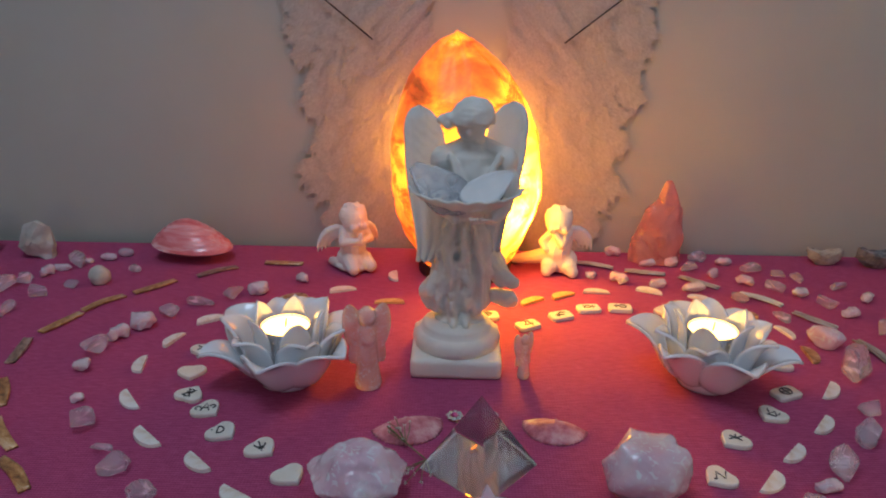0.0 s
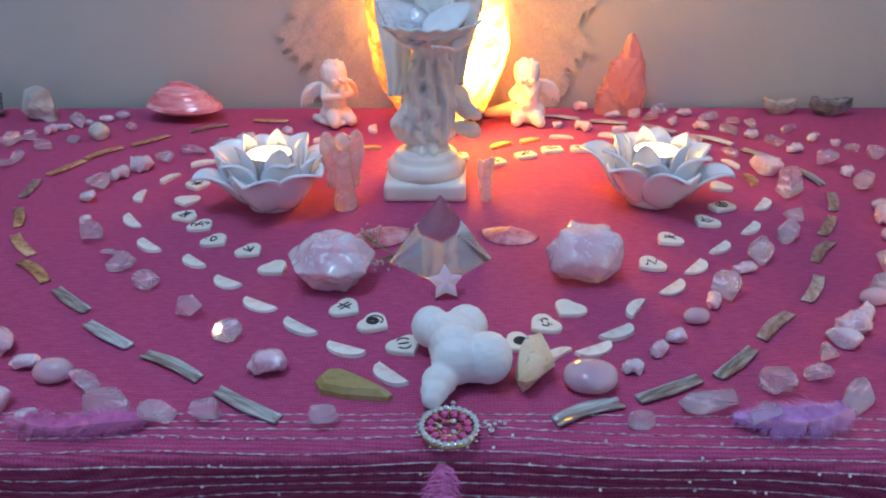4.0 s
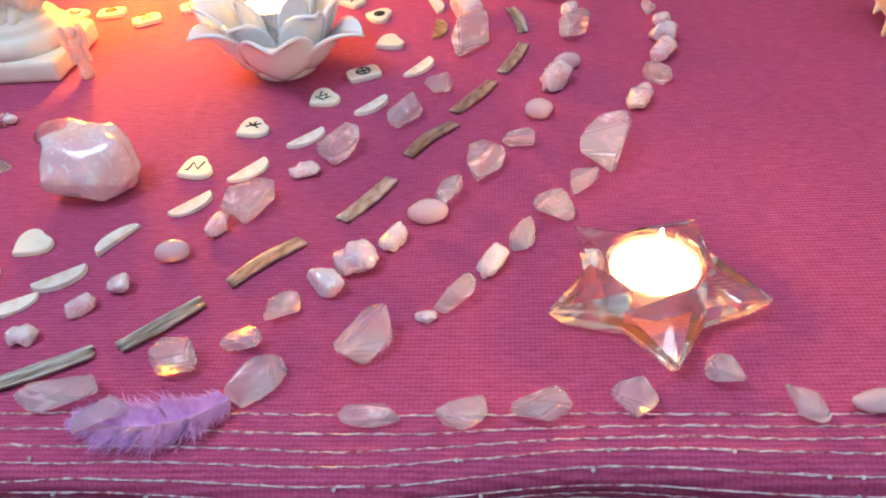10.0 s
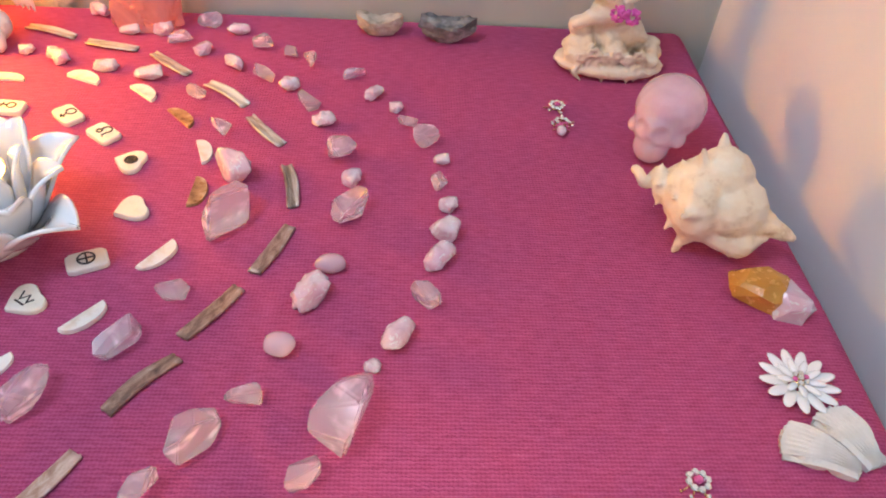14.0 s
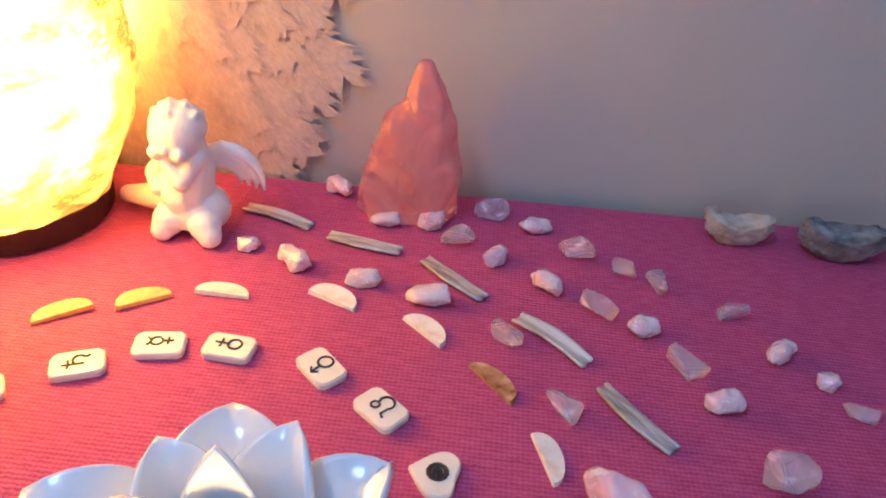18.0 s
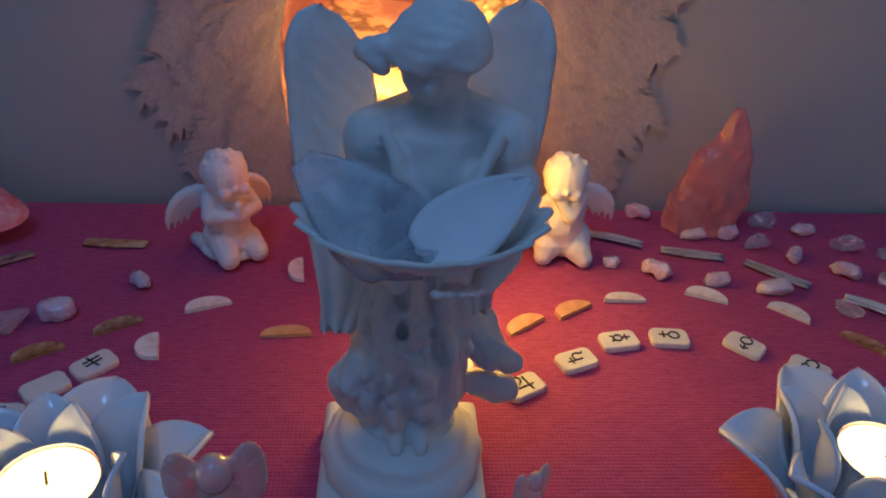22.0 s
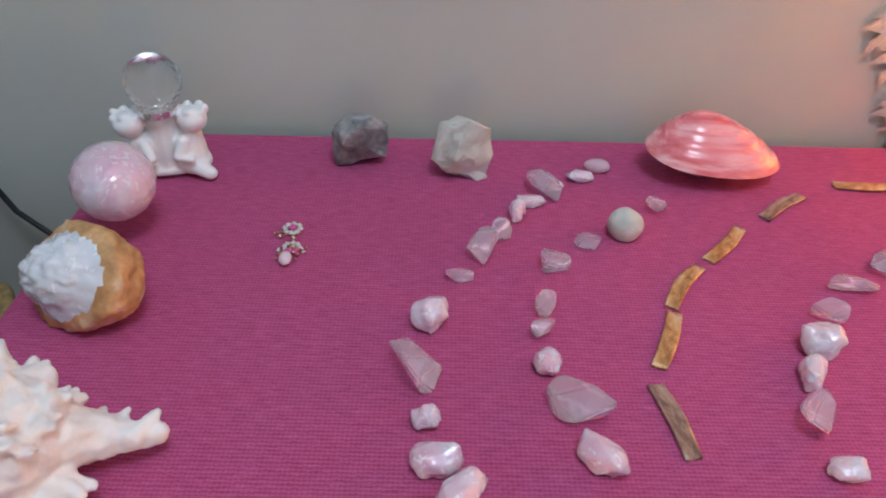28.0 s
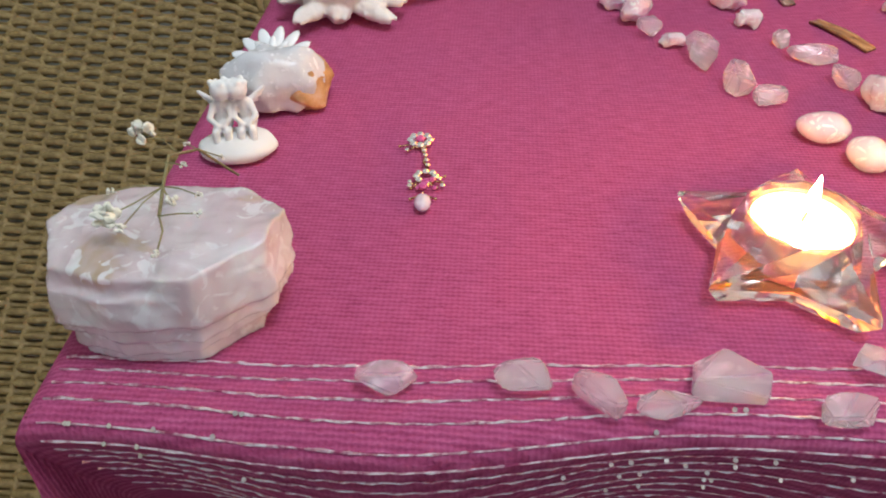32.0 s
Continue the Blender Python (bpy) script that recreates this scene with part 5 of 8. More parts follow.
# painted signs, in millimetres, each a few strokes
SIGNS = {
    "venus": [arc(0, 1.6, 2.0, 0, 360), [(0, -0.4), (0, -4.2)], [(-1.7, -2.4), (1.7, -2.4)]],
    "mars": [arc(-0.8, -0.8, 2.2, 0, 360), [(0.8, 0.8), (3.2, 3.2)], [(1.2, 3.2), (3.2, 3.2), (3.2, 1.2)]],
    "mercury": [arc(0, 0.6, 1.7, 0, 360), arc(0, 4.0, 1.7, 200, 340), [(0, -1.1), (0, -4.2)], [(-1.5, -2.6), (1.5, -2.6)]],
    "saturn": [[(-1.4, 4), (-1.4, -2)], [(-3, 2.4), (0.4, 2.4)], arc(0.2, -0.6, 1.8, 130, -60), [(1.1, -2.2), (1.8, -3.4)]],
    "jupiter": [arc(-1.4, 2.2, 1.6, 150, -60), [(-0.6, 0.8), (-3, -1.6), (3.2, -1.6)], [(1.6, 3), (1.6, -4)]],
    "moon": [arc(0, 0, 3.0, 60, 300), arc(1.6, 0, 2.6, 95, 265)],
    "earth": [arc(0, 0, 3.0, 0, 360, 18), [(-3, 0), (3, 0)], [(0, -3), (0, 3)]],
    "theta": [arc(0, 0, 2.6, 0, 360, 16), [(-2.6, 0), (2.6, 0)], [(0, 3.6), (0, -3.6)]],
    "leo": [arc(-1.6, -1.2, 1.2, 0, 360), arc(0.2, 1.4, 2.2, 210, -30), [(2.0, 0.4), (1.8, -2.4), (3.2, -3)]],
    "swirl": [arc(0.6, 0.8, 1.0, 0, 300), arc(0.2, 0, 2.6, 80, 300), [(-3.4, 2.4), (-2.6, 1.8)]],
    "cross": [[(-3, 2.4), (3, -2.4)], [(3, 2.6), (0, 0), (-3, -2)], arc(0, -1.8, 1.0, 0, 360)],
    "psi": [arc(0, 1.4, 2.4, 180, 360), [(0, 3.4), (0, -3.6)], [(-1.4, -1.8), (1.4, -1.8)]],
    "letter_a": [[(-2, -3), (0, 3.2), (2, -3)], [(-1.2, -0.6), (1.4, -0.6)], arc(3.2, 0.6, 1.3, 180, -90), arc(-3.4, -0.8, 1.3, 0, 250)],
    "letter_d": [[(-1.6, -2.6), (-1.6, 2.6)], arc(-1.4, 0, 2.6, 90, -90), [(-4.4, 0), (-3.9, 0.1)]],
    "knot": [arc(0, 1.8, 1.4, 0, 360), arc(0, -1.4, 1.6, 20, 340), [(-2.4, 3), (2.2, -3.2)], [(2.4, 2.8), (-2, -3)]],
    "bars": [[(-3, 1), (3, 1.6)], [(-3, -1), (3, -0.4)], [(-0.8, 3.2), (0.6, -3.2)]],
    "eye": [arc(0, 0, 2.4, 0, 360), arc(0, 0, 1.6, 0, 360), arc(0, 0, 0.8, 0, 360), arc(0.8, 0.6, 3.4, -40, 200)],
    "oval": [arc(0, 0, 2.6, 0, 360), arc(0, 0, 1.9, 0, 360), arc(0, 0, 1.1, 0, 360), arc(0, 0, 0.4, 0, 360)],
    "wave": [arc(0, 1.4, 1.4, 0, 230), arc(0, -1.4, 1.4, 180, 410), [(-2.4, 2.0), (-2.2, 1.8)], [(2.2, -2), (2.4, -1.8)]],
    "letter_n": [[(-2.4, -2.6), (-1.6, 2.4), (1.4, -2.2), (2.6, 2.8)], [(-3.4, -2.4), (-2.4, -2.6)]],
    "star": [[(-2.8, -1.4), (0, 0.6), (2.8, -1.2)], [(-2.6, 1.6), (0, 0.4), (2.8, 2.2)], [(-1.4, 0.1), (1.4, 0.1)], [(0, 3), (0, -0.4)]],
    "slash": [arc(-0.8, 0, 2.8, 120, 240), arc(0.8, 0, 2.8, -60, 60), [(0, 2.2), (0, -2.2)]],
    "zigzag": [[(-3, 2), (-1.4, -1.6), (0.4, 1.6), (2, -1.8), (3, 0.8)], [(-2.4, -2.6), (2, -2.8)]],
}
TAG_FORMS = {"heart": (plate(heart_outline(0.0118), 0.0032), "white polished bone heart"),
             "tile": (plate(tile_outline(0.0110, 0.0074, 0.0036), 0.0034), "white polished bone tile"),
             "egg": (plate([(0.0085 * math.cos(2 * math.pi * k / 28) * (1 - 0.16 * math.sin(2 * math.pi * k / 28)), 0.0118 * math.sin(2 * math.pi * k / 28)) for k in range(28)], 0.0034), "white polished bone oval")}
TAG_FORMS = {key: (finish(bm, "plate", BONE), label) for key, (bm, label) in TAG_FORMS.items()}
SIGN_MESH = {}


def bone_tag(form, sign, x, y, deg, z=0.0003, turn=0):
    """deg: the way that the tag's foot (the heart's tip) points away from -y; turn: the sign against its tag."""
    mesh, label = TAG_FORMS[form]
    t = thing("bone_tag", label + (" with a painted black sign" if sign else ", blank"), "tag", at(x, y, z, deg), "ring of bone tags")
    part("plate", mesh, BONE, t)
    if sign:
        if sign not in SIGN_MESH:
            bm = bmesh.new()
            for stroke in SIGNS[sign]:
                tube(bm, [(px * 0.00150, py * 0.00150, 0) for px, py in stroke], 0.00058, 5)
            SIGN_MESH[sign] = finish(bm, "painted_sign", INK)
        part("painted_sign", SIGN_MESH[sign], INK, t, "thin black brushed lines", m=pose(0, 0.0008, 0.0033 if form == "heart" else 0.0035, 0, 0, turn))
    return t

chip("i", "r", 0.135, 0.302, 0.0139, 0.0103, 0.0062, 8)
chip("i", "r", 0.154, 0.32, 0.0149, 0.0087, 0.0061, 42)
chip("i", "r", 0.167, 0.334, 0.012, 0.0109, 0.0066, 8)
chip("i", "s", 0.186, 0.356, 0.0172, 0.0121, 0.0073, 8)
chip("i", "r", 0.203, 0.376, 0.0169, 0.0098, 0.0069, 67)
chip("i", "c", 0.217, 0.393, 0.0309, 0.0179, 0.0125, 60)
chip("i", "r", 0.239, 0.423, 0.0181, 0.0102, 0.0061, 8)
chip("i", "c", 0.257, 0.444, 0.0324, 0.0188, 0.0132, 59)
chip("i", "c", 0.289, 0.477, 0.028, 0.0163, 0.0114, 56)
chip("i", "c", 0.308, 0.512, 0.0192, 0.0162, 0.0097, 8)
chip("i", "c", 0.327, 0.569, 0.0412, 0.0239, 0.0167, 63)
chip("i", "r", 0.145, 0.757, 0.0122, 0.0092, 0.0055, 4)
chip("i", "r", 0.172, 0.747, 0.0207, 0.012, 0.0084, -36)
chip("i", "r", 0.209, 0.738, 0.0186, 0.0109, 0.0065, 4)
chip("i", "r", 0.242, 0.729, 0.0221, 0.0133, 0.008, 4)
chip("i", "c", 0.281, 0.707, 0.0198, 0.0115, 0.008, -38)
chip("i", "c", 0.306, 0.666, 0.0197, 0.0114, 0.008, -47)
chip("i", "r", 0.323, 0.619, 0.0327, 0.019, 0.0133, -55)
chip("i", "r", -0.149, 0.728, 0.0181, 0.0105, 0.0073, -47)
chip("i", "r", -0.186, 0.697, 0.0212, 0.0156, 0.0094, -4)
chip("i", "c", -0.206, 0.686, 0.0236, 0.0137, 0.0096, 45)
chip("i", "c", -0.232, 0.667, 0.0281, 0.0141, 0.0085, -4)
chip("i", "c", -0.253, 0.643, 0.0206, 0.0142, 0.0085, -4)
chip("i", "r", -0.267, 0.619, 0.0226, 0.0192, 0.0115, -4)
chip("i", "r", -0.28, 0.599, 0.0219, 0.0127, 0.0089, 60)
chip("i", "c", -0.288, 0.572, 0.0279, 0.0162, 0.0113, 67)
chip("i", "r", -0.286, 0.545, 0.0151, 0.0126, 0.0076, -4)
chip("i", "r", -0.268, 0.5, 0.0107, 0.0088, 0.0053, 0)
chip("i", "c", -0.249, 0.467, 0.0194, 0.0195, 0.0117, 0)
chip("i", "c", -0.224, 0.441, 0.0152, 0.0072, 0.0043, 0)
chip("i", "c", -0.208, 0.422, 0.0199, 0.0165, 0.0099, 0)
chip("i", "c", -0.18, 0.396, 0.0208, 0.0167, 0.01, 0)
chip("i", "c", -0.138, 0.359, 0.0203, 0.0173, 0.0104, 0)
chip("i", "c", -0.106, 0.333, 0.0209, 0.0173, 0.0104, 0)
chip("i", "r", -0.074, 0.299, 0.0232, 0.0184, 0.011, 0)
chip("i", "c", -0.035, 0.253, 0.0174, 0.0149, 0.0089, 0)
chip("m", "c", 0.13, 0.255, 0.0158, 0.0098, 0.0059, 8)
chip("m", "c", 0.167, 0.269, 0.0345, 0.0155, 0.0093, 8)
chip("m", "c", 0.211, 0.286, 0.0189, 0.0193, 0.0113, 8)
chip("m", "c", 0.236, 0.297, 0.0192, 0.0135, 0.0081, 8)
chip("m", "c", 0.251, 0.315, 0.0213, 0.0124, 0.0087, 51)
chip("m", "r", 0.267, 0.332, 0.0213, 0.0124, 0.0087, -39)
chip("m", "r", 0.279, 0.346, 0.0216, 0.0182, 0.0109, 8)
chip("m", "r", 0.295, 0.362, 0.0176, 0.0102, 0.0071, 55)
chip("m", "s", 0.31, 0.381, 0.0209, 0.0138, 0.0083, 8)
chip("m", "c", 0.32, 0.396, 0.0234, 0.0136, 0.0095, 59)
chip("m", "c", 0.338, 0.422, 0.033, 0.0191, 0.0134, 57)
chip("m", "c", 0.356, 0.445, 0.0195, 0.0126, 0.0075, 8)
chip("m", "s", 0.369, 0.476, 0.0165, 0.0138, 0.0083, 8)
chip("m", "r", 0.381, 0.512, 0.0271, 0.0157, 0.011, 55)
chip("m", "s", 0.39, 0.535, 0.0174, 0.0125, 0.0075, 8)
chip("m", "c", 0.397, 0.582, 0.0318, 0.0185, 0.0129, 65)
chip("m", "r", 0.397, 0.613, 0.0128, 0.015, 0.0077, -4)
chip("m", "c", 0.389, 0.639, 0.021, 0.0211, 0.0126, -4)
chip("m", "r", 0.374, 0.678, 0.0173, 0.0125, 0.0075, 4)
chip("m", "c", 0.361, 0.699, 0.0198, 0.0115, 0.008, -52)
chip("m", "r", 0.345, 0.722, 0.0159, 0.0124, 0.0074, 4)
chip("m", "c", 0.324, 0.733, 0.0212, 0.0123, 0.0086, -47)
chip("m", "r", 0.3, 0.749, 0.0205, 0.0119, 0.0083, -49)
chip("m", "r", 0.274, 0.768, 0.0174, 0.0101, 0.007, 50)
chip("m", "c", 0.253, 0.782, 0.0208, 0.013, 0.0078, 4)
chip("m", "r", 0.237, 0.797, 0.0163, 0.014, 0.0084, 4)
chip("m", "r", 0.211, 0.794, 0.0175, 0.0104, 0.0062, 4)
chip("m", "r", 0.18, 0.823, 0.0205, 0.0119, 0.0083, -41)
chip("m", "c", -0.323, 0.739, 0.0149, 0.0124, 0.0074, -4)
chip("m", "c", -0.37, 0.701, 0.017, 0.0109, 0.0066, -4)
chip("m", "c", -0.391, 0.679, 0.0182, 0.0151, 0.009, -4)
chip("m", "c", -0.4, 0.644, 0.0197, 0.0114, 0.008, 74)
chip("m", "c", -0.403, 0.627, 0.0174, 0.0101, 0.007, 50)
chip("m", "r", -0.403, 0.602, 0.0143, 0.0153, 0.0086, -4)
chip("m", "c", -0.393, 0.574, 0.033, 0.0191, 0.0134, -45)
chip("m", "r", -0.386, 0.547, 0.0244, 0.0141, 0.0099, -47)
chip("m", "r", -0.379, 0.521, 0.0167, 0.013, 0.0078, -1)
chip("m", "c", -0.367, 0.496, 0.0107, 0.0128, 0.0064, -1)
chip("m", "c", -0.355, 0.476, 0.0279, 0.0125, 0.0075, -2)
chip("m", "c", -0.347, 0.451, 0.02, 0.0116, 0.0081, -71)
chip("m", "r", -0.335, 0.428, 0.0281, 0.0163, 0.0114, -72)
chip("m", "c", -0.318, 0.399, 0.0142, 0.0168, 0.0085, 0)
chip("m", "c", -0.298, 0.375, 0.0169, 0.0145, 0.0087, 0)
chip("m", "c", -0.281, 0.357, 0.014, 0.0133, 0.008, 0)
chip("m", "c", -0.266, 0.343, 0.0213, 0.013, 0.0078, 0)
chip("m", "r", -0.242, 0.32, 0.0299, 0.0173, 0.0121, -45)
chip("m", "r", -0.215, 0.301, 0.0191, 0.0114, 0.0068, 0)
chip("m", "s", -0.193, 0.29, 0.0228, 0.0167, 0.01, 0)
chip("m", "c", -0.17, 0.281, 0.0236, 0.0137, 0.0096, -41)
chip("m", "c", -0.152, 0.264, 0.0263, 0.0152, 0.0091, 0)
chip("m", "c", -0.121, 0.255, 0.02, 0.0156, 0.0093, 0)
chip("m", "c", -0.097, 0.257, 0.0156, 0.015, 0.009, 0)
chip("o", "c", 0.392, 0.741, 0.0188, 0.0123, 0.0074, 4)
chip("o", "c", 0.358, 0.76, 0.02, 0.0116, 0.0081, -56)
chip("o", "c", 0.341, 0.768, 0.0174, 0.0101, 0.007, -50)
chip("o", "c", 0.316, 0.78, 0.0245, 0.0142, 0.0099, -39)
chip("o", "r", 0.295, 0.802, 0.0189, 0.011, 0.0066, 4)
chip("o", "c", 0.27, 0.813, 0.0213, 0.0138, 0.0083, 4)
chip("o", "r", 0.407, 0.714, 0.0181, 0.0105, 0.0073, 43)
chip("o", "r", 0.424, 0.698, 0.0108, 0.0095, 0.0057, -4)
chip("o", "c", 0.432, 0.68, 0.0157, 0.012, 0.0072, -4)
chip("o", "c", 0.445, 0.66, 0.0196, 0.018, 0.0108, -4)
chip("o", "r", 0.455, 0.638, 0.0113, 0.0094, 0.0056, -4)
chip("o", "c", 0.453, 0.615, 0.0123, 0.016, 0.0074, -4)
chip("o", "r", 0.458, 0.59, 0.0125, 0.0116, 0.007, -4)
chip("o", "r", 0.455, 0.566, 0.0188, 0.0167, 0.01, -4)
chip("o", "r", 0.451, 0.543, 0.0236, 0.0137, 0.0096, 49)
chip("o", "c", 0.444, 0.513, 0.0207, 0.012, 0.0084, -54)
chip("o", "r", 0.428, 0.483, 0.0238, 0.0138, 0.0097, 53)
chip("o", "r", 0.416, 0.465, 0.0093, 0.0083, 0.005, -4)
chip("o", "c", 0.404, 0.436, 0.0419, 0.0243, 0.017, 68)
chip("o", "c", 0.389, 0.404, 0.0222, 0.0129, 0.009, 53)
chip("o", "c", 0.373, 0.383, 0.0225, 0.0185, 0.0111, -8)
chip("o", "c", 0.358, 0.362, 0.0219, 0.0127, 0.0089, 60)
chip("o", "r", 0.342, 0.343, 0.0189, 0.011, 0.0077, 62)
chip("o", "c", 0.327, 0.322, 0.0252, 0.0146, 0.0102, 49)
chip("o", "r", 0.314, 0.311, 0.01, 0.006, 0.0036, -8)
chip("o", "c", 0.29, 0.294, 0.0325, 0.0188, 0.0132, 52)
chip("o", "c", 0.249, 0.274, 0.0291, 0.0169, 0.0118, 47)
chip("o", "s", -0.352, 0.786, 0.0175, 0.0111, 0.0067, -4)
chip("o", "r", -0.365, 0.773, 0.0183, 0.0097, 0.0058, -4)
chip("o", "r", -0.382, 0.763, 0.0118, 0.0073, 0.0044, -4)
chip("o", "c", -0.391, 0.757, 0.0296, 0.0172, 0.012, -56)
chip("o", "r", -0.399, 0.742, 0.0184, 0.0091, 0.0055, -4)
chip("o", "r", -0.409, 0.73, 0.0186, 0.0108, 0.0076, 73)
chip("o", "c", -0.419, 0.708, 0.0209, 0.0121, 0.0085, 65)
chip("o", "c", -0.431, 0.692, 0.0281, 0.0163, 0.0114, 72)
chip("o", "c", -0.444, 0.668, 0.0167, 0.0105, 0.0063, -4)
chip("o", "r", -0.459, 0.631, 0.0194, 0.0192, 0.0115, -1)
chip("o", "c", -0.464, 0.596, 0.0334, 0.0194, 0.0136, -69)
chip("o", "r", -0.459, 0.567, 0.0136, 0.0126, 0.0076, -1)
chip("o", "r", -0.454, 0.544, 0.0225, 0.0157, 0.0094, -1)
chip("o", "r", -0.445, 0.526, 0.0276, 0.016, 0.0112, 50)
chip("o", "c", -0.44, 0.506, 0.0161, 0.014, 0.0084, -1)
chip("o", "r", -0.428, 0.491, 0.0163, 0.0106, 0.0064, -2)
chip("o", "c", -0.415, 0.471, 0.0302, 0.0175, 0.0123, -73)
chip("o", "c", -0.404, 0.445, 0.0264, 0.0153, 0.0107, -75)
chip("o", "c", -0.39, 0.429, 0.0187, 0.0124, 0.0075, -2)
chip("o", "t", -0.3735, 0.398, 0.0245, 0.0190, 0.0095, -8)
chip("o", "t", -0.3605, 0.3755, 0.0215, 0.0170, 0.0100, -60)
chip("o", "c", -0.237, 0.271, 0.02, 0.0147, 0.0088, 0)
chip("o", "r", -0.212, 0.265, 0.0145, 0.0152, 0.0087, 0)
chip("o", "c", -0.222, 0.243, 0.0201, 0.0158, 0.0095, 0)
chip("o", "r", -0.191, 0.255, 0.0129, 0.0084, 0.0051, 0)
chip("f", "c", 0.296, 0.259, 0.0255, 0.0115, 0.0069, 5)
chip("f", "c", 0.331, 0.258, 0.021, 0.0142, 0.0085, 5)
chip("f", "c", 0.361, 0.261, 0.0248, 0.0155, 0.0093, 5)
chip("f", "c", 0.396, 0.265, 0.0179, 0.0152, 0.0091, 5)
chip("f", "c", 0.431, 0.277, 0.0162, 0.014, 0.0084, 5)
chip("f", "c", 0.456, 0.262, 0.0205, 0.0119, 0.0083, -49)
chip("f", "s", 0.484, 0.264, 0.0217, 0.0097, 0.0058, 5)
chip("f", "c", 0.516, 0.267, 0.0185, 0.012, 0.0072, 5)
chip("f", "c", 0.549, 0.268, 0.0197, 0.0114, 0.008, -43)
chip("f", "c", 0.578, 0.264, 0.0165, 0.0096, 0.0067, -42)
chip("f", "c", 0.611, 0.269, 0.0147, 0.01, 0.006, -8)
chip("f", "c", -0.559, 0.237, 0.0215, 0.0119, 0.0071, 4)
chip("f", "c", -0.515, 0.24, 0.0201, 0.0135, 0.0081, 4)
chip("f", "c", -0.491, 0.235, 0.0204, 0.0118, 0.0083, -45)
chip("f", "c", -0.469, 0.232, 0.023, 0.0103, 0.0062, 4)
chip("f", "c", -0.45, 0.243, 0.0271, 0.0163, 0.0098, 4)
chip("f", "c", -0.401, 0.253, 0.0129, 0.0133, 0.0078, 4)
chip("f", "c", -0.414, 0.234, 0.0201, 0.0118, 0.0071, 4)
strip(-0.1780, 0.7735, 0.0400, -2)
strip(-0.2405, 0.7465, 0.0423, 39)
strip(-0.2895, 0.7050, 0.0433, 50)
strip(-0.3220, 0.6645, 0.0422, 56)
strip(-0.3415, 0.6230, 0.0427, 67)
strip(-0.3505, 0.5710, 0.0423, 100)
strip(-0.3290, 0.5080, 0.0425, -62)
strip(-0.2980, 0.4570, 0.0451, -48)
strip(-0.2690, 0.4145, 0.0440, -42)
strip(-0.2230, 0.3750, 0.0430, -40)
strip(-0.1810, 0.3335, 0.0443, -35)
strip(-0.1305, 0.3010, 0.0461, -31)
strip(-0.0780, 0.2670, 0.0457, -32)
strip(0.1040, 0.2630, 0.0407, 24)
strip(0.1515, 0.2840, 0.0429, 27)
strip(0.1960, 0.3095, 0.0404, 44)
strip(0.2345, 0.3500, 0.0418, 46)
strip(0.2770, 0.3980, 0.0413, 57)
strip(0.3075, 0.4530, 0.0413, 52)
strip(0.3305, 0.5000, 0.0423, 57)
strip(0.3555, 0.5490, 0.0423, 69)
strip(0.3585, 0.6065, 0.0420, -78)
strip(0.3355, 0.6655, 0.0409, -51)
strip(0.3015, 0.7085, 0.0416, -41)
strip(0.2530, 0.7480, 0.0423, -41)
strip(0.2035, 0.7710, 0.0409, -12)
strip(0.1520, 0.7880, 0.0422, -19)
strip(0.0670, 0.7975, 0.0157, -27)
crescent(-0.1565, 0.4335, 0.0270, 0.0094, 135)
crescent(-0.1245, 0.4040, 0.0248, 0.0107, 148)
crescent(-0.0950, 0.3735, 0.0272, 0.0100, 152)
crescent(-0.0630, 0.3465, 0.0288, 0.0092, 142)
crescent(-0.0315, 0.3230, 0.0273, 0.0098, 154)
crescent(-0.0015, 0.2975, 0.0277, 0.0104, 132)
crescent(0.0940, 0.3135, 0.0259, 0.0084, 43)
crescent(0.1155, 0.3250, 0.0270, 0.0091, -149)
crescent(0.1320, 0.3435, 0.0268, 0.0102, -146)
crescent(0.1530, 0.3690, 0.0274, 0.0077, 60)
crescent(0.1800, 0.3995, 0.0259, 0.0095, -137)
crescent(0.2035, 0.4295, 0.0270, 0.0099, -129)
crescent(0.2310, 0.4610, 0.0270, 0.0089, -132)
crescent(0.2655, 0.4955, 0.0270, 0.0092, -129)
crescent(0.2910, 0.5425, 0.0275, 0.0096, -125)
crescent(0.2995, 0.5980, 0.0275, 0.0100, -92, "brown")
crescent(0.2960, 0.6385, 0.0257, 0.0089, -71)
crescent(0.2740, 0.6760, 0.0284, 0.0091, -48, "brown")
crescent(0.2415, 0.7045, 0.0262, 0.0098, -42)
crescent(0.1960, 0.7200, 0.0265, 0.0111, -23)
crescent(0.1440, 0.7160, 0.0265, 0.0092, 0)
crescent(0.1115, 0.7050, 0.0261, 0.0112, 34, "amber")
crescent(0.0800, 0.6900, 0.0271, 0.0106, 36, "amber")
crescent(-0.0545, 0.7460, 0.0256, 0.0099, 97)
crescent(-0.1045, 0.7050, 0.0270, 0.0099, 22)
crescent(-0.1490, 0.6855, 0.0277, 0.0097, 32, "brown")
crescent(-0.1830, 0.6620, 0.0270, 0.0105, 30, "brown")
crescent(-0.0575, 0.6800, 0.0290, 0.0090, 4, "amber")
crescent(-0.1240, 0.6710, 0.0217, 0.0123, 104)
crescent(-0.2105, 0.6325, 0.0278, 0.0114, 36)
crescent(-0.2300, 0.5950, 0.0271, 0.0092, 73)
crescent(-0.2405, 0.5540, 0.0267, 0.0094, 101)
crescent(-0.2290, 0.5035, 0.0295, 0.0092, 129)
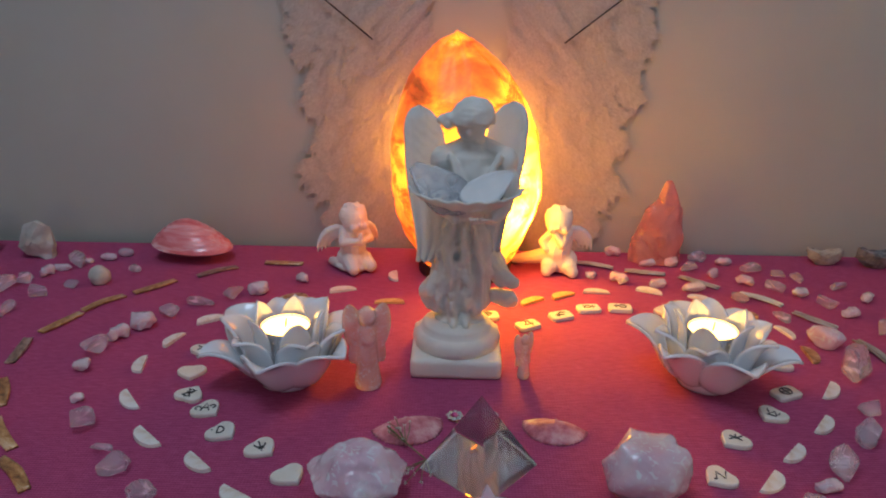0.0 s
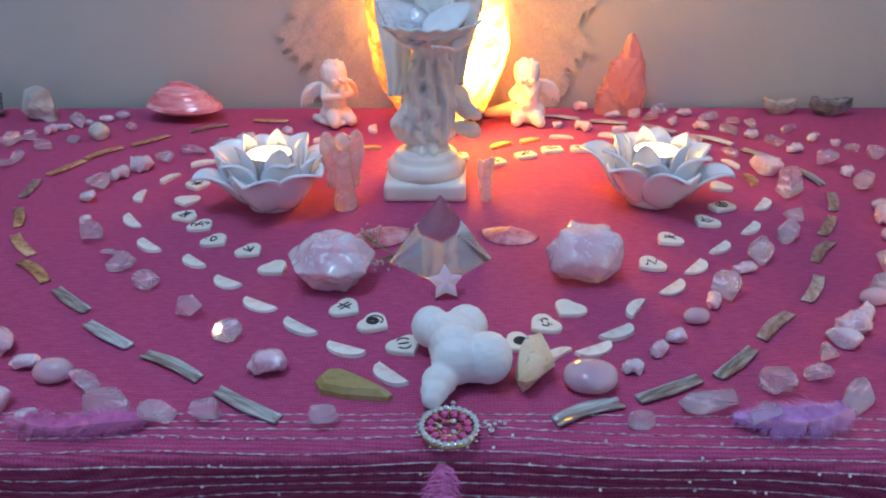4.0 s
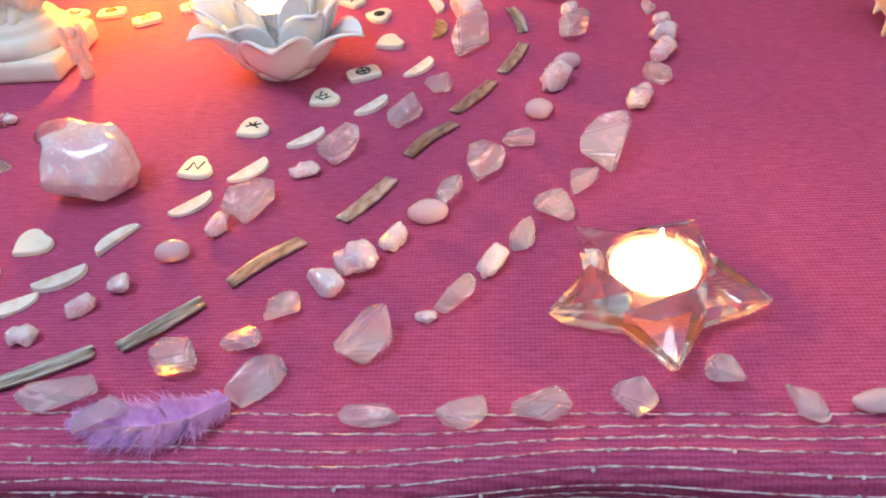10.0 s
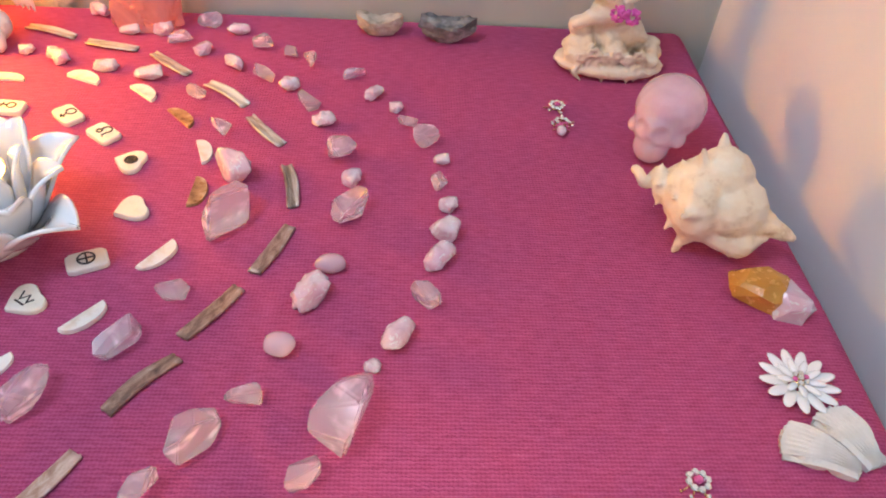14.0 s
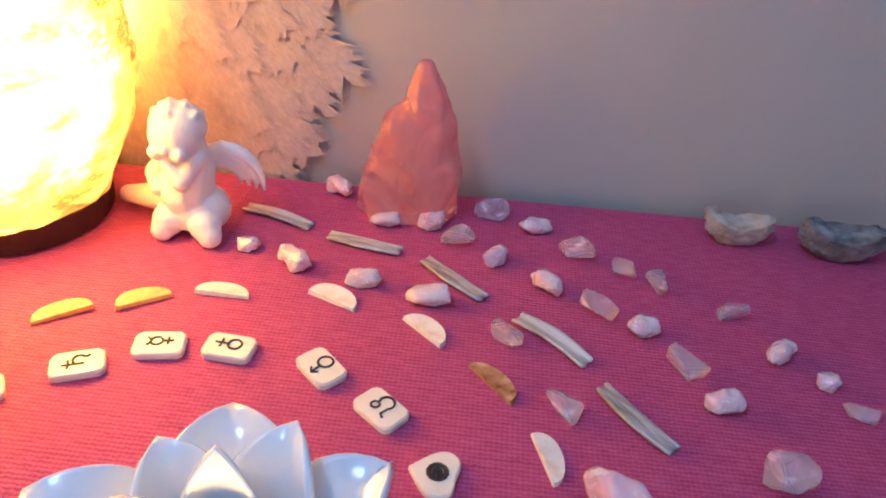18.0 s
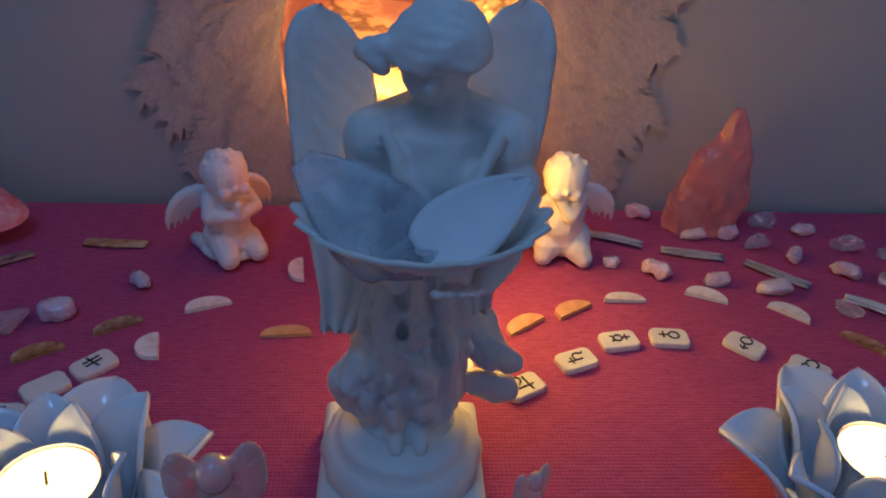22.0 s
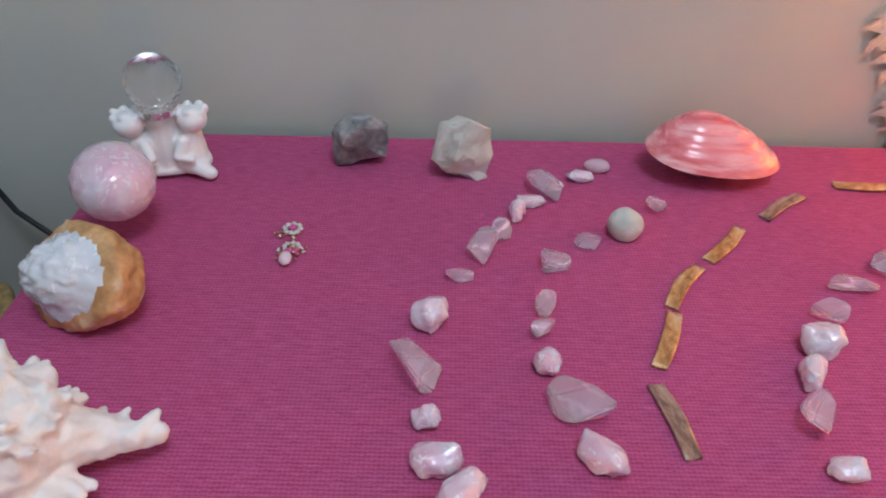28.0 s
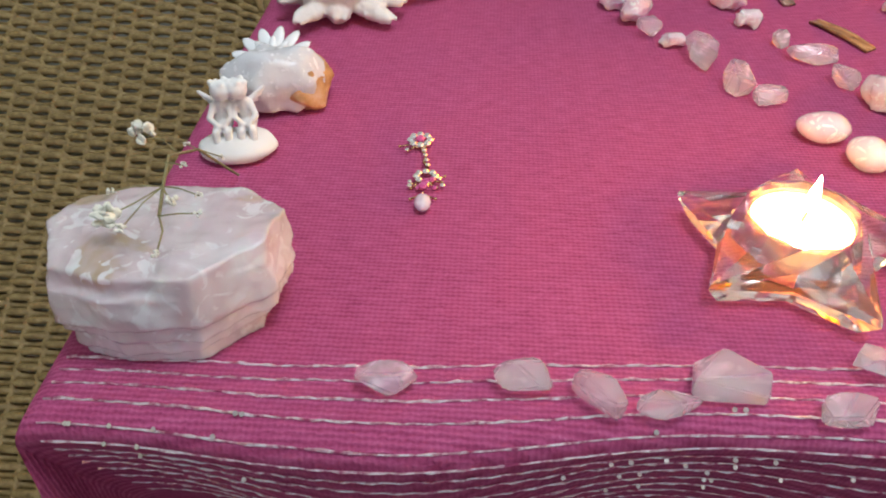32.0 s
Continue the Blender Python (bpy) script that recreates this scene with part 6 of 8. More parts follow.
crescent(-0.1990, 0.4590, 0.0298, 0.0099, 137)
bone_tag("heart", "knot", -0.1895, 0.5105, 160)
bone_tag("heart", "letter_a", -0.171, 0.491, 55, turn=-50)
bone_tag("heart", "letter_d", -0.152, 0.464, 55, turn=-50)
bone_tag("heart", "psi", -0.121, 0.447, 55, turn=-30)
bone_tag("heart", "", -0.097, 0.420, 45)
bone_tag("heart", "bars", -0.038, 0.366, 60, turn=-20)
bone_tag("heart", "eye", -0.018, 0.348, 62, turn=-60)
bone_tag("heart", "slash", 0.003, 0.323, 36, turn=70)
bone_tag("heart", "oval", 0.072, 0.327, -50)
bone_tag("heart", "wave", 0.089, 0.348, -55, turn=60)
bone_tag("heart", "", 0.107, 0.367, -38)
bone_tag("heart", "letter_n", 0.174, 0.430, -58, turn=55)
bone_tag("heart", "star", 0.197, 0.471, -55, turn=40)
bone_tag("heart", "zigzag", 0.235, 0.504, -50, turn=20)
bone_tag("tile", "earth", 0.257, 0.534, 25)
bone_tag("heart", "", 0.269, 0.579, -60)
bone_tag("heart", "oval", 0.256, 0.625, -100)
bone_tag("tile", "leo", 0.231, 0.654, -40)
bone_tag("tile", "mars", 0.202, 0.674, -45, turn=235)
bone_tag("tile", "moon", 0.003, 0.657, -18, turn=110)
bone_tag("tile", "theta", 0.034, 0.656, 8, turn=-80)
bone_tag("tile", "jupiter", 0.070, 0.639, 30)
bone_tag("tile", "saturn", 0.102, 0.660, 22, turn=90)
bone_tag("tile", "mercury", 0.130, 0.677, 10, turn=90)
bone_tag("tile", "venus", 0.160, 0.680, -4, turn=-90)
bone_tag("tile", "bars", -0.152, 0.654, 45)
bone_tag("tile", "", -0.170, 0.637, 40)
bone_tag("heart", "swirl", -0.183, 0.617, 0)
bone_tag("heart", "cross", -0.201, 0.578, 10)
bone_tag("heart", "", -0.199, 0.542, 10)

# ---- middle of the grid ----
def glass_pyramid():
    bm = bmesh.new()
    base = [bm.verts.new((0.0265 * sx, 0.0265 * sy, 0.0)) for sx, sy in ((-1, -1), (1, -1), (1, 1), (-1, 1))]
    lip = [bm.verts.new((0.0265 * sx, 0.0265 * sy, 0.0012)) for sx, sy in ((-1, -1), (1, -1), (1, 1), (-1, 1))]
    apex = bm.verts.new((0, 0, 0.053))
    bm.faces.new(base[::-1])
    for j in range(4):
        bm.faces.new((base[j], base[(j + 1) % 4], lip[(j + 1) % 4], lip[j]))
        bm.faces.new((lip[j], lip[(j + 1) % 4], apex))
    solo("glass_pyramid", bm, GLASS, "clear polished glass pyramid standing before the statue", "pyramid", at(0.022, 0.436, 0.0004, 50))


glass_pyramid()


def quartz_star():
    bm = bmesh.new()
    pts = [((0.0125 if j % 2 == 0 else 0.0068) * math.cos(math.radians(90 + 36 * j)), (0.0125 if j % 2 == 0 else 0.0068) * math.sin(math.radians(90 + 36 * j))) for j in range(10)]
    a = [bm.verts.new((x, 0.0025, y)) for x, y in pts]
    b = [bm.verts.new((x, -0.0025, y)) for x, y in pts]
    front, back = bm.verts.new((0, -0.0042, 0)), bm.verts.new((0, 0.0042, 0))
    for j in range(10):
        k = (j + 1) % 10
        bm.faces.new((a[j], a[k], b[k], b[j]))
        bm.faces.new((b[j], b[k], front))
        bm.faces.new((a[k], a[j], back))
    bmesh.ops.recalc_face_normals(bm, faces=bm.faces)
    solo("rose_quartz_star", bm, ROSE, "small rose quartz star leaning on the glass pyramid", "star", pose(0.0262, 0.3865, 0.0102, -32, 0, 8))


quartz_star()

def pointed_chunk():
    """A rough crystal that bulges at mid height and stands on a narrow foot."""
    rnd = random.Random(12)
    bm = bmesh.new()
    for n, rx, ry, z, dz, dx in ((7, 0.0330, 0.0260, 0.019, 0.004, 0.0), (5, 0.0150, 0.0120, 0.036, 0.0015, 0.001), (5, 0.0150, 0.0130, 0.0, 0.0, 0.002)):
        for k in range(n):
            a = 2 * math.pi * (k + rnd.uniform(-0.2, 0.2)) / n + 0.3
            bm.verts.new((dx + rx * math.cos(a), ry * math.sin(a) - 0.002, max(0, z + rnd.uniform(-dz, dz))))
    bmesh.ops.convex_hull(bm, input=list(bm.verts))
    bmesh.ops.delete(bm, geom=[v for v in bm.verts if not v.link_faces], context="VERTS")
    out = fused(bm, 0.0013, 1, None, 0.0022, 70)
    for v in out.verts:
        v.co += Vector(noise.noise_vector(v.co * 190)) * 0.0006
        v.co.z = max(0, v.co.z)
    return out


solo("rose_quartz_chunk", pointed_chunk(), ROSE, "large rough chunk of pale rose quartz", "stone", at(-0.0515, 0.4030, 0, 4), "large rose quartz chunks", smooth=True)
solo("rose_quartz_chunk", crag(917, 0.052, 0.048, 0.037, 3, 0.045), ROSE, "large rounded rough chunk of glittering rose quartz", "stone", at(0.1225, 0.4165, 0, 20), "large rose quartz chunks", smooth=True)


def scallop(r, h, ribs=22):
    """A low ribbed shell, hinge towards +y."""
    bm = bmesh.new()

    def f(u, v):
        a = math.radians(-78 + 156 * v)
        rib = 1 + 0.035 * math.cos(2 * math.pi * ribs * v) * u
        reach = r * 2 * u * (0.86 + 0.14 * math.cos(a * 1.2)) * rib
        return Vector((reach * math.sin(a), r - reach * math.cos(a), h * math.sin(math.pi * min(1, 0.08 + u * 0.92) ** 0.75) * (1 - 0.55 * abs(v - 0.5) * 2) + 0.0006))

    sheet(bm, f, 12, 66)
    thicken(bm, 0.0010)
    return bm


PINKSHELL = surface("mottled_pink_shell", ((0.3, (0.38, 0.06, 0.10)), (0.5, (0.62, 0.22, 0.26)), (0.72, (0.80, 0.52, 0.52))), 90, 0.35, 0.5, 300)
solo("scallop_shell", scallop(0.0150, 0.007), PINKSHELL, "pink mottled ribbed scallop shell lying flat", "shell", at(-0.024, 0.472, 0.0003, 20), "pink scallop shells", smooth=True)
solo("scallop_shell", scallop(0.0135, 0.007), PINKSHELL, "dark pink mottled ribbed scallop shell lying flat", "shell", at(0.074, 0.475, 0.0003, -15), "pink scallop shells", smooth=True)


def crystal_angel(h, w):
    """A small carved angel: bell skirt, round head, two upright wings."""
    b = bmesh.new()
    chain(b, [(0, 0, 0.003), (0, 0, h * 0.25), (0, 0, h * 0.5), (0, 0, h * 0.68)], [w * 0.30, w * 0.24, w * 0.20, w * 0.20], 14)
    ball(b, (0, -w * 0.02, h * 0.86), (w * 0.19, w * 0.19, h * 0.12))
    for sx in (-1, 1):
        ball(b, (sx * w * 0.29, w * 0.10, h * 0.70), (w * 0.22, w * 0.12, h * 0.29), (0, sx * 7, 0))
        ball(b, (sx * w * 0.26, w * 0.10, h * 0.44), (w * 0.13, w * 0.08, h * 0.20), (0, sx * -10, 0))
    ball(b, (0, -w * 0.16, h * 0.60), (w * 0.14, w * 0.10, h * 0.06))
    out = fused(b, w * 0.035, 2)
    for v in out.verts:
        v.co.z = max(0.0, v.co.z)
    return out


PEACH = milky("carved_rose_quartz", (0.90, 0.62, 0.55), (0.96, 0.84, 0.80), 0.45, 0.1, 60, 0.1)
solo("carved_angel", crystal_angel(0.068, 0.036), PEACH, "pale carved quartz angel standing beside the lotus", "figurine", at(-0.0605, 0.5335, 0.0002, 12), "carved quartz angels", smooth=True)
solo("carved_angel", crystal_angel(0.039, 0.017), PEACH, "small pale pink carved quartz angel beside the statue", "figurine", at(0.0590, 0.5505, 0.0002, 28), "carved quartz angels", smooth=True)


def goddess():
    b = bmesh.new()
    # full breasts and belly, round hips, short tapering legs
    for c, r in (((-0.0145, 0.0205, 0.0165), (0.0125, 0.0135, 0.0125)), ((0.0075, 0.0215, 0.0165), (0.0140, 0.0140, 0.0130)), ((-0.003, 0.0240, 0.0140), (0.0140, 0.0090, 0.0095)),
                 ((-0.001, 0.0100, 0.0170), (0.0170, 0.0135, 0.0145)), ((0.0010, -0.0060, 0.0180), (0.0160, 0.0140, 0.0160)), ((0.0010, -0.0165, 0.0165), (0.0145, 0.0115, 0.0140)),
                 ((0.0205, -0.0120, 0.0165), (0.0145, 0.0150, 0.0150)), ((0.0110, -0.0050, 0.0120), (0.0220, 0.0190, 0.0120)), ((-0.0080, -0.0270, 0.0110), (0.0105, 0.0090, 0.0095)),
                 ((-0.0105, -0.0335, 0.0090), (0.0086, 0.0074, 0.0075)), ((-0.0120, -0.0380, 0.0072), (0.0062, 0.0055, 0.0060))):
        ball(b, c, r)
    out = fused(b, 0.0010, 5, None, 0.00025, 300)
    for v in out.verts:
        v.co.z = max(0, v.co.z)
    return out


solo("goddess_figurine", goddess(), BISQUE, "white matt rounded goddess figurine lying on the cloth", "figurine", at(0.0325, 0.3025) @ Matrix.Diagonal((0.94, 0.95, 1, 1)), smooth=True)


def wedge(points, h, top=0.8):
    """A flat chipped stone from an outline."""
    bm = bmesh.new()
    cx, cy = sum(p[0] for p in points) / len(points), sum(p[1] for p in points) / len(points)
    for (x, y) in points:
        bm.verts.new((x, y, 0))
        bm.verts.new((x, y, h * 0.5))
        bm.verts.new((cx + (x - cx) * top, cy + (y - cy) * top, h))
    bmesh.ops.convex_hull(bm, input=list(bm.verts))
    return bm


solo("yellow_stone", wedge([(-0.022, 0.004), (-0.018, 0.012), (-0.010, 0.013), (0.002, 0.006), (0.022, -0.008), (0.019, -0.0105), (-0.006, -0.008), (-0.018, -0.004)], 0.007), JASPER, "smooth olive-yellow pointed stone", "stone", at(-0.0225, 0.2825))
solo("honey_stone", rock(77, 0.047, 0.021, 0.021, 22, 0.0008, 2), CITRINE, "rough honey-white calcite piece", "stone", at(0.0785, 0.2955, 0, 76))
solo("palm_stone", pebble(0.031, 0.0255, 0.0150, 4), SMOOTH, "polished pink rose quartz palm stone", "stone", at(0.1085, 0.2885), smooth=True)
solo("tumbled_stone", pebble(0.021, 0.020, 0.018, 9), PALESTONE, "round pale tumbled stone", "stone", at(-0.347, 0.712), smooth=True)


# ---- jewellery ----
GEM = bmesh.new()
lathe(GEM, [(0.0002, 0.0), (0.00075, 0.0004), (0.0010, 0.0009), (0.00065, 0.0013)], 8)
GEM_CLEAR = finish(GEM, "rhinestone", RHINE)
GEM = bmesh.new()
lathe(GEM, [(0.0002, 0.0), (0.00075, 0.0004), (0.0010, 0.0009), (0.00065, 0.0013)], 8)
GEM_PINK = finish(GEM, "pink_stone", PINKGEM)


def set_gem(parent, x, y, z, s, pink=False):
    return part("pink_stone" if pink else "rhinestone", GEM_PINK if pink else GEM_CLEAR, None, parent, m=Matrix.Translation((x, y, z)) @ Matrix.Scale(s, 4))


def ring_mesh(r, t, n=36):
    bm = bmesh.new()
    pts = [(r * math.cos(2 * math.pi * k / n), r * math.sin(2 * math.pi * k / n), 0) for k in range(n + 1)]
    tube(bm, pts, t, 6)
    return bm


def brooch():
    b = thing("rhinestone_pendant", "round gilt pendant set with clear and pink rhinestones", "pendant", at(0.0305, 0.2485, 0.0022))
    part("setting", ring_mesh(0.0142, 0.0013), GOLD, b, smooth=True)
    part("inner_ring", ring_mesh(0.0055, 0.0007), GOLD, b, smooth=True)
    bm = bmesh.new()
    for k in range(12):
        a = 2 * math.pi * k / 12
        tube(bm, [(0.005 * math.cos(a), 0.005 * math.sin(a), 0), (0.014 * math.cos(a), 0.014 * math.sin(a), 0)], 0.0005, 5)
    part("spokes", bm, GOLD, b)
    for k in range(26):
        a = 2 * math.pi * k / 26
        set_gem(b, 0.0142 * math.cos(a), 0.0142 * math.sin(a), 0.0006, 1.9)
    for k in range(12):
        a = 2 * math.pi * (k + 0.5) / 12
        set_gem(b, 0.0098 * math.cos(a), 0.0098 * math.sin(a), 0.0002, 2.1, True)
    for k in range(6):
        a = 2 * math.pi * k / 6
        set_gem(b, 0.0048 * math.cos(a), 0.0048 * math.sin(a), 0.0004, 1.5, k % 2 == 0)
    for k in range(16):
        a = 2 * math.pi * (k + 0.5) / 16
        set_gem(b, 0.0166 * math.cos(a), 0.0166 * math.sin(a), -0.0006, 0.9, k % 3 == 0)
    set_gem(b, 0.002, 0.0185, 0.0008, 1.5)
    for x, y, s in ((0.0185, 0.004, 1.4), (0.0205, 0.0015, 1.5), (0.0235, 0.003, 1.3), (0.0215, -0.0022, 1.7), (0.0262, 0.0050, 1.2), (0.0285, 0.0035, 1.1)):
        set_gem(b, x, y, 0.0, s)


brooch()


def earring(x, y, deg, length, small=False):
    e = thing("drop_earring", "gilt drop earring with pink stones and a pink glass drop", "earring", at(x, y, 0.0014, deg), "drop earrings")
    k = length / 0.056
    bm = bmesh.new()
    tube(bm, [(0.001, -0.006, 0), (0.003, -0.012, 0.0006), (0.002, -0.018, 0.001), (0.004, -0.022, 0.0004)], 0.0007, 5)
    part("link", bm, GOLD, e, smooth=True)
    part("flower_setting", ring_mesh(0.0045, 0.0007, 20), GOLD, e, smooth=True)
    part("crown_setting", ring_mesh(0.0040, 0.0007, 20), GOLD, e, smooth=True, m=at(0.003, -0.027 * k, 0))
    for j in range(8):
        a = 2 * math.pi * j / 8
        set_gem(e, 0.0045 * math.cos(a), 0.0045 * math.sin(a), 0.0, 1.9)
        set_gem(e, 0.003 + 0.0042 * math.cos(a), -0.027 * k + 0.0036 * math.sin(a), 0.0, 1.6, j > 5)
    set_gem(e, 0, 0, 0.0003, 2.4, True)
    for j in range(5):
        set_gem(e, -0.004 + 0.0036 * j, -0.033 * k - 0.0016 * (1 if j in (1, 3) else 0), 0.0, 1.2, j % 2 == 1)
    for j in range(4):
        set_gem(e, 0.002 + 0.0006 * j, -0.008 * k - 0.004 * j, 0.0006, 1.1)
    for sx, yy in ((-0.006, -0.007), (0.009, -0.028 * k), (-0.004, -0.030 * k)):
        set_gem(e, sx, yy, 0, 1.0)
    bm = bmesh.new()
    ball(bm, (0.002, -0.046 * k, 0.0022), (0.0036, 0.0050, 0.0032))
    part("drop", bm, ROSE, e, "pink glass drop", smooth=True)
    # thin gilt prongs with beads at their ends
    for j, (px, py, a) in enumerate(((-0.003, -0.004, 235), (-0.0055, -0.002, 205), (0.0005, -0.029 * k, 215), (0.0060, -0.029 * k, -20), (0.0070, -0.027 * k, 8), (-0.001, -0.031 * k, 240), (0.0050, -0.031 * k, -50), (0.0, -0.039 * k, 220), (0.004, -0.039 * k, -40), (0.002, -0.0365 * k, 270))):
        bm = bmesh.new()
        ex, ey = px + 0.0045 * math.cos(radians(a)), py + 0.0045 * math.sin(radians(a))
        tube(bm, [(px, py, 0), (ex, ey, 0.0004)], 0.0004, 5)
        ball(bm, (ex, ey, 0.0005), 0.0007, u=8, v=6)
        part("prong", bm, GOLD, e, smooth=True)
    set_gem(e, 0.002, -0.0345 * k, 0.0002, 2.2, True)


earring(0.565, 0.404, 6, 0.056)
earring(0.543, 0.711, -6, 0.042)
earring(-0.5405, 0.707, -2, 0.036)
earring(-0.5615, 0.381, 4, 0.060)
earring(0.006, 0.4905, 86, 0.032)

# ---- feathers ----
def plume(points, width, barbs, seed, material, name, label, m=None):
    """A downy feather: a quill and hundreds of fine barbs, thinner to the tip."""
    rnd = random.Random(seed)
    t = thing(name, label, "feather", m or Matrix(), "craft feathers")
    pts = [Vector(p) for p in points]
    bm = bmesh.new()
    tube(bm, pts, [0.0005 * (1 - 0.6 * k / (len(pts) - 1)) for k in range(len(pts))], 5)
    part("quill", bm, material, t, smooth=True)
    bm = bmesh.new()
    n = len(pts) - 1
    for k in range(barbs):
        u = rnd.random() * n
        i = min(int(u), n - 1)
        p = pts[i].lerp(pts[i + 1], u - i)
        d = (pts[i + 1] - pts[i]).normalized()
        side = d.cross(Vector((rnd.uniform(-0.7, 0.7), rnd.uniform(-0.7, 0.7), 1))).normalized() * rnd.choice((-1, 1))
        w = width * math.sin(math.pi * (0.12 + 0.85 * u / n)) ** 0.6 * rnd.uniform(0.55, 1.1)
        q = p + side * w * 0.55 + d * w * 0.25 + Vector((0, 0, rnd.uniform(0.0, 0.25) * w))
        e = p + side * w + d * w * rnd.uniform(0.4, 0.9) + Vector((rnd.uniform(-1, 1), rnd.uniform(-1, 1), rnd.uniform(-0.15, 0.3))) * w * 0.25
        across = d * 0.00022
        a = [bm.verts.new(p - across), bm.verts.new(p + across), bm.verts.new(q + across), bm.verts.new(q - across), bm.verts.new(e)]
        bm.faces.new((a[0], a[1], a[2], a[3]))
        bm.faces.new((a[3], a[2], a[4]))
    part("vane", bm, material, t)


plume([(0.240, 0.266, 0.004), (0.228, 0.257, 0.005), (0.213, 0.252, 0.006), (0.196, 0.252, 0.006), (0.178, 0.257, 0.004)], 0.012, 2600, 1, PLUME, "lilac_feather", "fluffy lilac craft feather lying on the silver stripes")
plume([(-0.125, 0.252, 0.003), (-0.140, 0.249, 0.004), (-0.156, 0.245, 0.005), (-0.172, 0.243, 0.004)], 0.010, 1400, 2, PLUMEPINK, "magenta_feather", "dark magenta craft feather lying on the silver stripes")
plume([(0.029, 0.229, -0.004), (0.0275, 0.2150, -0.012), (0.0265, 0.2135, -0.030), (0.0250, 0.2120, -0.048), (0.0245, 0.2115, -0.062)], 0.015, 620, 3, PLUMEPINK, "hanging_feather", "pink craft feather hanging from the pendant over the cloth's edge")
plume([(-0.200, 0.254, 0.003), (-0.185, 0.247, 0.004), (-0.170, 0.243, 0.004)], 0.009, 900, 4, PLUMEPINK, "magenta_feather", "dark magenta craft feather lying on the silver stripes")
solo("clear_quartz_chip", rock(313, 0.022, 0.015, 0.009, 16), CLEAR, "clear quartz chip lying on a lilac feather", "stone", at(0.192, 0.256, 0.004, 15))


# ---- dried blossoms ----
def sprig(stem, twigs, seed, label, blossom=0.0042):
    """Dried gypsophila: a bent stem, thin twigs, tiny many-petalled heads."""
    rnd = random.Random(seed)
    t = thing("dried_flower_sprig", label, "dried flowers", Matrix(), "dried flower sprigs")
    bm = bmesh.new()
    tube(bm, stem, 0.0006, 5)
    part("stem", bm, STEM, t, smooth=True)
    for base, tip, size in twigs:
        bm = bmesh.new()
        mid = (Vector(base) + Vector(tip)) / 2 + Vector((rnd.uniform(-1, 1), rnd.uniform(-1, 1), rnd.uniform(0, 1))) * 0.0015
        tube(bm, [base, mid, tip], 0.00032, 4)
        twig = part("twig", bm, STEM, t)
        bm = bmesh.new()
        for k in range(16 if size > 0.003 else 7):
            d = Vector((rnd.uniform(-1, 1), rnd.uniform(-1, 1), rnd.uniform(-0.3, 1))).normalized()
            ball(bm, Vector(tip) + d * size * 0.6, (size * 0.34, size * 0.34, size * 0.16), (rnd.uniform(0, 90), rnd.uniform(0, 90), rnd.uniform(0, 180)), 7, 5)
        part("blossom", bm, PETALS, twig, "tiny cream-white dried blossom")


def twigs_round(cx, cy, cz, hub, n, spread, seed, small=0.0016, big=0.0046, bigs=2):
    rnd = random.Random(seed)
    out = []
    for k in range(n):
        tip = (cx + rnd.uniform(-1, 1) * spread, cy + rnd.uniform(-1, 1) * spread * 0.7, max(cz, 0.003) + rnd.uniform(0, 0.010))
        out.append((hub, tip, big if k < bigs else small))
    return out


sprig([(0.609, 0.362, 0.002), (0.615, 0.338, 0.004), (0.623, 0.305, 0.006), (0.628, 0.290, 0.006)],
      twigs_round(0.634, 0.289, 0.004, (0.624, 0.303, 0.006), 9, 0.011, 5, bigs=5) + twigs_round(0.655, 0.318, 0.004, (0.622, 0.306, 0.006), 10, 0.014, 6, bigs=5),
      1, "dried white gypsophila sprig lying on the cloth")
sprig([(-0.639, 0.348, 0.003), (-0.640, 0.318, 0.036), (-0.640, 0.294, 0.049), (-0.636, 0.277, 0.0485), (-0.632, 0.262, 0.048)],
      [((-0.640, 0.300, 0.047), (-0.649, 0.297, 0.056), 0.0055), ((-0.636, 0.277, 0.0485), (-0.647, 0.258, 0.050), 0.0055), ((-0.636, 0.277, 0.0485), (-0.641, 0.253, 0.049), 0.003),
       ((-0.636, 0.277, 0.0485), (-0.629, 0.267, 0.050), 0.003), ((-0.632, 0.262, 0.048), (-0.627, 0.245, 0.047), 0.0022), ((-0.632, 0.262, 0.048), (-0.620, 0.264, 0.048), 0.0018),
       ((-0.636, 0.277, 0.0485), (-0.622, 0.272, 0.049), 0.0018), ((-0.640, 0.290, 0.049), (-0.632, 0.287, 0.050), 0.0018), ((-0.640, 0.318, 0.036), (-0.650, 0.330, 0.030), 0.0020),
       ((-0.640, 0.318, 0.036), (-0.633, 0.322, 0.030), 0.0018), ((-0.636, 0.277, 0.0485), (-0.650, 0.270, 0.051), 0.0018)],
      2, "dried white gypsophila sprig lying on the quartz slab")
sprig([(-0.040, 0.470, 0.006), (-0.026, 0.452, 0.006), (-0.012, 0.436, 0.005)],
      twigs_round(-0.026, 0.462, 0.007, (-0.026, 0.452, 0.006), 8, 0.014, 7, 0.0016, 0.003, 1) + twigs_round(-0.018, 0.418, 0.002, (-0.012, 0.436, 0.005), 9, 0.010, 8, 0.0016, 0.003, 1),
      3, "dried gypsophila sprig lying beside the pyramid")


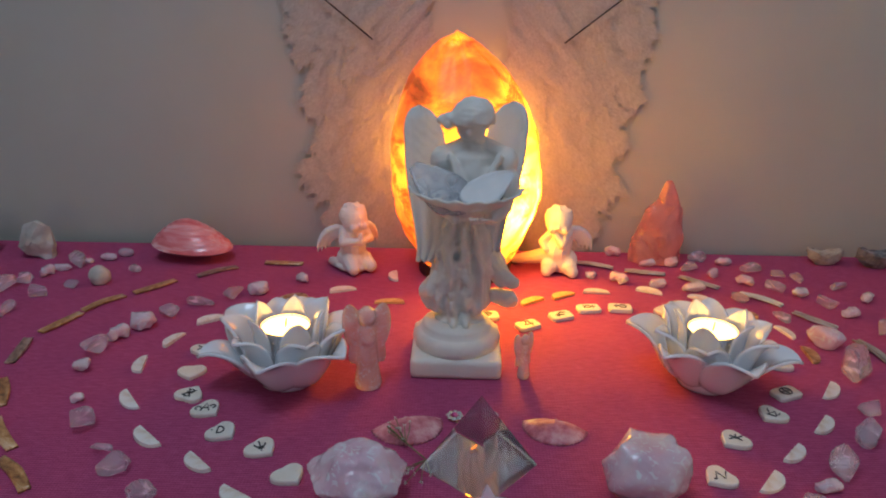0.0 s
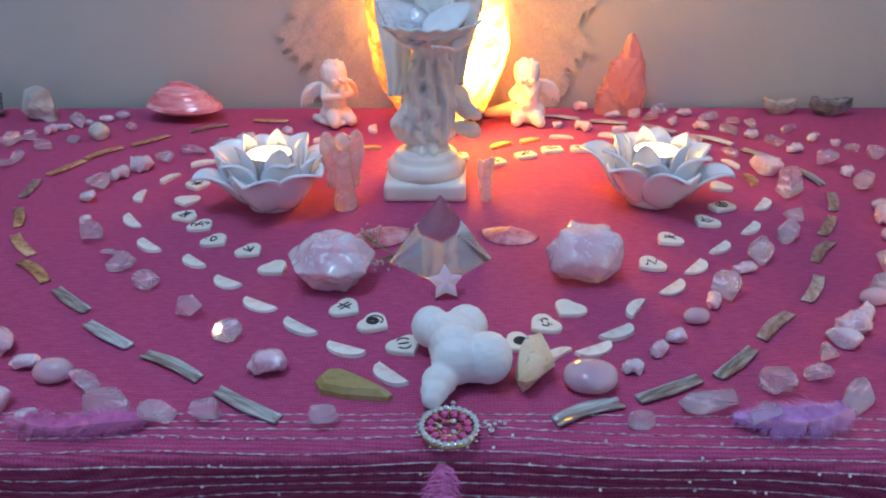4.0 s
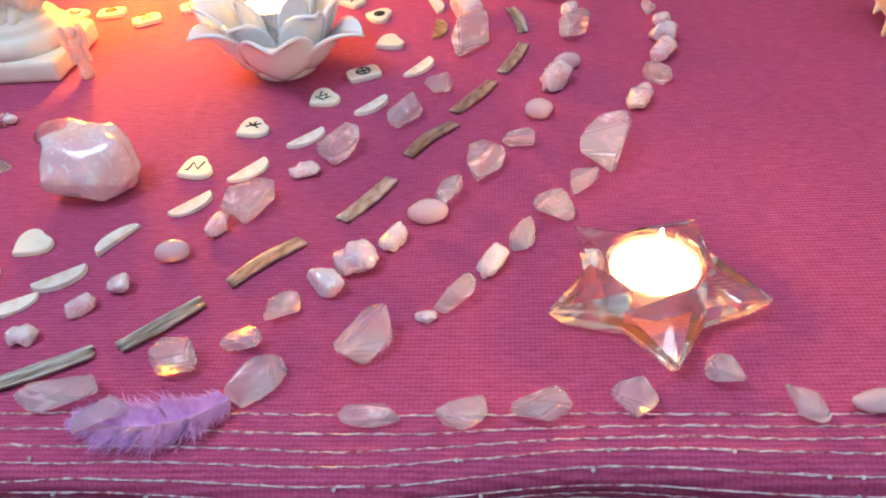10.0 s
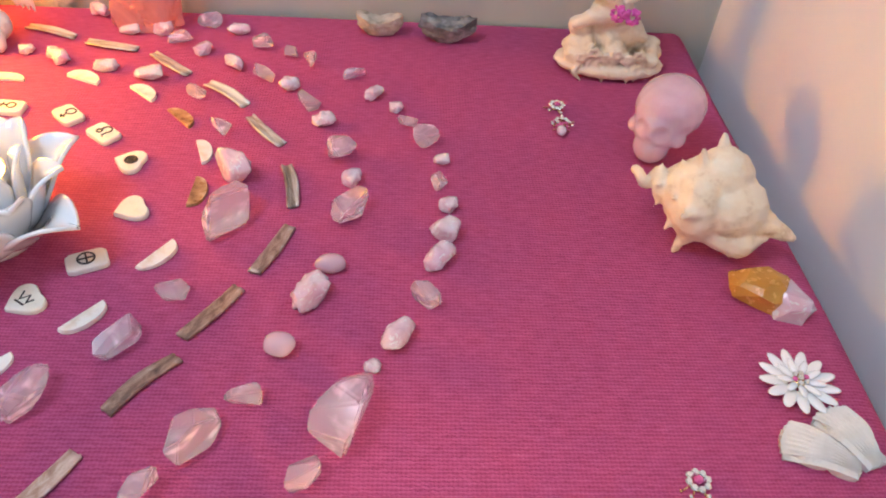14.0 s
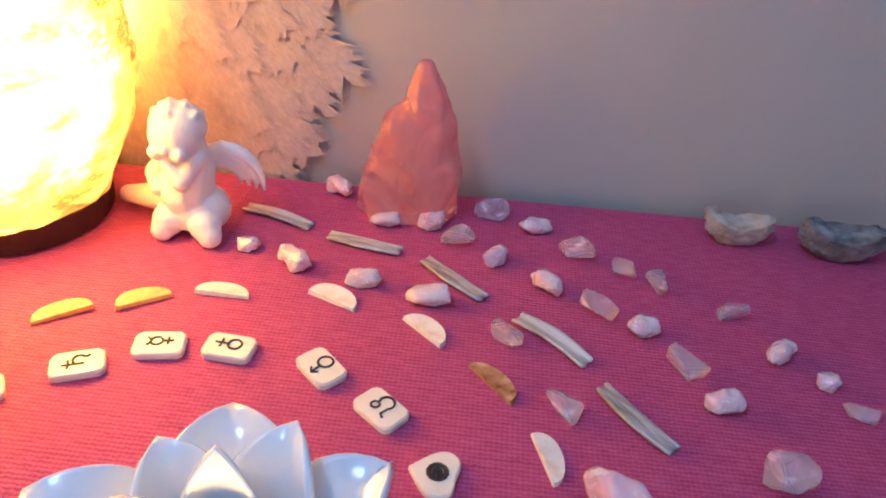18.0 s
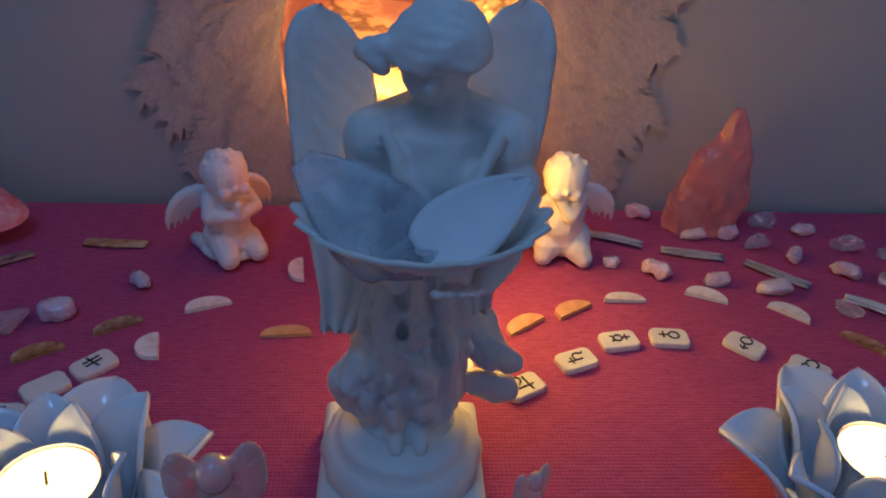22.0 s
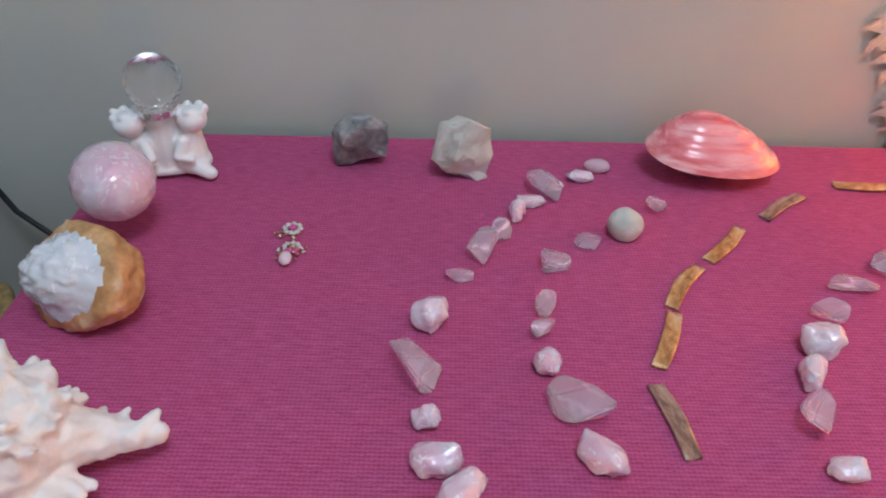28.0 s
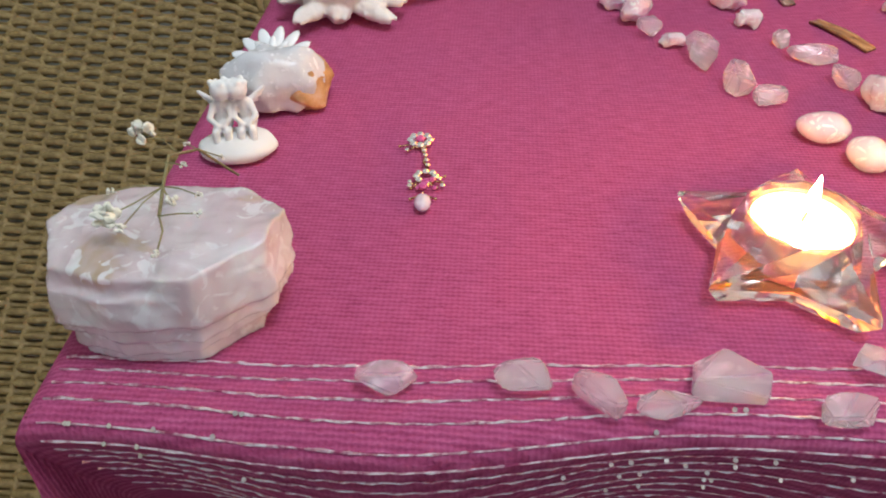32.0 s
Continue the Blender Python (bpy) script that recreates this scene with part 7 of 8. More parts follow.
# ---- back row ----
def quartz_tower():
    """A clear red-pink point: blunt facets stepping inwards to a tip that leans to one side."""
    b = bmesh.new()
    for turn, foot in ((0.2, ((0.0, 0.0235, 0.005), (0.030, 0.0220, 0.006), (0.055, 0.0170, 0.007), (0.078, 0.0105, 0.007), (0.092, 0.0035, 0.005))),
                       (0.9, ((0.0, 0.0205, -0.010), (0.024, 0.0210, -0.009), (0.040, 0.0165, -0.008), (0.050, 0.0080, -0.007))),
                       (0.5, ((0.0, 0.0200, 0.000), (0.042, 0.0200, -0.003), (0.060, 0.0145, -0.002), (0.070, 0.0060, -0.001)))):
        piece = bmesh.new()
        for z, r, dx in foot:
            for k in range(6):
                a = turn + math.pi / 3 * k + 0.25 * math.sin(9 * z / 0.09 + k)
                piece.verts.new((dx + r * math.cos(a), r * math.sin(a) * 0.72, z))
        bmesh.ops.convex_hull(piece, input=list(piece.verts))
        tmp = bpy.data.meshes.new("piece")
        piece.to_mesh(tmp)
        piece.free()
        b.from_mesh(tmp)
    bmesh.ops.delete(b, geom=[v for v in b.verts if not v.link_faces], context="VERTS")
    bm = fused(b, 0.0012, 3, None, 0.0022, 48)
    for v in bm.verts:
        v.co.z = max(0.0, v.co.z)
    solo("quartz_tower", bm, TOWER, "rough red-pink strawberry quartz point standing at the wall", "stone", at(0.2235, 0.8085, 0.0003), smooth=True)


quartz_tower()


def clam():
    """A closed pink bivalve: two domed valves with growth ridges."""
    c = thing("clam_shell", "glossy coral-pink lacquered clam shell lying closed", "shell", at(-0.279, 0.7875, 0.0))
    for side in (1, -1):
        bm = bmesh.new()

        def f(u, v):
            # growth ridges run parallel to the rim, the hump lies behind the middle, both ends are drawn out
            a = 2 * math.pi * v
            r = u
            x = 0.0440 * r * math.copysign(abs(math.cos(a)) ** 0.86, math.cos(a))
            y = 0.0270 * r * math.sin(a) * (1 - 0.10 * math.cos(a))
            z = 0.0235 * (1 - u ** 1.7) ** 0.85 + 0.0006 * math.sin(u * 40 + 1.5 * math.cos(a)) * (0.15 < u < 0.96)
            return Vector((x - 0.010 * (1 - u), y + 0.010 * (1 - u), z + 0.0150 if side > 0 else 0.0150 - 0.62 * z))

        sheet(bm, f, 26, 48)
        bmesh.ops.remove_doubles(bm, verts=bm.verts, dist=1e-5)
        bmesh.ops.recalc_face_normals(bm, faces=bm.faces)
        low = min(v.co.z for v in bm.verts)
        part("valve", bm, ABALONE, c, smooth=True, m=Matrix.Translation((0, 0, 0.0015)))
    c.rotation_euler = (radians(6), radians(4), radians(-6))


clam()
def boat(l, w, h, seed):
    """A low pitted stone, wider above than at its foot, with a hollowed top."""
    bm = bmesh.new()
    bmesh.ops.create_icosphere(bm, subdivisions=5, radius=1)
    for v in bm.verts:
        d = v.co.normalized()
        k = 1 + 0.16 * noise.fractal(d * 1.7 + Vector((seed, 0, 0)), 1.0, 2.0, 5) + 0.05 * noise.noise(d * 12)
        flare = 0.72 + 0.28 * min(1, max(0, d.z + 0.6))
        z = h * (0.5 + 0.5 * d.z * k) if d.z < 0.35 else h * (0.62 + 0.10 * noise.noise(d * 3) + 0.28 * abs(d.x) * k)
        v.co = Vector((l / 2 * d.x * k * flare, w / 2 * d.y * k * flare, max(0.0, z - 0.06 * h)))
    return bm


solo("dark_stone", rock(501, 0.038, 0.030, 0.034, 30, 0.0018, 3), GREYSTONE, "dark grey-black rough stone with pale specks", "stone", at(-0.5095, 0.791, 0, 10))
solo("pale_stone", rock(512, 0.037, 0.030, 0.041, 26, 0.0020, 3), PALESTONE, "pale greenish-white rough stone standing upright", "stone", at(-0.4425, 0.7795, 0, 0))
solo("beige_stone", boat(0.043, 0.020, 0.022, 3), BEIGESTONE, "beige-grey pitted rough stone", "stone", at(0.408, 0.8125, 0, 0))
solo("grey_stone", boat(0.050, 0.024, 0.026, 8), GREYSTONE, "mid-grey pitted rough stone", "stone", at(0.4635, 0.8065, 0, 0))


def fairy():
    b = bmesh.new()
    rnd = random.Random(12)
    # rock with carved blossoms and leaves
    for k in range(34):
        a = rnd.uniform(0, 2 * math.pi)
        r = math.sqrt(rnd.random())
        ball(b, (0.038 * r * math.cos(a), 0.017 * r * math.sin(a), 0.012 + 0.024 * (1 - r * r) + rnd.uniform(-0.002, 0.006)), (rnd.uniform(0.006, 0.011), rnd.uniform(0.005, 0.009), rnd.uniform(0.006, 0.012)))
    ball(b, (0, 0, 0.008), (0.046, 0.025, 0.010))
    ball(b, (-0.002, 0.004, 0.034), (0.027, 0.014, 0.020))
    ball(b, (-0.026, 0.000, 0.038), (0.013, 0.010, 0.010), (0, 25, 0))
    for k in range(16):
        a = rnd.uniform(3.95, 5.45)
        x, z = 0.040 * math.cos(a), rnd.uniform(0.010, 0.034)
        y = -0.020 + 0.25 * (z - 0.010)
        chain(b, [(x, y, z), (x + rnd.uniform(-0.006, 0.006), y - 0.002, z - 0.007), (x + rnd.uniform(-0.008, 0.008), y - 0.002, z - 0.014)], [0.0016, 0.0022, 0.0010], 6)
    for k in range(6):
        cx, cz = -0.026 + 0.009 * k, 0.022 + 0.005 * (k % 2)
        for j in range(5):
            a = 2 * math.pi * j / 5
            ball(b, (cx + 0.0034 * math.cos(a), -0.020 - 0.001 * (k % 2), cz + 0.0034 * math.sin(a)), (0.0026, 0.0018, 0.0026), u=8, v=6)
    # seated fairy: skirt and legs, body, folded arms, head with curled hair
    ball(b, (-0.006, -0.002, 0.056), (0.018, 0.012, 0.013))
    chain(b, [(-0.004, -0.006, 0.055), (-0.022, -0.010, 0.054), (-0.034, -0.010, 0.046)], [0.0085, 0.0070, 0.0040])
    chain(b, [(-0.004, 0.002, 0.056), (-0.004, -0.001, 0.072), (-0.001, -0.002, 0.088)], [0.0115, 0.0095, 0.0100])
    chain(b, [(-0.010, -0.004, 0.088), (-0.026, -0.010, 0.078), (-0.012, -0.016, 0.073)], [0.0044, 0.0038, 0.0032])
    chain(b, [(0.008, -0.004, 0.088), (0.014, -0.008, 0.076), (0.000, -0.016, 0.072)], [0.0044, 0.0038, 0.0032])
    ball(b, (0.000, -0.006, 0.105), (0.0090, 0.0092, 0.0106))
    ball(b, (-0.002, -0.0145, 0.1035), (0.0016, 0.0018, 0.0024))
    for k in range(46):
        a, e = rnd.uniform(0, 6.28), rnd.uniform(-0.5, 1.5)
        if math.sin(a) < -0.4 and e < 0.75:
            continue
        ball(b, (0.002 + 0.0108 * math.cos(a) * math.cos(e), -0.003 + 0.0100 * math.sin(a) * math.cos(e), 0.107 + 0.0108 * math.sin(e)), rnd.uniform(0.0024, 0.0036), u=8, v=6)
    for k in range(7):
        chain(b, [(0.009, 0.001, 0.106), (0.014 + 0.002 * math.sin(2 * k), 0.003 - 0.002 * k, 0.094), (0.013 + 0.003 * math.cos(k), 0.002 - 0.0018 * k, 0.082 - 0.001 * k)], [0.0034, 0.0028, 0.0016], 6)
    wings = bmesh.new()
    for sx in (-1, 1):
        for up in (1, 0):
            def f(u, v):
                q = (v - 0.5) * 2
                w = 0.0165 * math.sin(math.pi * min(1, 0.10 + 0.84 * u)) ** 0.75
                along = 0.054 * u if up else 0.034 * u
                ang = math.radians(62 if up else -14)
                return Vector((0.000 + sx * (along * math.cos(ang) - q * w * math.sin(ang) * 0.9), 0.006 + 0.010 * u + 0.0010 * math.cos(q * 9), 0.084 + along * math.sin(ang) + q * w * math.cos(ang)))
            sheet(wings, f, 12, 10)
    thicken(wings, 0.0030)
    tmp = bpy.data.meshes.new("tmp")
    wings.to_mesh(tmp)
    b.from_mesh(tmp)
    wings.free()
    return fused(b, 0.0012, 1, None, 0.0004, 260)


solo("fairy_figurine", fairy(), SEASHELL, "cream resin fairy figurine seated on a carved rock", "figurine", at(0.592, 0.772, 0, -4) @ Matrix.Diagonal((0.97, 1, 0.90, 1)), smooth=True)
for fx, fz in ((0.585, 0.058), (0.596, 0.056)):
    bm = bmesh.new()
    rnd = random.Random(int(fx * 1e4))
    for k in range(26):
        d = Vector((rnd.uniform(-1, 1), rnd.uniform(-1, 0.2), rnd.uniform(-1, 1))).normalized()
        ball(bm, d * 0.0050, (0.0022, 0.0022, 0.0010), (rnd.uniform(0, 180), rnd.uniform(0, 180), 0), 7, 5)
    solo("dried_blossom", bm, BRAID, "bright cerise dried blossom tucked into the fairy figurine", "flower", at(fx, 0.750, fz), "cerise blossoms")


def skull(s):
    b = bmesh.new()
    ball(b, (0, 0.004 * s, 0.034 * s), (0.0235 * s, 0.0275 * s, 0.0215 * s))
    ball(b, (0, -0.010 * s, 0.026 * s), (0.0175 * s, 0.0165 * s, 0.0175 * s))
    ball(b, (0, -0.015 * s, 0.012 * s), (0.0125 * s, 0.0125 * s, 0.0120 * s))
    for x in (-1, 1):
        ball(b, (x * 0.0155 * s, -0.012 * s, 0.022 * s), (0.005 * s, 0.008 * s, 0.005 * s))
    out = fused(b, 0.0013, 3)
    for v in out.verts:
        for x in (-1, 1):
            d = (v.co - Vector((x * 0.0082 * s, -0.0265 * s, 0.0285 * s))).length
            if d < 0.0072 * s:
                v.co.y += (0.0072 * s - d) * 0.75
        d = (v.co - Vector((0, -0.0285 * s, 0.0205 * s))).length
        if d < 0.0042 * s:
            v.co.y += (0.0042 * s - d) * 0.7
        v.co.z = max(0, v.co.z)
    return out


solo("quartz_skull", skull(1.0), SMOOTH, "polished rose quartz skull carving facing the grid", "carving", at(0.607, 0.662, 0, -38), "quartz skulls", smooth=True)
solo("quartz_skull", skull(0.98), ROSE, "pale polished rose quartz skull carving seen from behind", "carving", at(-0.638, 0.708, 0, 205) @ Matrix.Diagonal((1, 1, 1.0, 1)), "quartz skulls", smooth=True)


def spiral_shell(l, whorls, spikes, spike_len, seed, flare):
    """A spiral sea shell lying on its side along +x: stacked whorls with knobs, a wide body whorl and a drawn-out canal."""
    rnd = random.Random(seed)
    b = bmesh.new()
    for k in range(whorls * 10):
        t = k / (whorls * 10 - 1)
        a = t * whorls * 2 * math.pi
        r = l * 0.040 + l * 0.19 * t ** 1.4
        x = -l * 0.42 + l * 0.46 * t ** 0.85
        c = (x, 0.62 * r * math.cos(a), 0.62 * r * math.sin(a))
        ball(b, c, r * 0.74, u=12, v=8)
        if spikes and k > 8 and k % max(1, int(10 / spikes)) == 0:
            out = Vector((-0.15, math.cos(a), math.sin(a))).normalized()
            p = Vector(c) + out * r * 0.6
            chain(b, [p, p + out * r * spike_len * rnd.uniform(0.7, 1.2) + Vector((-0.1 * r, 0, 0))], [r * 0.26, r * 0.09], 7)
    ball(b, (l * 0.10, 0, 0), (l * 0.24, l * 0.20, l * 0.18))
    chain(b, [(l * 0.15, 0, 0), (l * 0.34, -l * 0.05, -l * 0.05), (l * 0.50, -l * 0.09, -l * 0.08)], [l * 0.16, l * 0.075, l * 0.03])
    chain(b, [(l * 0.05, -l * 0.16, l * 0.02), (l * 0.24, -l * 0.18, 0), (l * 0.36, -l * 0.13, -l * 0.03)], [l * 0.06 * flare, l * 0.07 * flare, l * 0.03])
    out = fused(b, l * 0.012, 1, None, l * 0.006, 160)
    return out


def settle(bm, turn):
    """Turns a form and lets it stand on z = 0."""
    for v in bm.verts:
        v.co = turn @ v.co
    low = min(v.co.z for v in bm.verts)
    for v in bm.verts:
        v.co.z -= low
    return bm


solo("conch_shell", settle(spiral_shell(0.104, 4, 5, 0.52, 3, 1.5), Euler((radians(70), 0, 0)).to_matrix()), SEASHELL, "cream knobbed spiral conch shell lying at the wall", "shell", at(0.606, 0.568, 0, -28), smooth=True)


def murex():
    b = bmesh.new()
    rnd = random.Random(6)
    # body whorl, spire and the long canal
    ball(b, (-0.004, 0.0, 0.022), (0.031, 0.029, 0.023))
    ball(b, (-0.020, 0.014, 0.026), (0.019, 0.018, 0.019))
    ball(b, (-0.031, 0.026, 0.026), (0.011, 0.011, 0.012))
    chain(b, [(0.016, 0.004, 0.018), (0.036, 0.008, 0.013), (0.054, 0.011, 0.010)], [0.016, 0.009, 0.0045])
    for a0, z0, r0, ln in ((205, 0.012, 0.024, 0.020), (238, 0.008, 0.024, 0.026), (268, 0.006, 0.026, 0.010), (312, 0.008, 0.024, 0.026), (335, 0.012, 0.026, 0.020), (40, 0.020, 0.024, 0.016), (62, 0.030, 0.022, 0.014), (95, 0.034, 0.022, 0.016),
                           (128, 0.032, 0.026, 0.020), (150, 0.022, 0.028, 0.016), (178, 0.018, 0.026, 0.014), (20, 0.028, 0.024, 0.012), (220, 0.030, 0.022, 0.010), (280, 0.028, 0.022, 0.008), (350, 0.030, 0.022, 0.012)):
        a = radians(a0)
        d = Vector((math.cos(a), math.sin(a), 0.25 if z0 > 0.02 else -0.1))
        p = Vector((-0.004 + r0 * 0.8 * math.cos(a), r0 * 0.8 * math.sin(a), z0))
        q = p + d * ln + Vector((0, 0, rnd.uniform(-0.002, 0.002)))
        side = Vector((-math.sin(a), math.cos(a), 0)) * 0.0040
        chain(b, [p, (p + q) / 2, q], [0.0085, 0.0060, 0.0026], 7)
        chain(b, [p + side, q + side * 1.4], [0.0050, 0.0018], 6)
        chain(b, [p - side, (p + q) / 2 - side * 1.5], [0.0050, 0.0020], 6)
    for k in range(26):
        a, e = rnd.uniform(0, 6.28), rnd.uniform(0.2, 1.4)
        ball(b, (-0.006 + 0.030 * math.cos(a) * math.cos(e), 0.004 + 0.028 * math.sin(a) * math.cos(e), 0.021 + 0.022 * math.sin(e)), rnd.uniform(0.003, 0.006), u=7, v=5)
    for k in range(22):
        a = radians(rnd.choice((100, 130, 215, 250, 320)) + rnd.uniform(-10, 10))
        e = rnd.uniform(0.15, 1.2)
        d = Vector((math.cos(a) * math.cos(e), math.sin(a) * math.cos(e), math.sin(e)))
        p = Vector((-0.008, 0.004, 0.021)) + Vector((d.x * 0.029, d.y * 0.027, d.z * 0.022))
        q = p + d * rnd.uniform(0.007, 0.014)
        side = d.cross(Vector((0.3, 0.2, 1))).normalized() * 0.0035
        chain(b, [p, q], [0.0052, 0.0022], 6)
        chain(b, [(p + q) / 2, q + side], [0.0032, 0.0014], 6)
        chain(b, [(p + q) / 2, q - side - d * 0.002], [0.0032, 0.0014], 6)
    for u in (0.25, 0.5, 0.8):
        chain(b, [(0.016 + 0.038 * u, 0.006, 0.014), (0.022 + 0.040 * u, 0.020 - 0.004 * u, 0.016)], [0.0050, 0.0018], 6)
    return fused(b, 0.0012, 1, None, 0.0013, 120)


solo("murex_shell", settle(murex(), Euler((0, 0, 0)).to_matrix()), MUREX, "large bleached white spiny murex shell", "shell", at(-0.6200, 0.5330, 0, 4), smooth=True)

# ---- right end ----
agate = thing("agate_piece", "orange and white broken agate piece", "stone", at(0.6385, 0.5215, 0.0, 0))
part("orange_side", rock(611, 0.038, 0.034, 0.017, 40, 0.0006, 1), AGATE, agate, "translucent orange agate", m=at(-0.006, 0.001))
part("white_side", rock(612, 0.025, 0.024, 0.015, 18, 0.0006, 1), ROSE, agate, "pale pink-white quartz", m=at(0.009, -0.009))


def daisy(m, r):
    d = thing("daisy_brooch", "white enamel daisy brooch with a rhinestone centre", "brooch", m, "daisy brooches")
    for ring, (n, k, z) in enumerate(((13, 1.0, 0.001), (9, 0.62, 0.0032))):
        for j in range(n):
            bm = bmesh.new()
            ball(bm, (r * k * 0.62, 0, 0), (r * k * 0.40, r * k * 0.155, 0.0012), u=12, v=8)
            part("petal", bm, GLAZE, d, smooth=True, m=pose(0, 0, z, 0, -8 - 6 * ring, 360 * j / n + 9 * ring))
    bm = bmesh.new()
    lathe(bm, [(r * 0.22, 0.002), (r * 0.22, 0.004), (r * 0.12, 0.0052)], 20)
    part("centre", bm, GOLD, d, smooth=True)
    for j in range(6):
        set_gem(d, 0.0032 * math.cos(j * 1.047), 0.0032 * math.sin(j * 1.047), 0.0048, 1.5, j % 3 == 0)
    set_gem(d, 0, 0, 0.0052, 1.6)


daisy(at(0.632, 0.459, 0.0016, 10), 0.0205)
daisy(pose(-0.6440, 0.4370, 0.0105, 24, -4, 0), 0.0225)


def gypsum_fan():
    g = thing("gypsum_blades", "white fan-shaped gypsum blades lying crossed", "stone", at(0.6470, 0.4040, 0.0, 0))
    for deg, x, y, l in ((150, -0.004, 0.006, 0.036), (112, 0.006, 0.008, 0.034), (-40, 0.010, -0.010, 0.030)):
        bm = bmesh.new()

        def f(u, v):
            s = (v - 0.5) * 2
            w = 0.0030 + 0.0080 * u ** 0.8
            return Vector((l * u * (1 - 0.08 * s * s) + 0.0008 * math.sin(v * 40), s * w, 0.0035 + 0.0011 * math.sin(v * 44 + u * 3) + 0.003 * u * (1 - u) * 4))

        sheet(bm, f, 14, 28)
        thicken(bm, 0.0032)
        part("blade", bm, GYPSUM, g, m=at(x, y, 0.0003 + 0.001 * (deg < 0), deg))


gypsum_fan()
solo("white_crystal_rock", rock(707, 0.046, 0.043, 0.033, 50, 0.0036, 5), GYPSUM, "knobbly white crystal rock lying at the wall", "stone", at(0.6605, 0.3615, 0, 0))
solo("rose_quartz_chunk", crag(733, 0.048, 0.036, 0.030, 3, 0.04), ROSE, "pale rose quartz chunk at the table's corner", "stone", at(0.655, 0.278, 0, 12), "large rose quartz chunks", smooth=True)

# ---- left end ----
def geode():
    """An egg of stone broken open: a concave crystal face inside a thin rind."""
    g = thing("geode", "broken geode with a white crystal hollow and rusty crust", "stone", at(-0.633, 0.632, 0, -8) @ Matrix.Scale(1.13, 4))
    axis = Vector((-0.50, -0.66, 0.55)).normalized()
    for name, inside, material, label in (("crust", False, CRUST, "rusty orange-brown rind"), ("hollow", True, DRUZY, "glittering white crystal lining")):
        bm = bmesh.new()
        bmesh.ops.create_icosphere(bm, subdivisions=5, radius=1)
        for v in bm.verts:
            d = v.co.normalized()
            c = d.dot(axis) + 0.06 * noise.noise(d * 3) + 0.42
            k = 1 + 0.07 * noise.fractal(d * 3 + Vector((5, 0, 0)), 1.0, 2.0, 4)
            v.tag = c > 0.50
            if c > 0.42:
                q = min(1.0, (c - 0.42) / 0.5)
                k *= 1 - (0.50 - 0.15 * q) * q ** 0.6 + 0.05 * noise.fractal(d * 5, 1.0, 2.0, 2) * q
            v.co = Vector((0.0315 * d.x * k, 0.0235 * d.y * k, max(0.0, 0.0215 + 0.0240 * d.z * k)))
        bmesh.ops.delete(bm, geom=[f for f in bm.faces if all(v.tag for v in f.verts) != inside], context="FACES")
        part(name, bm, material, g, label, smooth=True)


geode()
druzy = thing("druzy_quartz", "white druzy quartz piece with a rusty rim", "stone", at(-0.637, 0.4160, 0, 10))
part("rim", crag(821, 0.046, 0.036, 0.026, 3, 0.05), CRUST, druzy, "thin rusty rim", smooth=True, m=at(0.0060, 0.001))
part("face", crag(829, 0.052, 0.038, 0.031, 4, 0.07), DRUZY, druzy, "glittering white crystal face", smooth=True, m=at(-0.001, -0.0012, 0.0004))


def big_slab():
    """A quartz block split along its layers: angular plates of uneven outline, the upper ones reaching farther out."""
    rnd = random.Random(31)
    ring = [(-0.046, 0.002), (-0.038, 0.022), (-0.012, 0.032), (0.030, 0.027), (0.046, 0.012), (0.044, -0.010), (0.018, -0.032), (-0.014, -0.035), (-0.036, -0.026)]
    bm = bmesh.new()
    for z0, z1, size in ((0.0, 0.012, 0.84), (0.006, 0.019, 0.93), (0.013, 0.027, 0.97), (0.020, 0.034, 1.01), (0.027, 0.0415, 1.0)):
        plate_bm = bmesh.new()
        dx, dy, tilt = rnd.uniform(-0.0022, 0.0022), rnd.uniform(-0.0022, 0.0022), rnd.uniform(-0.05, 0.05)
        for x, y in ring:
            k = size * rnd.uniform(0.95, 1.03)
            lift = tilt * x if z0 else 0.0
            plate_bm.verts.new((x * k + dx, y * k + dy, z0 + max(0, lift)))
            plate_bm.verts.new((x * k * 0.955 + dx, y * k * 0.955 + dy, z1 + lift + rnd.uniform(-0.0012, 0.0012)))
        bmesh.ops.convex_hull(plate_bm, input=list(plate_bm.verts))
        bmesh.ops.delete(plate_bm, geom=[v for v in plate_bm.verts if not v.link_faces], context="VERTS")
        tmp = bpy.data.meshes.new("plate")
        plate_bm.to_mesh(tmp)
        plate_bm.free()
        bm.from_mesh(tmp)
    out = fused(bm, 0.0011, 1)
    for v in out.verts:
        v.co += Vector(noise.noise_vector(v.co * 75)) * 0.0012 + Vector(noise.noise_vector(v.co * 210)) * 0.0006
        v.co.z = max(0, v.co.z)
    return out


solo("rose_quartz_slab", big_slab(), SLAB, "big pale rose quartz block with honey-coloured stains", "stone", at(-0.6365, 0.2670, 0.0, 4) @ Matrix.Diagonal((0.88, 0.82, 0.94, 1)), smooth=True)


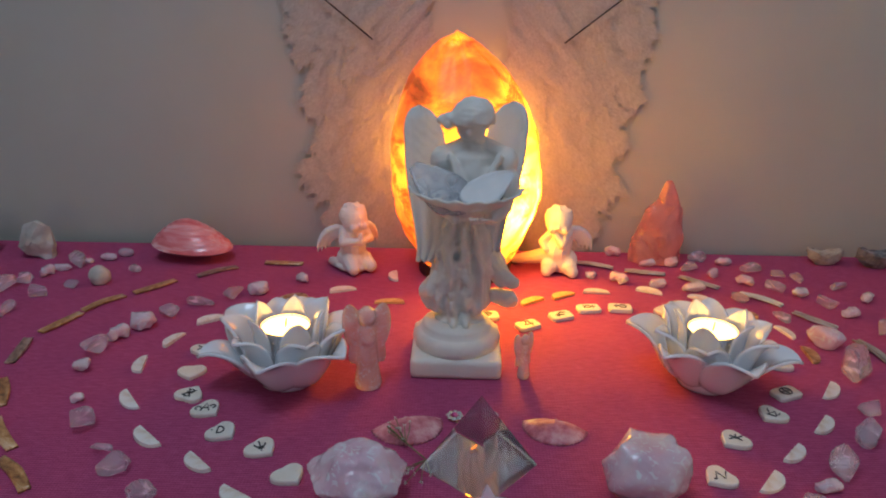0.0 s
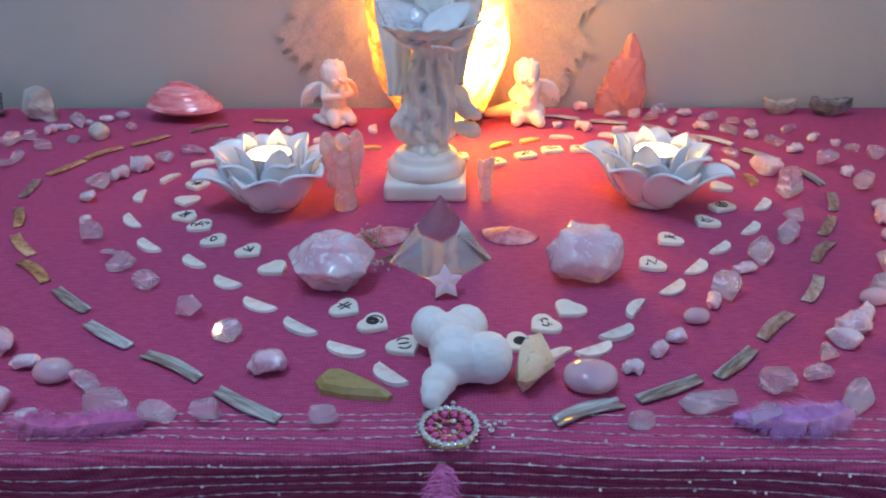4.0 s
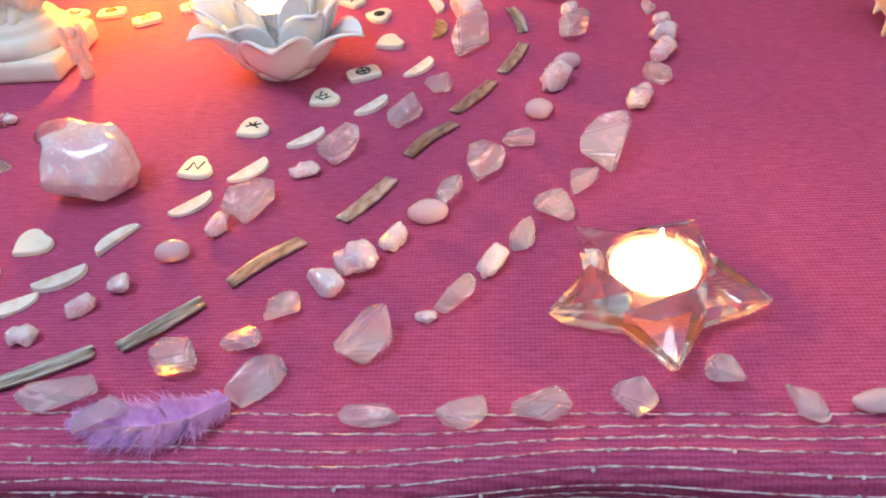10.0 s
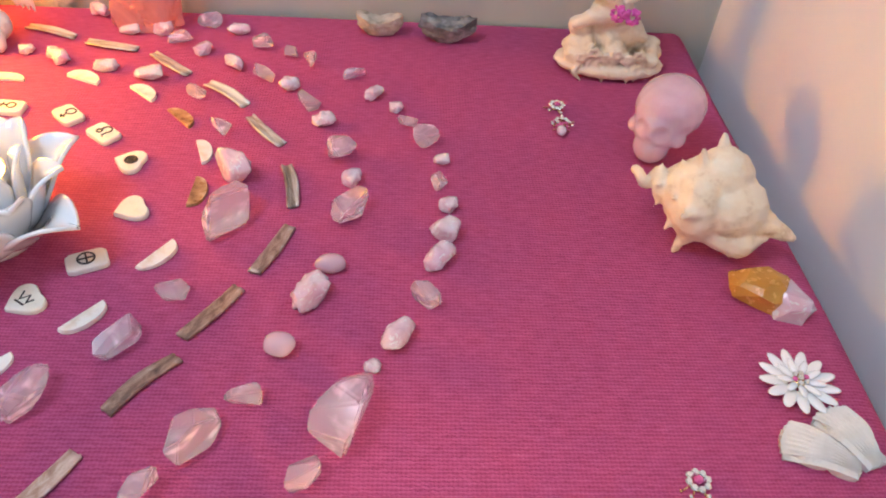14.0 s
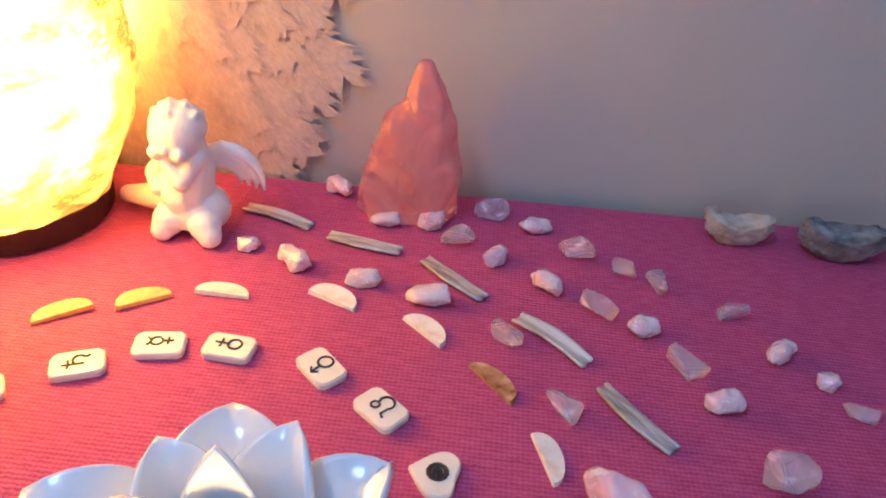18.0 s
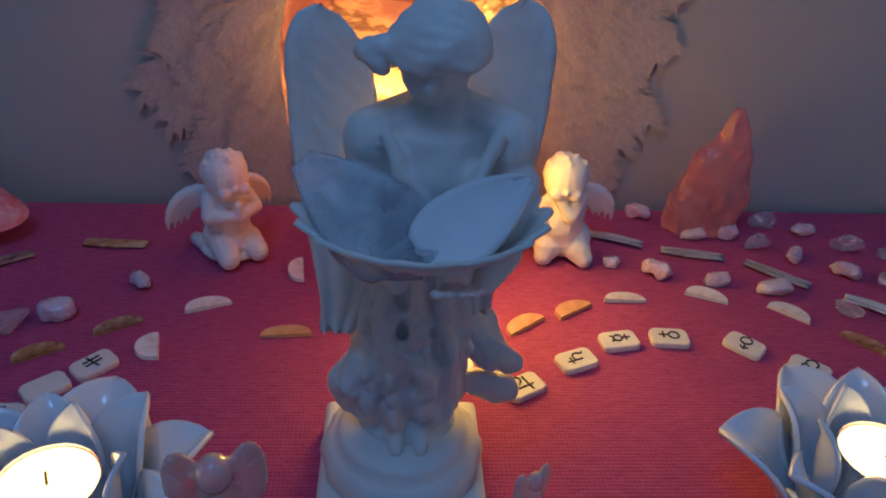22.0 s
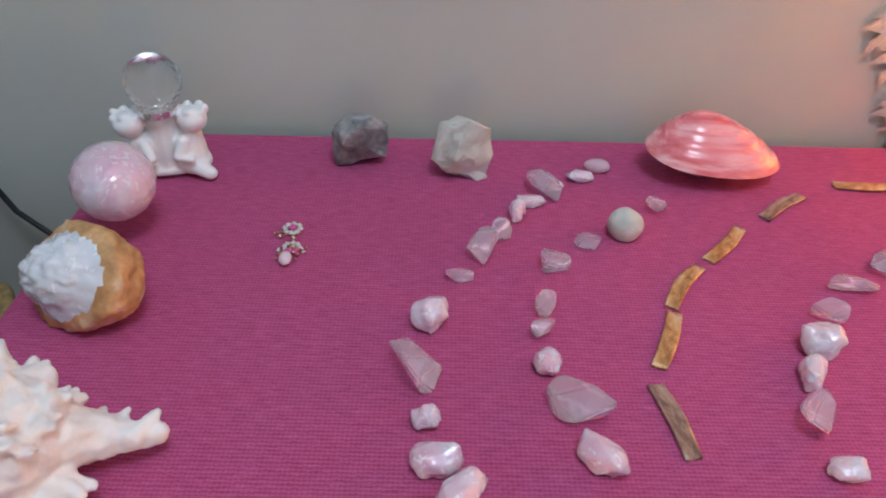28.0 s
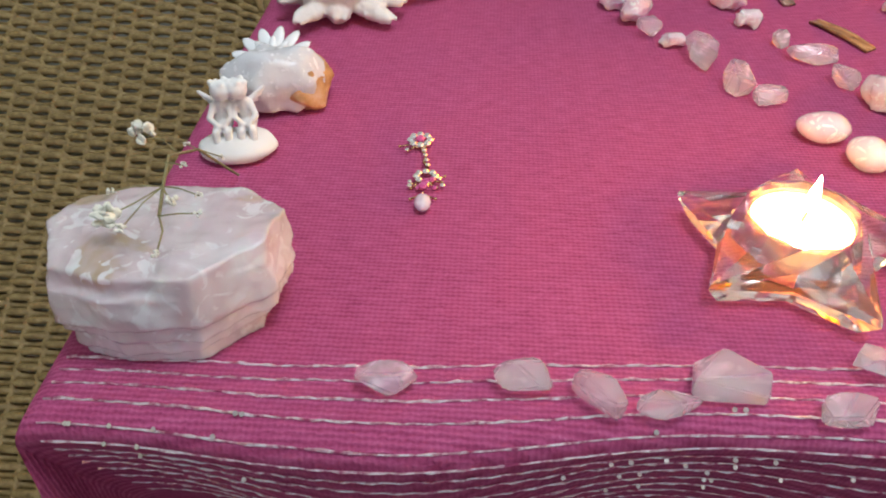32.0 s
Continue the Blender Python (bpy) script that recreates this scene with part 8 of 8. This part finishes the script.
def twin_cherubs():
    b = bmesh.new()
    for x, lean in ((-0.0055, 0.0018), (0.0055, -0.0018)):
        ball(b, (x, 0.002, 0.0115), (0.0046, 0.005, 0.0040))
        chain(b, [(x, 0.003, 0.012), (x + lean * 0.5, 0.002, 0.021)], [0.0042, 0.0034], 8)
        ball(b, (x + lean, 0.000, 0.0285), 0.0046)
        for k in range(7):
            ball(b, (x + lean + 0.0036 * math.cos(k), 0.001 + 0.003 * math.sin(k), 0.0310 + 0.001 * (k % 2)), 0.0016, u=7, v=5)
        for sx in (-1, 1):
            chain(b, [(x + sx * 0.002, -0.002, 0.011), (x + sx * 0.0026, -0.007, 0.011), (x + sx * 0.0028, -0.009, 0.004)], [0.0024, 0.0021, 0.0015], 7)
            chain(b, [(x + sx * 0.0035 + lean * 0.5, 0.001, 0.021), (x + sx * 0.0048, -0.003, 0.0165), (x + sx * 0.001, -0.0055, 0.0135)], [0.0017, 0.0015, 0.0013], 6)
        sx = -1 if x < 0 else 1
        for k in range(3):
            chain(b, [(x + sx * 0.002, 0.005, 0.0200), (x + sx * (0.009 - 0.002 * k), 0.007, 0.0250 - 0.003 * k)], [0.0017, 0.0010], 6)
    out = fused(b, 0.0006, 1)
    return out


solo("stone_heart", settle(pebble(0.036, 0.026, 0.0105, 15), Euler((0, 0, 0)).to_matrix()), BISQUE, "smooth white oval stone under the cherub pair", "stone", at(-0.6445, 0.3690, 0, 8), smooth=True)
solo("cherub_pair", twin_cherubs(), BISQUE, "pair of tiny white cherubs seated on an oval stone", "figurine", at(-0.6455, 0.3735, 0.0022, 12), smooth=True)


def ball_bearers():
    g = thing("crystal_ball_stand", "white cherub stand carrying a clear crystal ball", "ornament", at(-0.6300, 0.7700, 0, 14) @ Matrix.Scale(0.97, 4))
    b = bmesh.new()
    for sx in (-1, 1):
        ball(b, (sx * 0.016, 0, 0.010), (0.012, 0.013, 0.010))
        chain(b, [(sx * 0.016, 0, 0.016), (sx * 0.017, 0, 0.034)], [0.0105, 0.0075])
        chain(b, [(sx * 0.016, -0.006, 0.010), (sx * 0.026, -0.014, 0.006)], [0.007, 0.005])
        chain(b, [(sx * 0.012, -0.006, 0.032), (sx * 0.008, -0.012, 0.022), (sx * 0.016, -0.014, 0.020)], [0.004, 0.0036, 0.003])
        ball(b, (sx * 0.0195, -0.002, 0.0475), (0.0098, 0.0098, 0.0102))
        for k in range(10):
            ball(b, (sx * 0.0195 + 0.0085 * math.cos(k * 0.9), 0.0 + 0.007 * math.sin(k * 0.9), 0.0535 + 0.002 * (k % 2)), 0.0030, u=8, v=6)
    ball(b, (0, 0.002, 0.006), (0.026, 0.012, 0.006))
    chain(b, [(0, 0.003, 0.008), (0, 0.003, 0.046)], [0.011, 0.0095])
    stand = fused(b, 0.0011, 2)
    for v in stand.verts:
        v.co.z *= 0.82
    part("cherubs_stand", stand, BISQUE, g, "white bisque pair of kneeling cherubs", smooth=True)
    bm = bmesh.new()
    lathe(bm, [(0.010, 0.043), (0.0125, 0.045), (0.0125, 0.049), (0.010, 0.050)], 28)
    part("collar", bm, TIN, g, "glittering silver collar", smooth=False)
    bm = bmesh.new()
    bmesh.ops.create_icosphere(bm, subdivisions=3, radius=0.0178, matrix=Matrix.Translation((0, 0.003, 0.0640)))
    part("crystal_ball", bm, GLASS, g, "faceted clear crystal ball")


ball_bearers()

# ---- bowl of the statue ----
solo("crystal_shard", wedge([(-0.021, -0.007), (-0.013, -0.013), (0.004, -0.011), (0.021, 0.001), (0.006, 0.010), (-0.012, 0.008)], 0.006), VEILED, "pale blue-white flat quartz shard lying in the shell bowl", "stone", pose(0.0270, 0.5620, 0.1435, 8, -20, 30))
for k, (cx, cy, cz, l, deg) in enumerate(((0.008, 0.546, 0.1345, 0.016, 20), (0.001, 0.549, 0.1345, 0.014, 70), (0.014, 0.552, 0.1350, 0.013, 10), (0.006, 0.557, 0.1340, 0.015, 50))):
    solo("clear_quartz_piece", rock(430 + k, l, l * 0.7, l * 0.6, 16), VEILED, "clear quartz piece lying in the shell bowl", "stone", at(cx, cy, cz, deg), "clear quartz in the bowl")


def leaf_plate(l, w, point):
    """A thin pointed plate, slightly dished, lying along +x."""
    bm = bmesh.new()

    def f(u, v):
        q = (v - 0.5) * 2
        wide = w / 2 * math.sin(math.pi * min(1, 0.16 + 0.80 * u ** point)) ** 0.7
        return Vector((l * u, wide * q, 0.05 * l * q * q + 0.0006 * noise.noise(Vector((u * 5, q * 3, l * 100)))))

    sheet(bm, f, 16, 10)
    thicken(bm, 0.0022)
    return bm


def leaning(base, tip, face):
    """Placement of a plate that runs from base to tip and shows its face along a direction."""
    ax = (Vector(tip) - Vector(base)).normalized()
    az = (Vector(face) - ax * ax.dot(Vector(face))).normalized()
    ay = az.cross(ax)
    return Matrix(((ax.x, ay.x, az.x, base[0]), (ax.y, ay.y, az.y, base[1]), (ax.z, ay.z, az.z, base[2]), (0, 0, 0, 1)))


solo("white_shell_piece", leaf_plate(0.042, 0.026, 0.8), BISQUE, "flat pointed white shell piece leaning in the bowl", "shell", leaning((0.010, 0.547, 0.1405), (0.043, 0.560, 0.1610), (-0.25, -0.7, 0.7)), smooth=True)
solo("quartz_fan", leaf_plate(0.046, 0.034, 0.6), VEILED, "broad translucent quartz fan leaning in the bowl", "stone", leaning((0.006, 0.549, 0.1400), (-0.027, 0.566, 0.1620), (0.25, -0.8, 0.55)), smooth=True)


# ---- wings on the wall ----
def feather_mesh(k):
    """A soft feather of unit length hanging from its quill: overlapping barbs with loose, uneven ends."""
    bm = bmesh.new()
    rnd = random.Random(k)
    rows = 44
    spine = [Vector((0.05 * math.sin(2.0 * j / rows + k), 0.25 * math.sin(math.pi * j / rows), -j / rows)) for j in range(rows + 1)]
    tube(bm, spine[::4], [0.006 * (1 - 0.08 * j) for j in range(len(spine[::4]))], 4)
    for j in range(2, rows):
        u = j / rows
        w = 0.15 * math.sin(math.pi * min(1, 0.10 + 0.86 * u)) ** 0.6
        for sx in (-1, 1):
            if rnd.random() < 0.05:
                continue
            reach, drop = w * rnd.uniform(0.78, 1.12), w * rnd.uniform(0.75, 1.25)
            a, p = 0.020, spine[j]
            mid, end = p + Vector((sx * reach * 0.60, 0.10, -drop * 0.42)), p + Vector((sx * reach, rnd.uniform(-0.2, 0.3), -drop))
            q = [bm.verts.new(c) for c in (p + Vector((0, 0, a)), p - Vector((0, 0, a)), mid - Vector((0, 0, a)), mid + Vector((0, 0, a)), end)]
            bm.faces.new((q[0], q[1], q[2], q[3]))
            bm.faces.new((q[3], q[2], q[4]))
    return finish(bm, "feather", WINGGREY)


FEATHERS = [feather_mesh(k) for k in range(5)]


def wall_wing(sx):
    """Feathers hang from a wire arm; their tips follow the wing's outer edge from high outside to low inside."""
    w = thing("wall_wing", "grey-white feathered angel wing hung on the wall", "wall decoration", Matrix(), "wall wings")
    rnd = random.Random(17)
    edge = [(0.200, 0.400), (0.194, 0.330), (0.192, 0.270), (0.188, 0.215), (0.178, 0.160), (0.158, 0.110), (0.134, 0.070), (0.112, 0.040), (0.090, 0.026)]

    def tip(t):
        k = min(int(t * (len(edge) - 1)), len(edge) - 2)
        q = t * (len(edge) - 1) - k
        return edge[k][0] * (1 - q) + edge[k + 1][0] * q, edge[k][1] * (1 - q) + edge[k + 1][1] * q

    # soft vane of down inside the fringe
    bm = bmesh.new()

    def f(u, v):
        tx, tz = tip(v)
        ox, oz = tx - 0.016, tz + 0.014
        ix, iz = 0.046 + 0.012 * v, tz + 0.110 - 0.055 * v
        streak = noise.noise(Vector((u * 3, v * 42, 5))) + 0.6 * noise.noise(Vector((u * 7, v * 90, 9)))
        return Vector((0.012 + sx * (ox + (ix - ox) * u + 0.006 * streak * (u < 0.02)), 0.8412 - 0.0006 * math.sin(math.pi * min(1, u * 1.3)) - 0.0003 * streak * (1 - u), oz + (iz - oz) * u + 0.010 * math.sin(math.pi * u)))

    sheet(bm, f, 16, 80)
    thicken(bm, 0.0006)
    part("down", bm, WINGGREY, w, "soft grey-white down", smooth=True)
    for row, (n, ln, shift, depth) in enumerate(((50, 0.150, 0.0, 0.0022), (46, 0.150, 0.022, 0.0029), (42, 0.140, 0.046, 0.0036), (36, 0.120, 0.070, 0.0043), (26, 0.090, 0.094, 0.0050))):
        for k in range(n):
            t = (k + rnd.uniform(-0.3, 0.3)) / (n - 1)
            tx, tz = tip(min(1, max(0, t)))
            tx, tz = tx - 0.006 - shift * 0.8 + rnd.uniform(-0.006, 0.004), tz + 0.012 + shift * 0.7
            length = ln * rnd.uniform(0.75, 1.25)
            lean = 30 + 34 * t + rnd.uniform(-12, 12)
            rx, rz = tx - length * math.sin(radians(lean)), tz + length * math.cos(radians(lean))
            if rx < 0.040:
                rx = 0.040 + rnd.uniform(0, 0.006)
            ang = math.degrees(math.atan2(tx - rx, rz - tz))
            part("feather", FEATHERS[rnd.randrange(5)], None, w, m=pose(0.012 + sx * rx, 0.8400 - depth, rz, 0, -sx * ang, 0) @ Matrix.Diagonal((length * 0.95, 0.0022, length, 1)))
    bm = bmesh.new()
    tube(bm, [(0.012 + sx * (0.098 + 0.075 * k / 10), 0.8400 - 0.011, 0.228 + 0.060 * (k / 10)) for k in range(11)], 0.0009, 6)
    part("wire_frame", bm, WOOD, w, "thin dark wire")


wall_wing(-1)
wall_wing(1)

# ---- cable ----
cable = thing("power_cable", "black power cable hanging down the wall", "cable", Matrix())
bm = bmesh.new()
tube(bm, [(-0.816, 0.832, 0.30), (-0.815, 0.832, 0.15), (-0.813, 0.831, 0.06), (-0.811, 0.830, 0.030), (-0.805, 0.829, -0.001), (-0.797, 0.828, -0.034), (-0.779, 0.826, -0.072), (-0.752, 0.824, -0.097), (-0.70, 0.822, -0.115), (-0.60, 0.822, -0.13)], 0.0022, 8)
part("cord", bm, CABLEMAT, cable, smooth=True)
bm = bmesh.new()
box(bm, -0.0085, 0.0085, -0.0003, 0.0003, -0.018, 0.018)
label_tag = part("paper_tag", bm, PAPER, cable, "white paper tag with red printed lines", m=pose(-0.812, 0.8265, 0.010, 0, -24, 0))
for k in range(6):
    bm = bmesh.new()
    box(bm, -0.006, 0.006, -0.0009, -0.0006, 0.0115 - k * 0.0042, 0.0128 - k * 0.0042)
    part("printed_line", bm, REDINK, label_tag)


# ---- wicker chair ----
def wicker_chair():
    c = thing("wicker_chair", "woven brown wicker lounge chair standing beside the table", "chair", Matrix())
    # a woven back that slopes down from its rolled rim towards the seat
    x0, x1, top, low = -1.36, -0.715, Vector((0, 0.745, -0.052)), Vector((0, 0.12, -0.44))
    slope = (low - top)
    length = slope.length
    slope.normalize()
    out = Vector((0, slope.z, -slope.y)) if slope.y > 0 else Vector((0, -slope.z, slope.y))

    def place(x, d, proud=0.0):
        round_off = 0.050 * max(0.0, 1 - d / 0.09) ** 2
        edge = min(1, max(0.0, (x - (x1 - 0.09)) / 0.09))
        return Vector((x - 0.0 * d, 0, 0)) + top + slope * (d + round_off * edge * edge * 1.2) + out * proud

    pitch, stakes = 0.0060, 35
    rows = int(length / pitch)
    for r in range(rows):
        n = stakes * 4
        pts = []
        for k in range(n + 1):
            x = x0 + (x1 - x0) * k / n
            pts.append(place(x, r * pitch + 0.0009 * noise.noise(Vector((x * 40, r, 0))), 0.0030 * math.sin(math.pi * k / 4 + math.pi * (r % 2))))
        bm = bmesh.new()
        tube(bm, pts, 0.0034, 5)
        part("strand", bm, WICKER, c, smooth=True)
    for k in range(stakes + 1):
        x = x0 + (x1 - x0) * k / stakes
        bm = bmesh.new()
        tube(bm, [place(x, length * j / 8) for j in range(9)], 0.0034, 6)
        part("stake", bm, WICKER, c, smooth=True)
    bm = bmesh.new()
    for turn in range(3):
        pts = []
        for k in range(121):
            x = x0 + (x1 - x0) * k / 120
            a = k * 0.6 + turn * 2.09
            pts.append(place(x, -0.004, 0.0) + Vector((0, 0.0075 * math.cos(a), 0.0075 * math.sin(a))))
        tube(bm, pts, 0.0050, 6)
    part("rim", bm, WICKER, c, "braided rolled rim", smooth=True)
    part("seat", box(bmesh.new(), x0, x1, -0.30, 0.13, -0.47, -0.43, 0.01), WICKER, c)
    for lx in (x0 + 0.03, x1 - 0.03):
        for ly in (-0.26, 0.60):
            part("leg", box(bmesh.new(), lx - 0.02, lx + 0.02, ly - 0.02, ly + 0.02, FLOOR_Z, -0.46 if ly < 0 else -0.17, 0.004), WICKER, c)


wicker_chair()
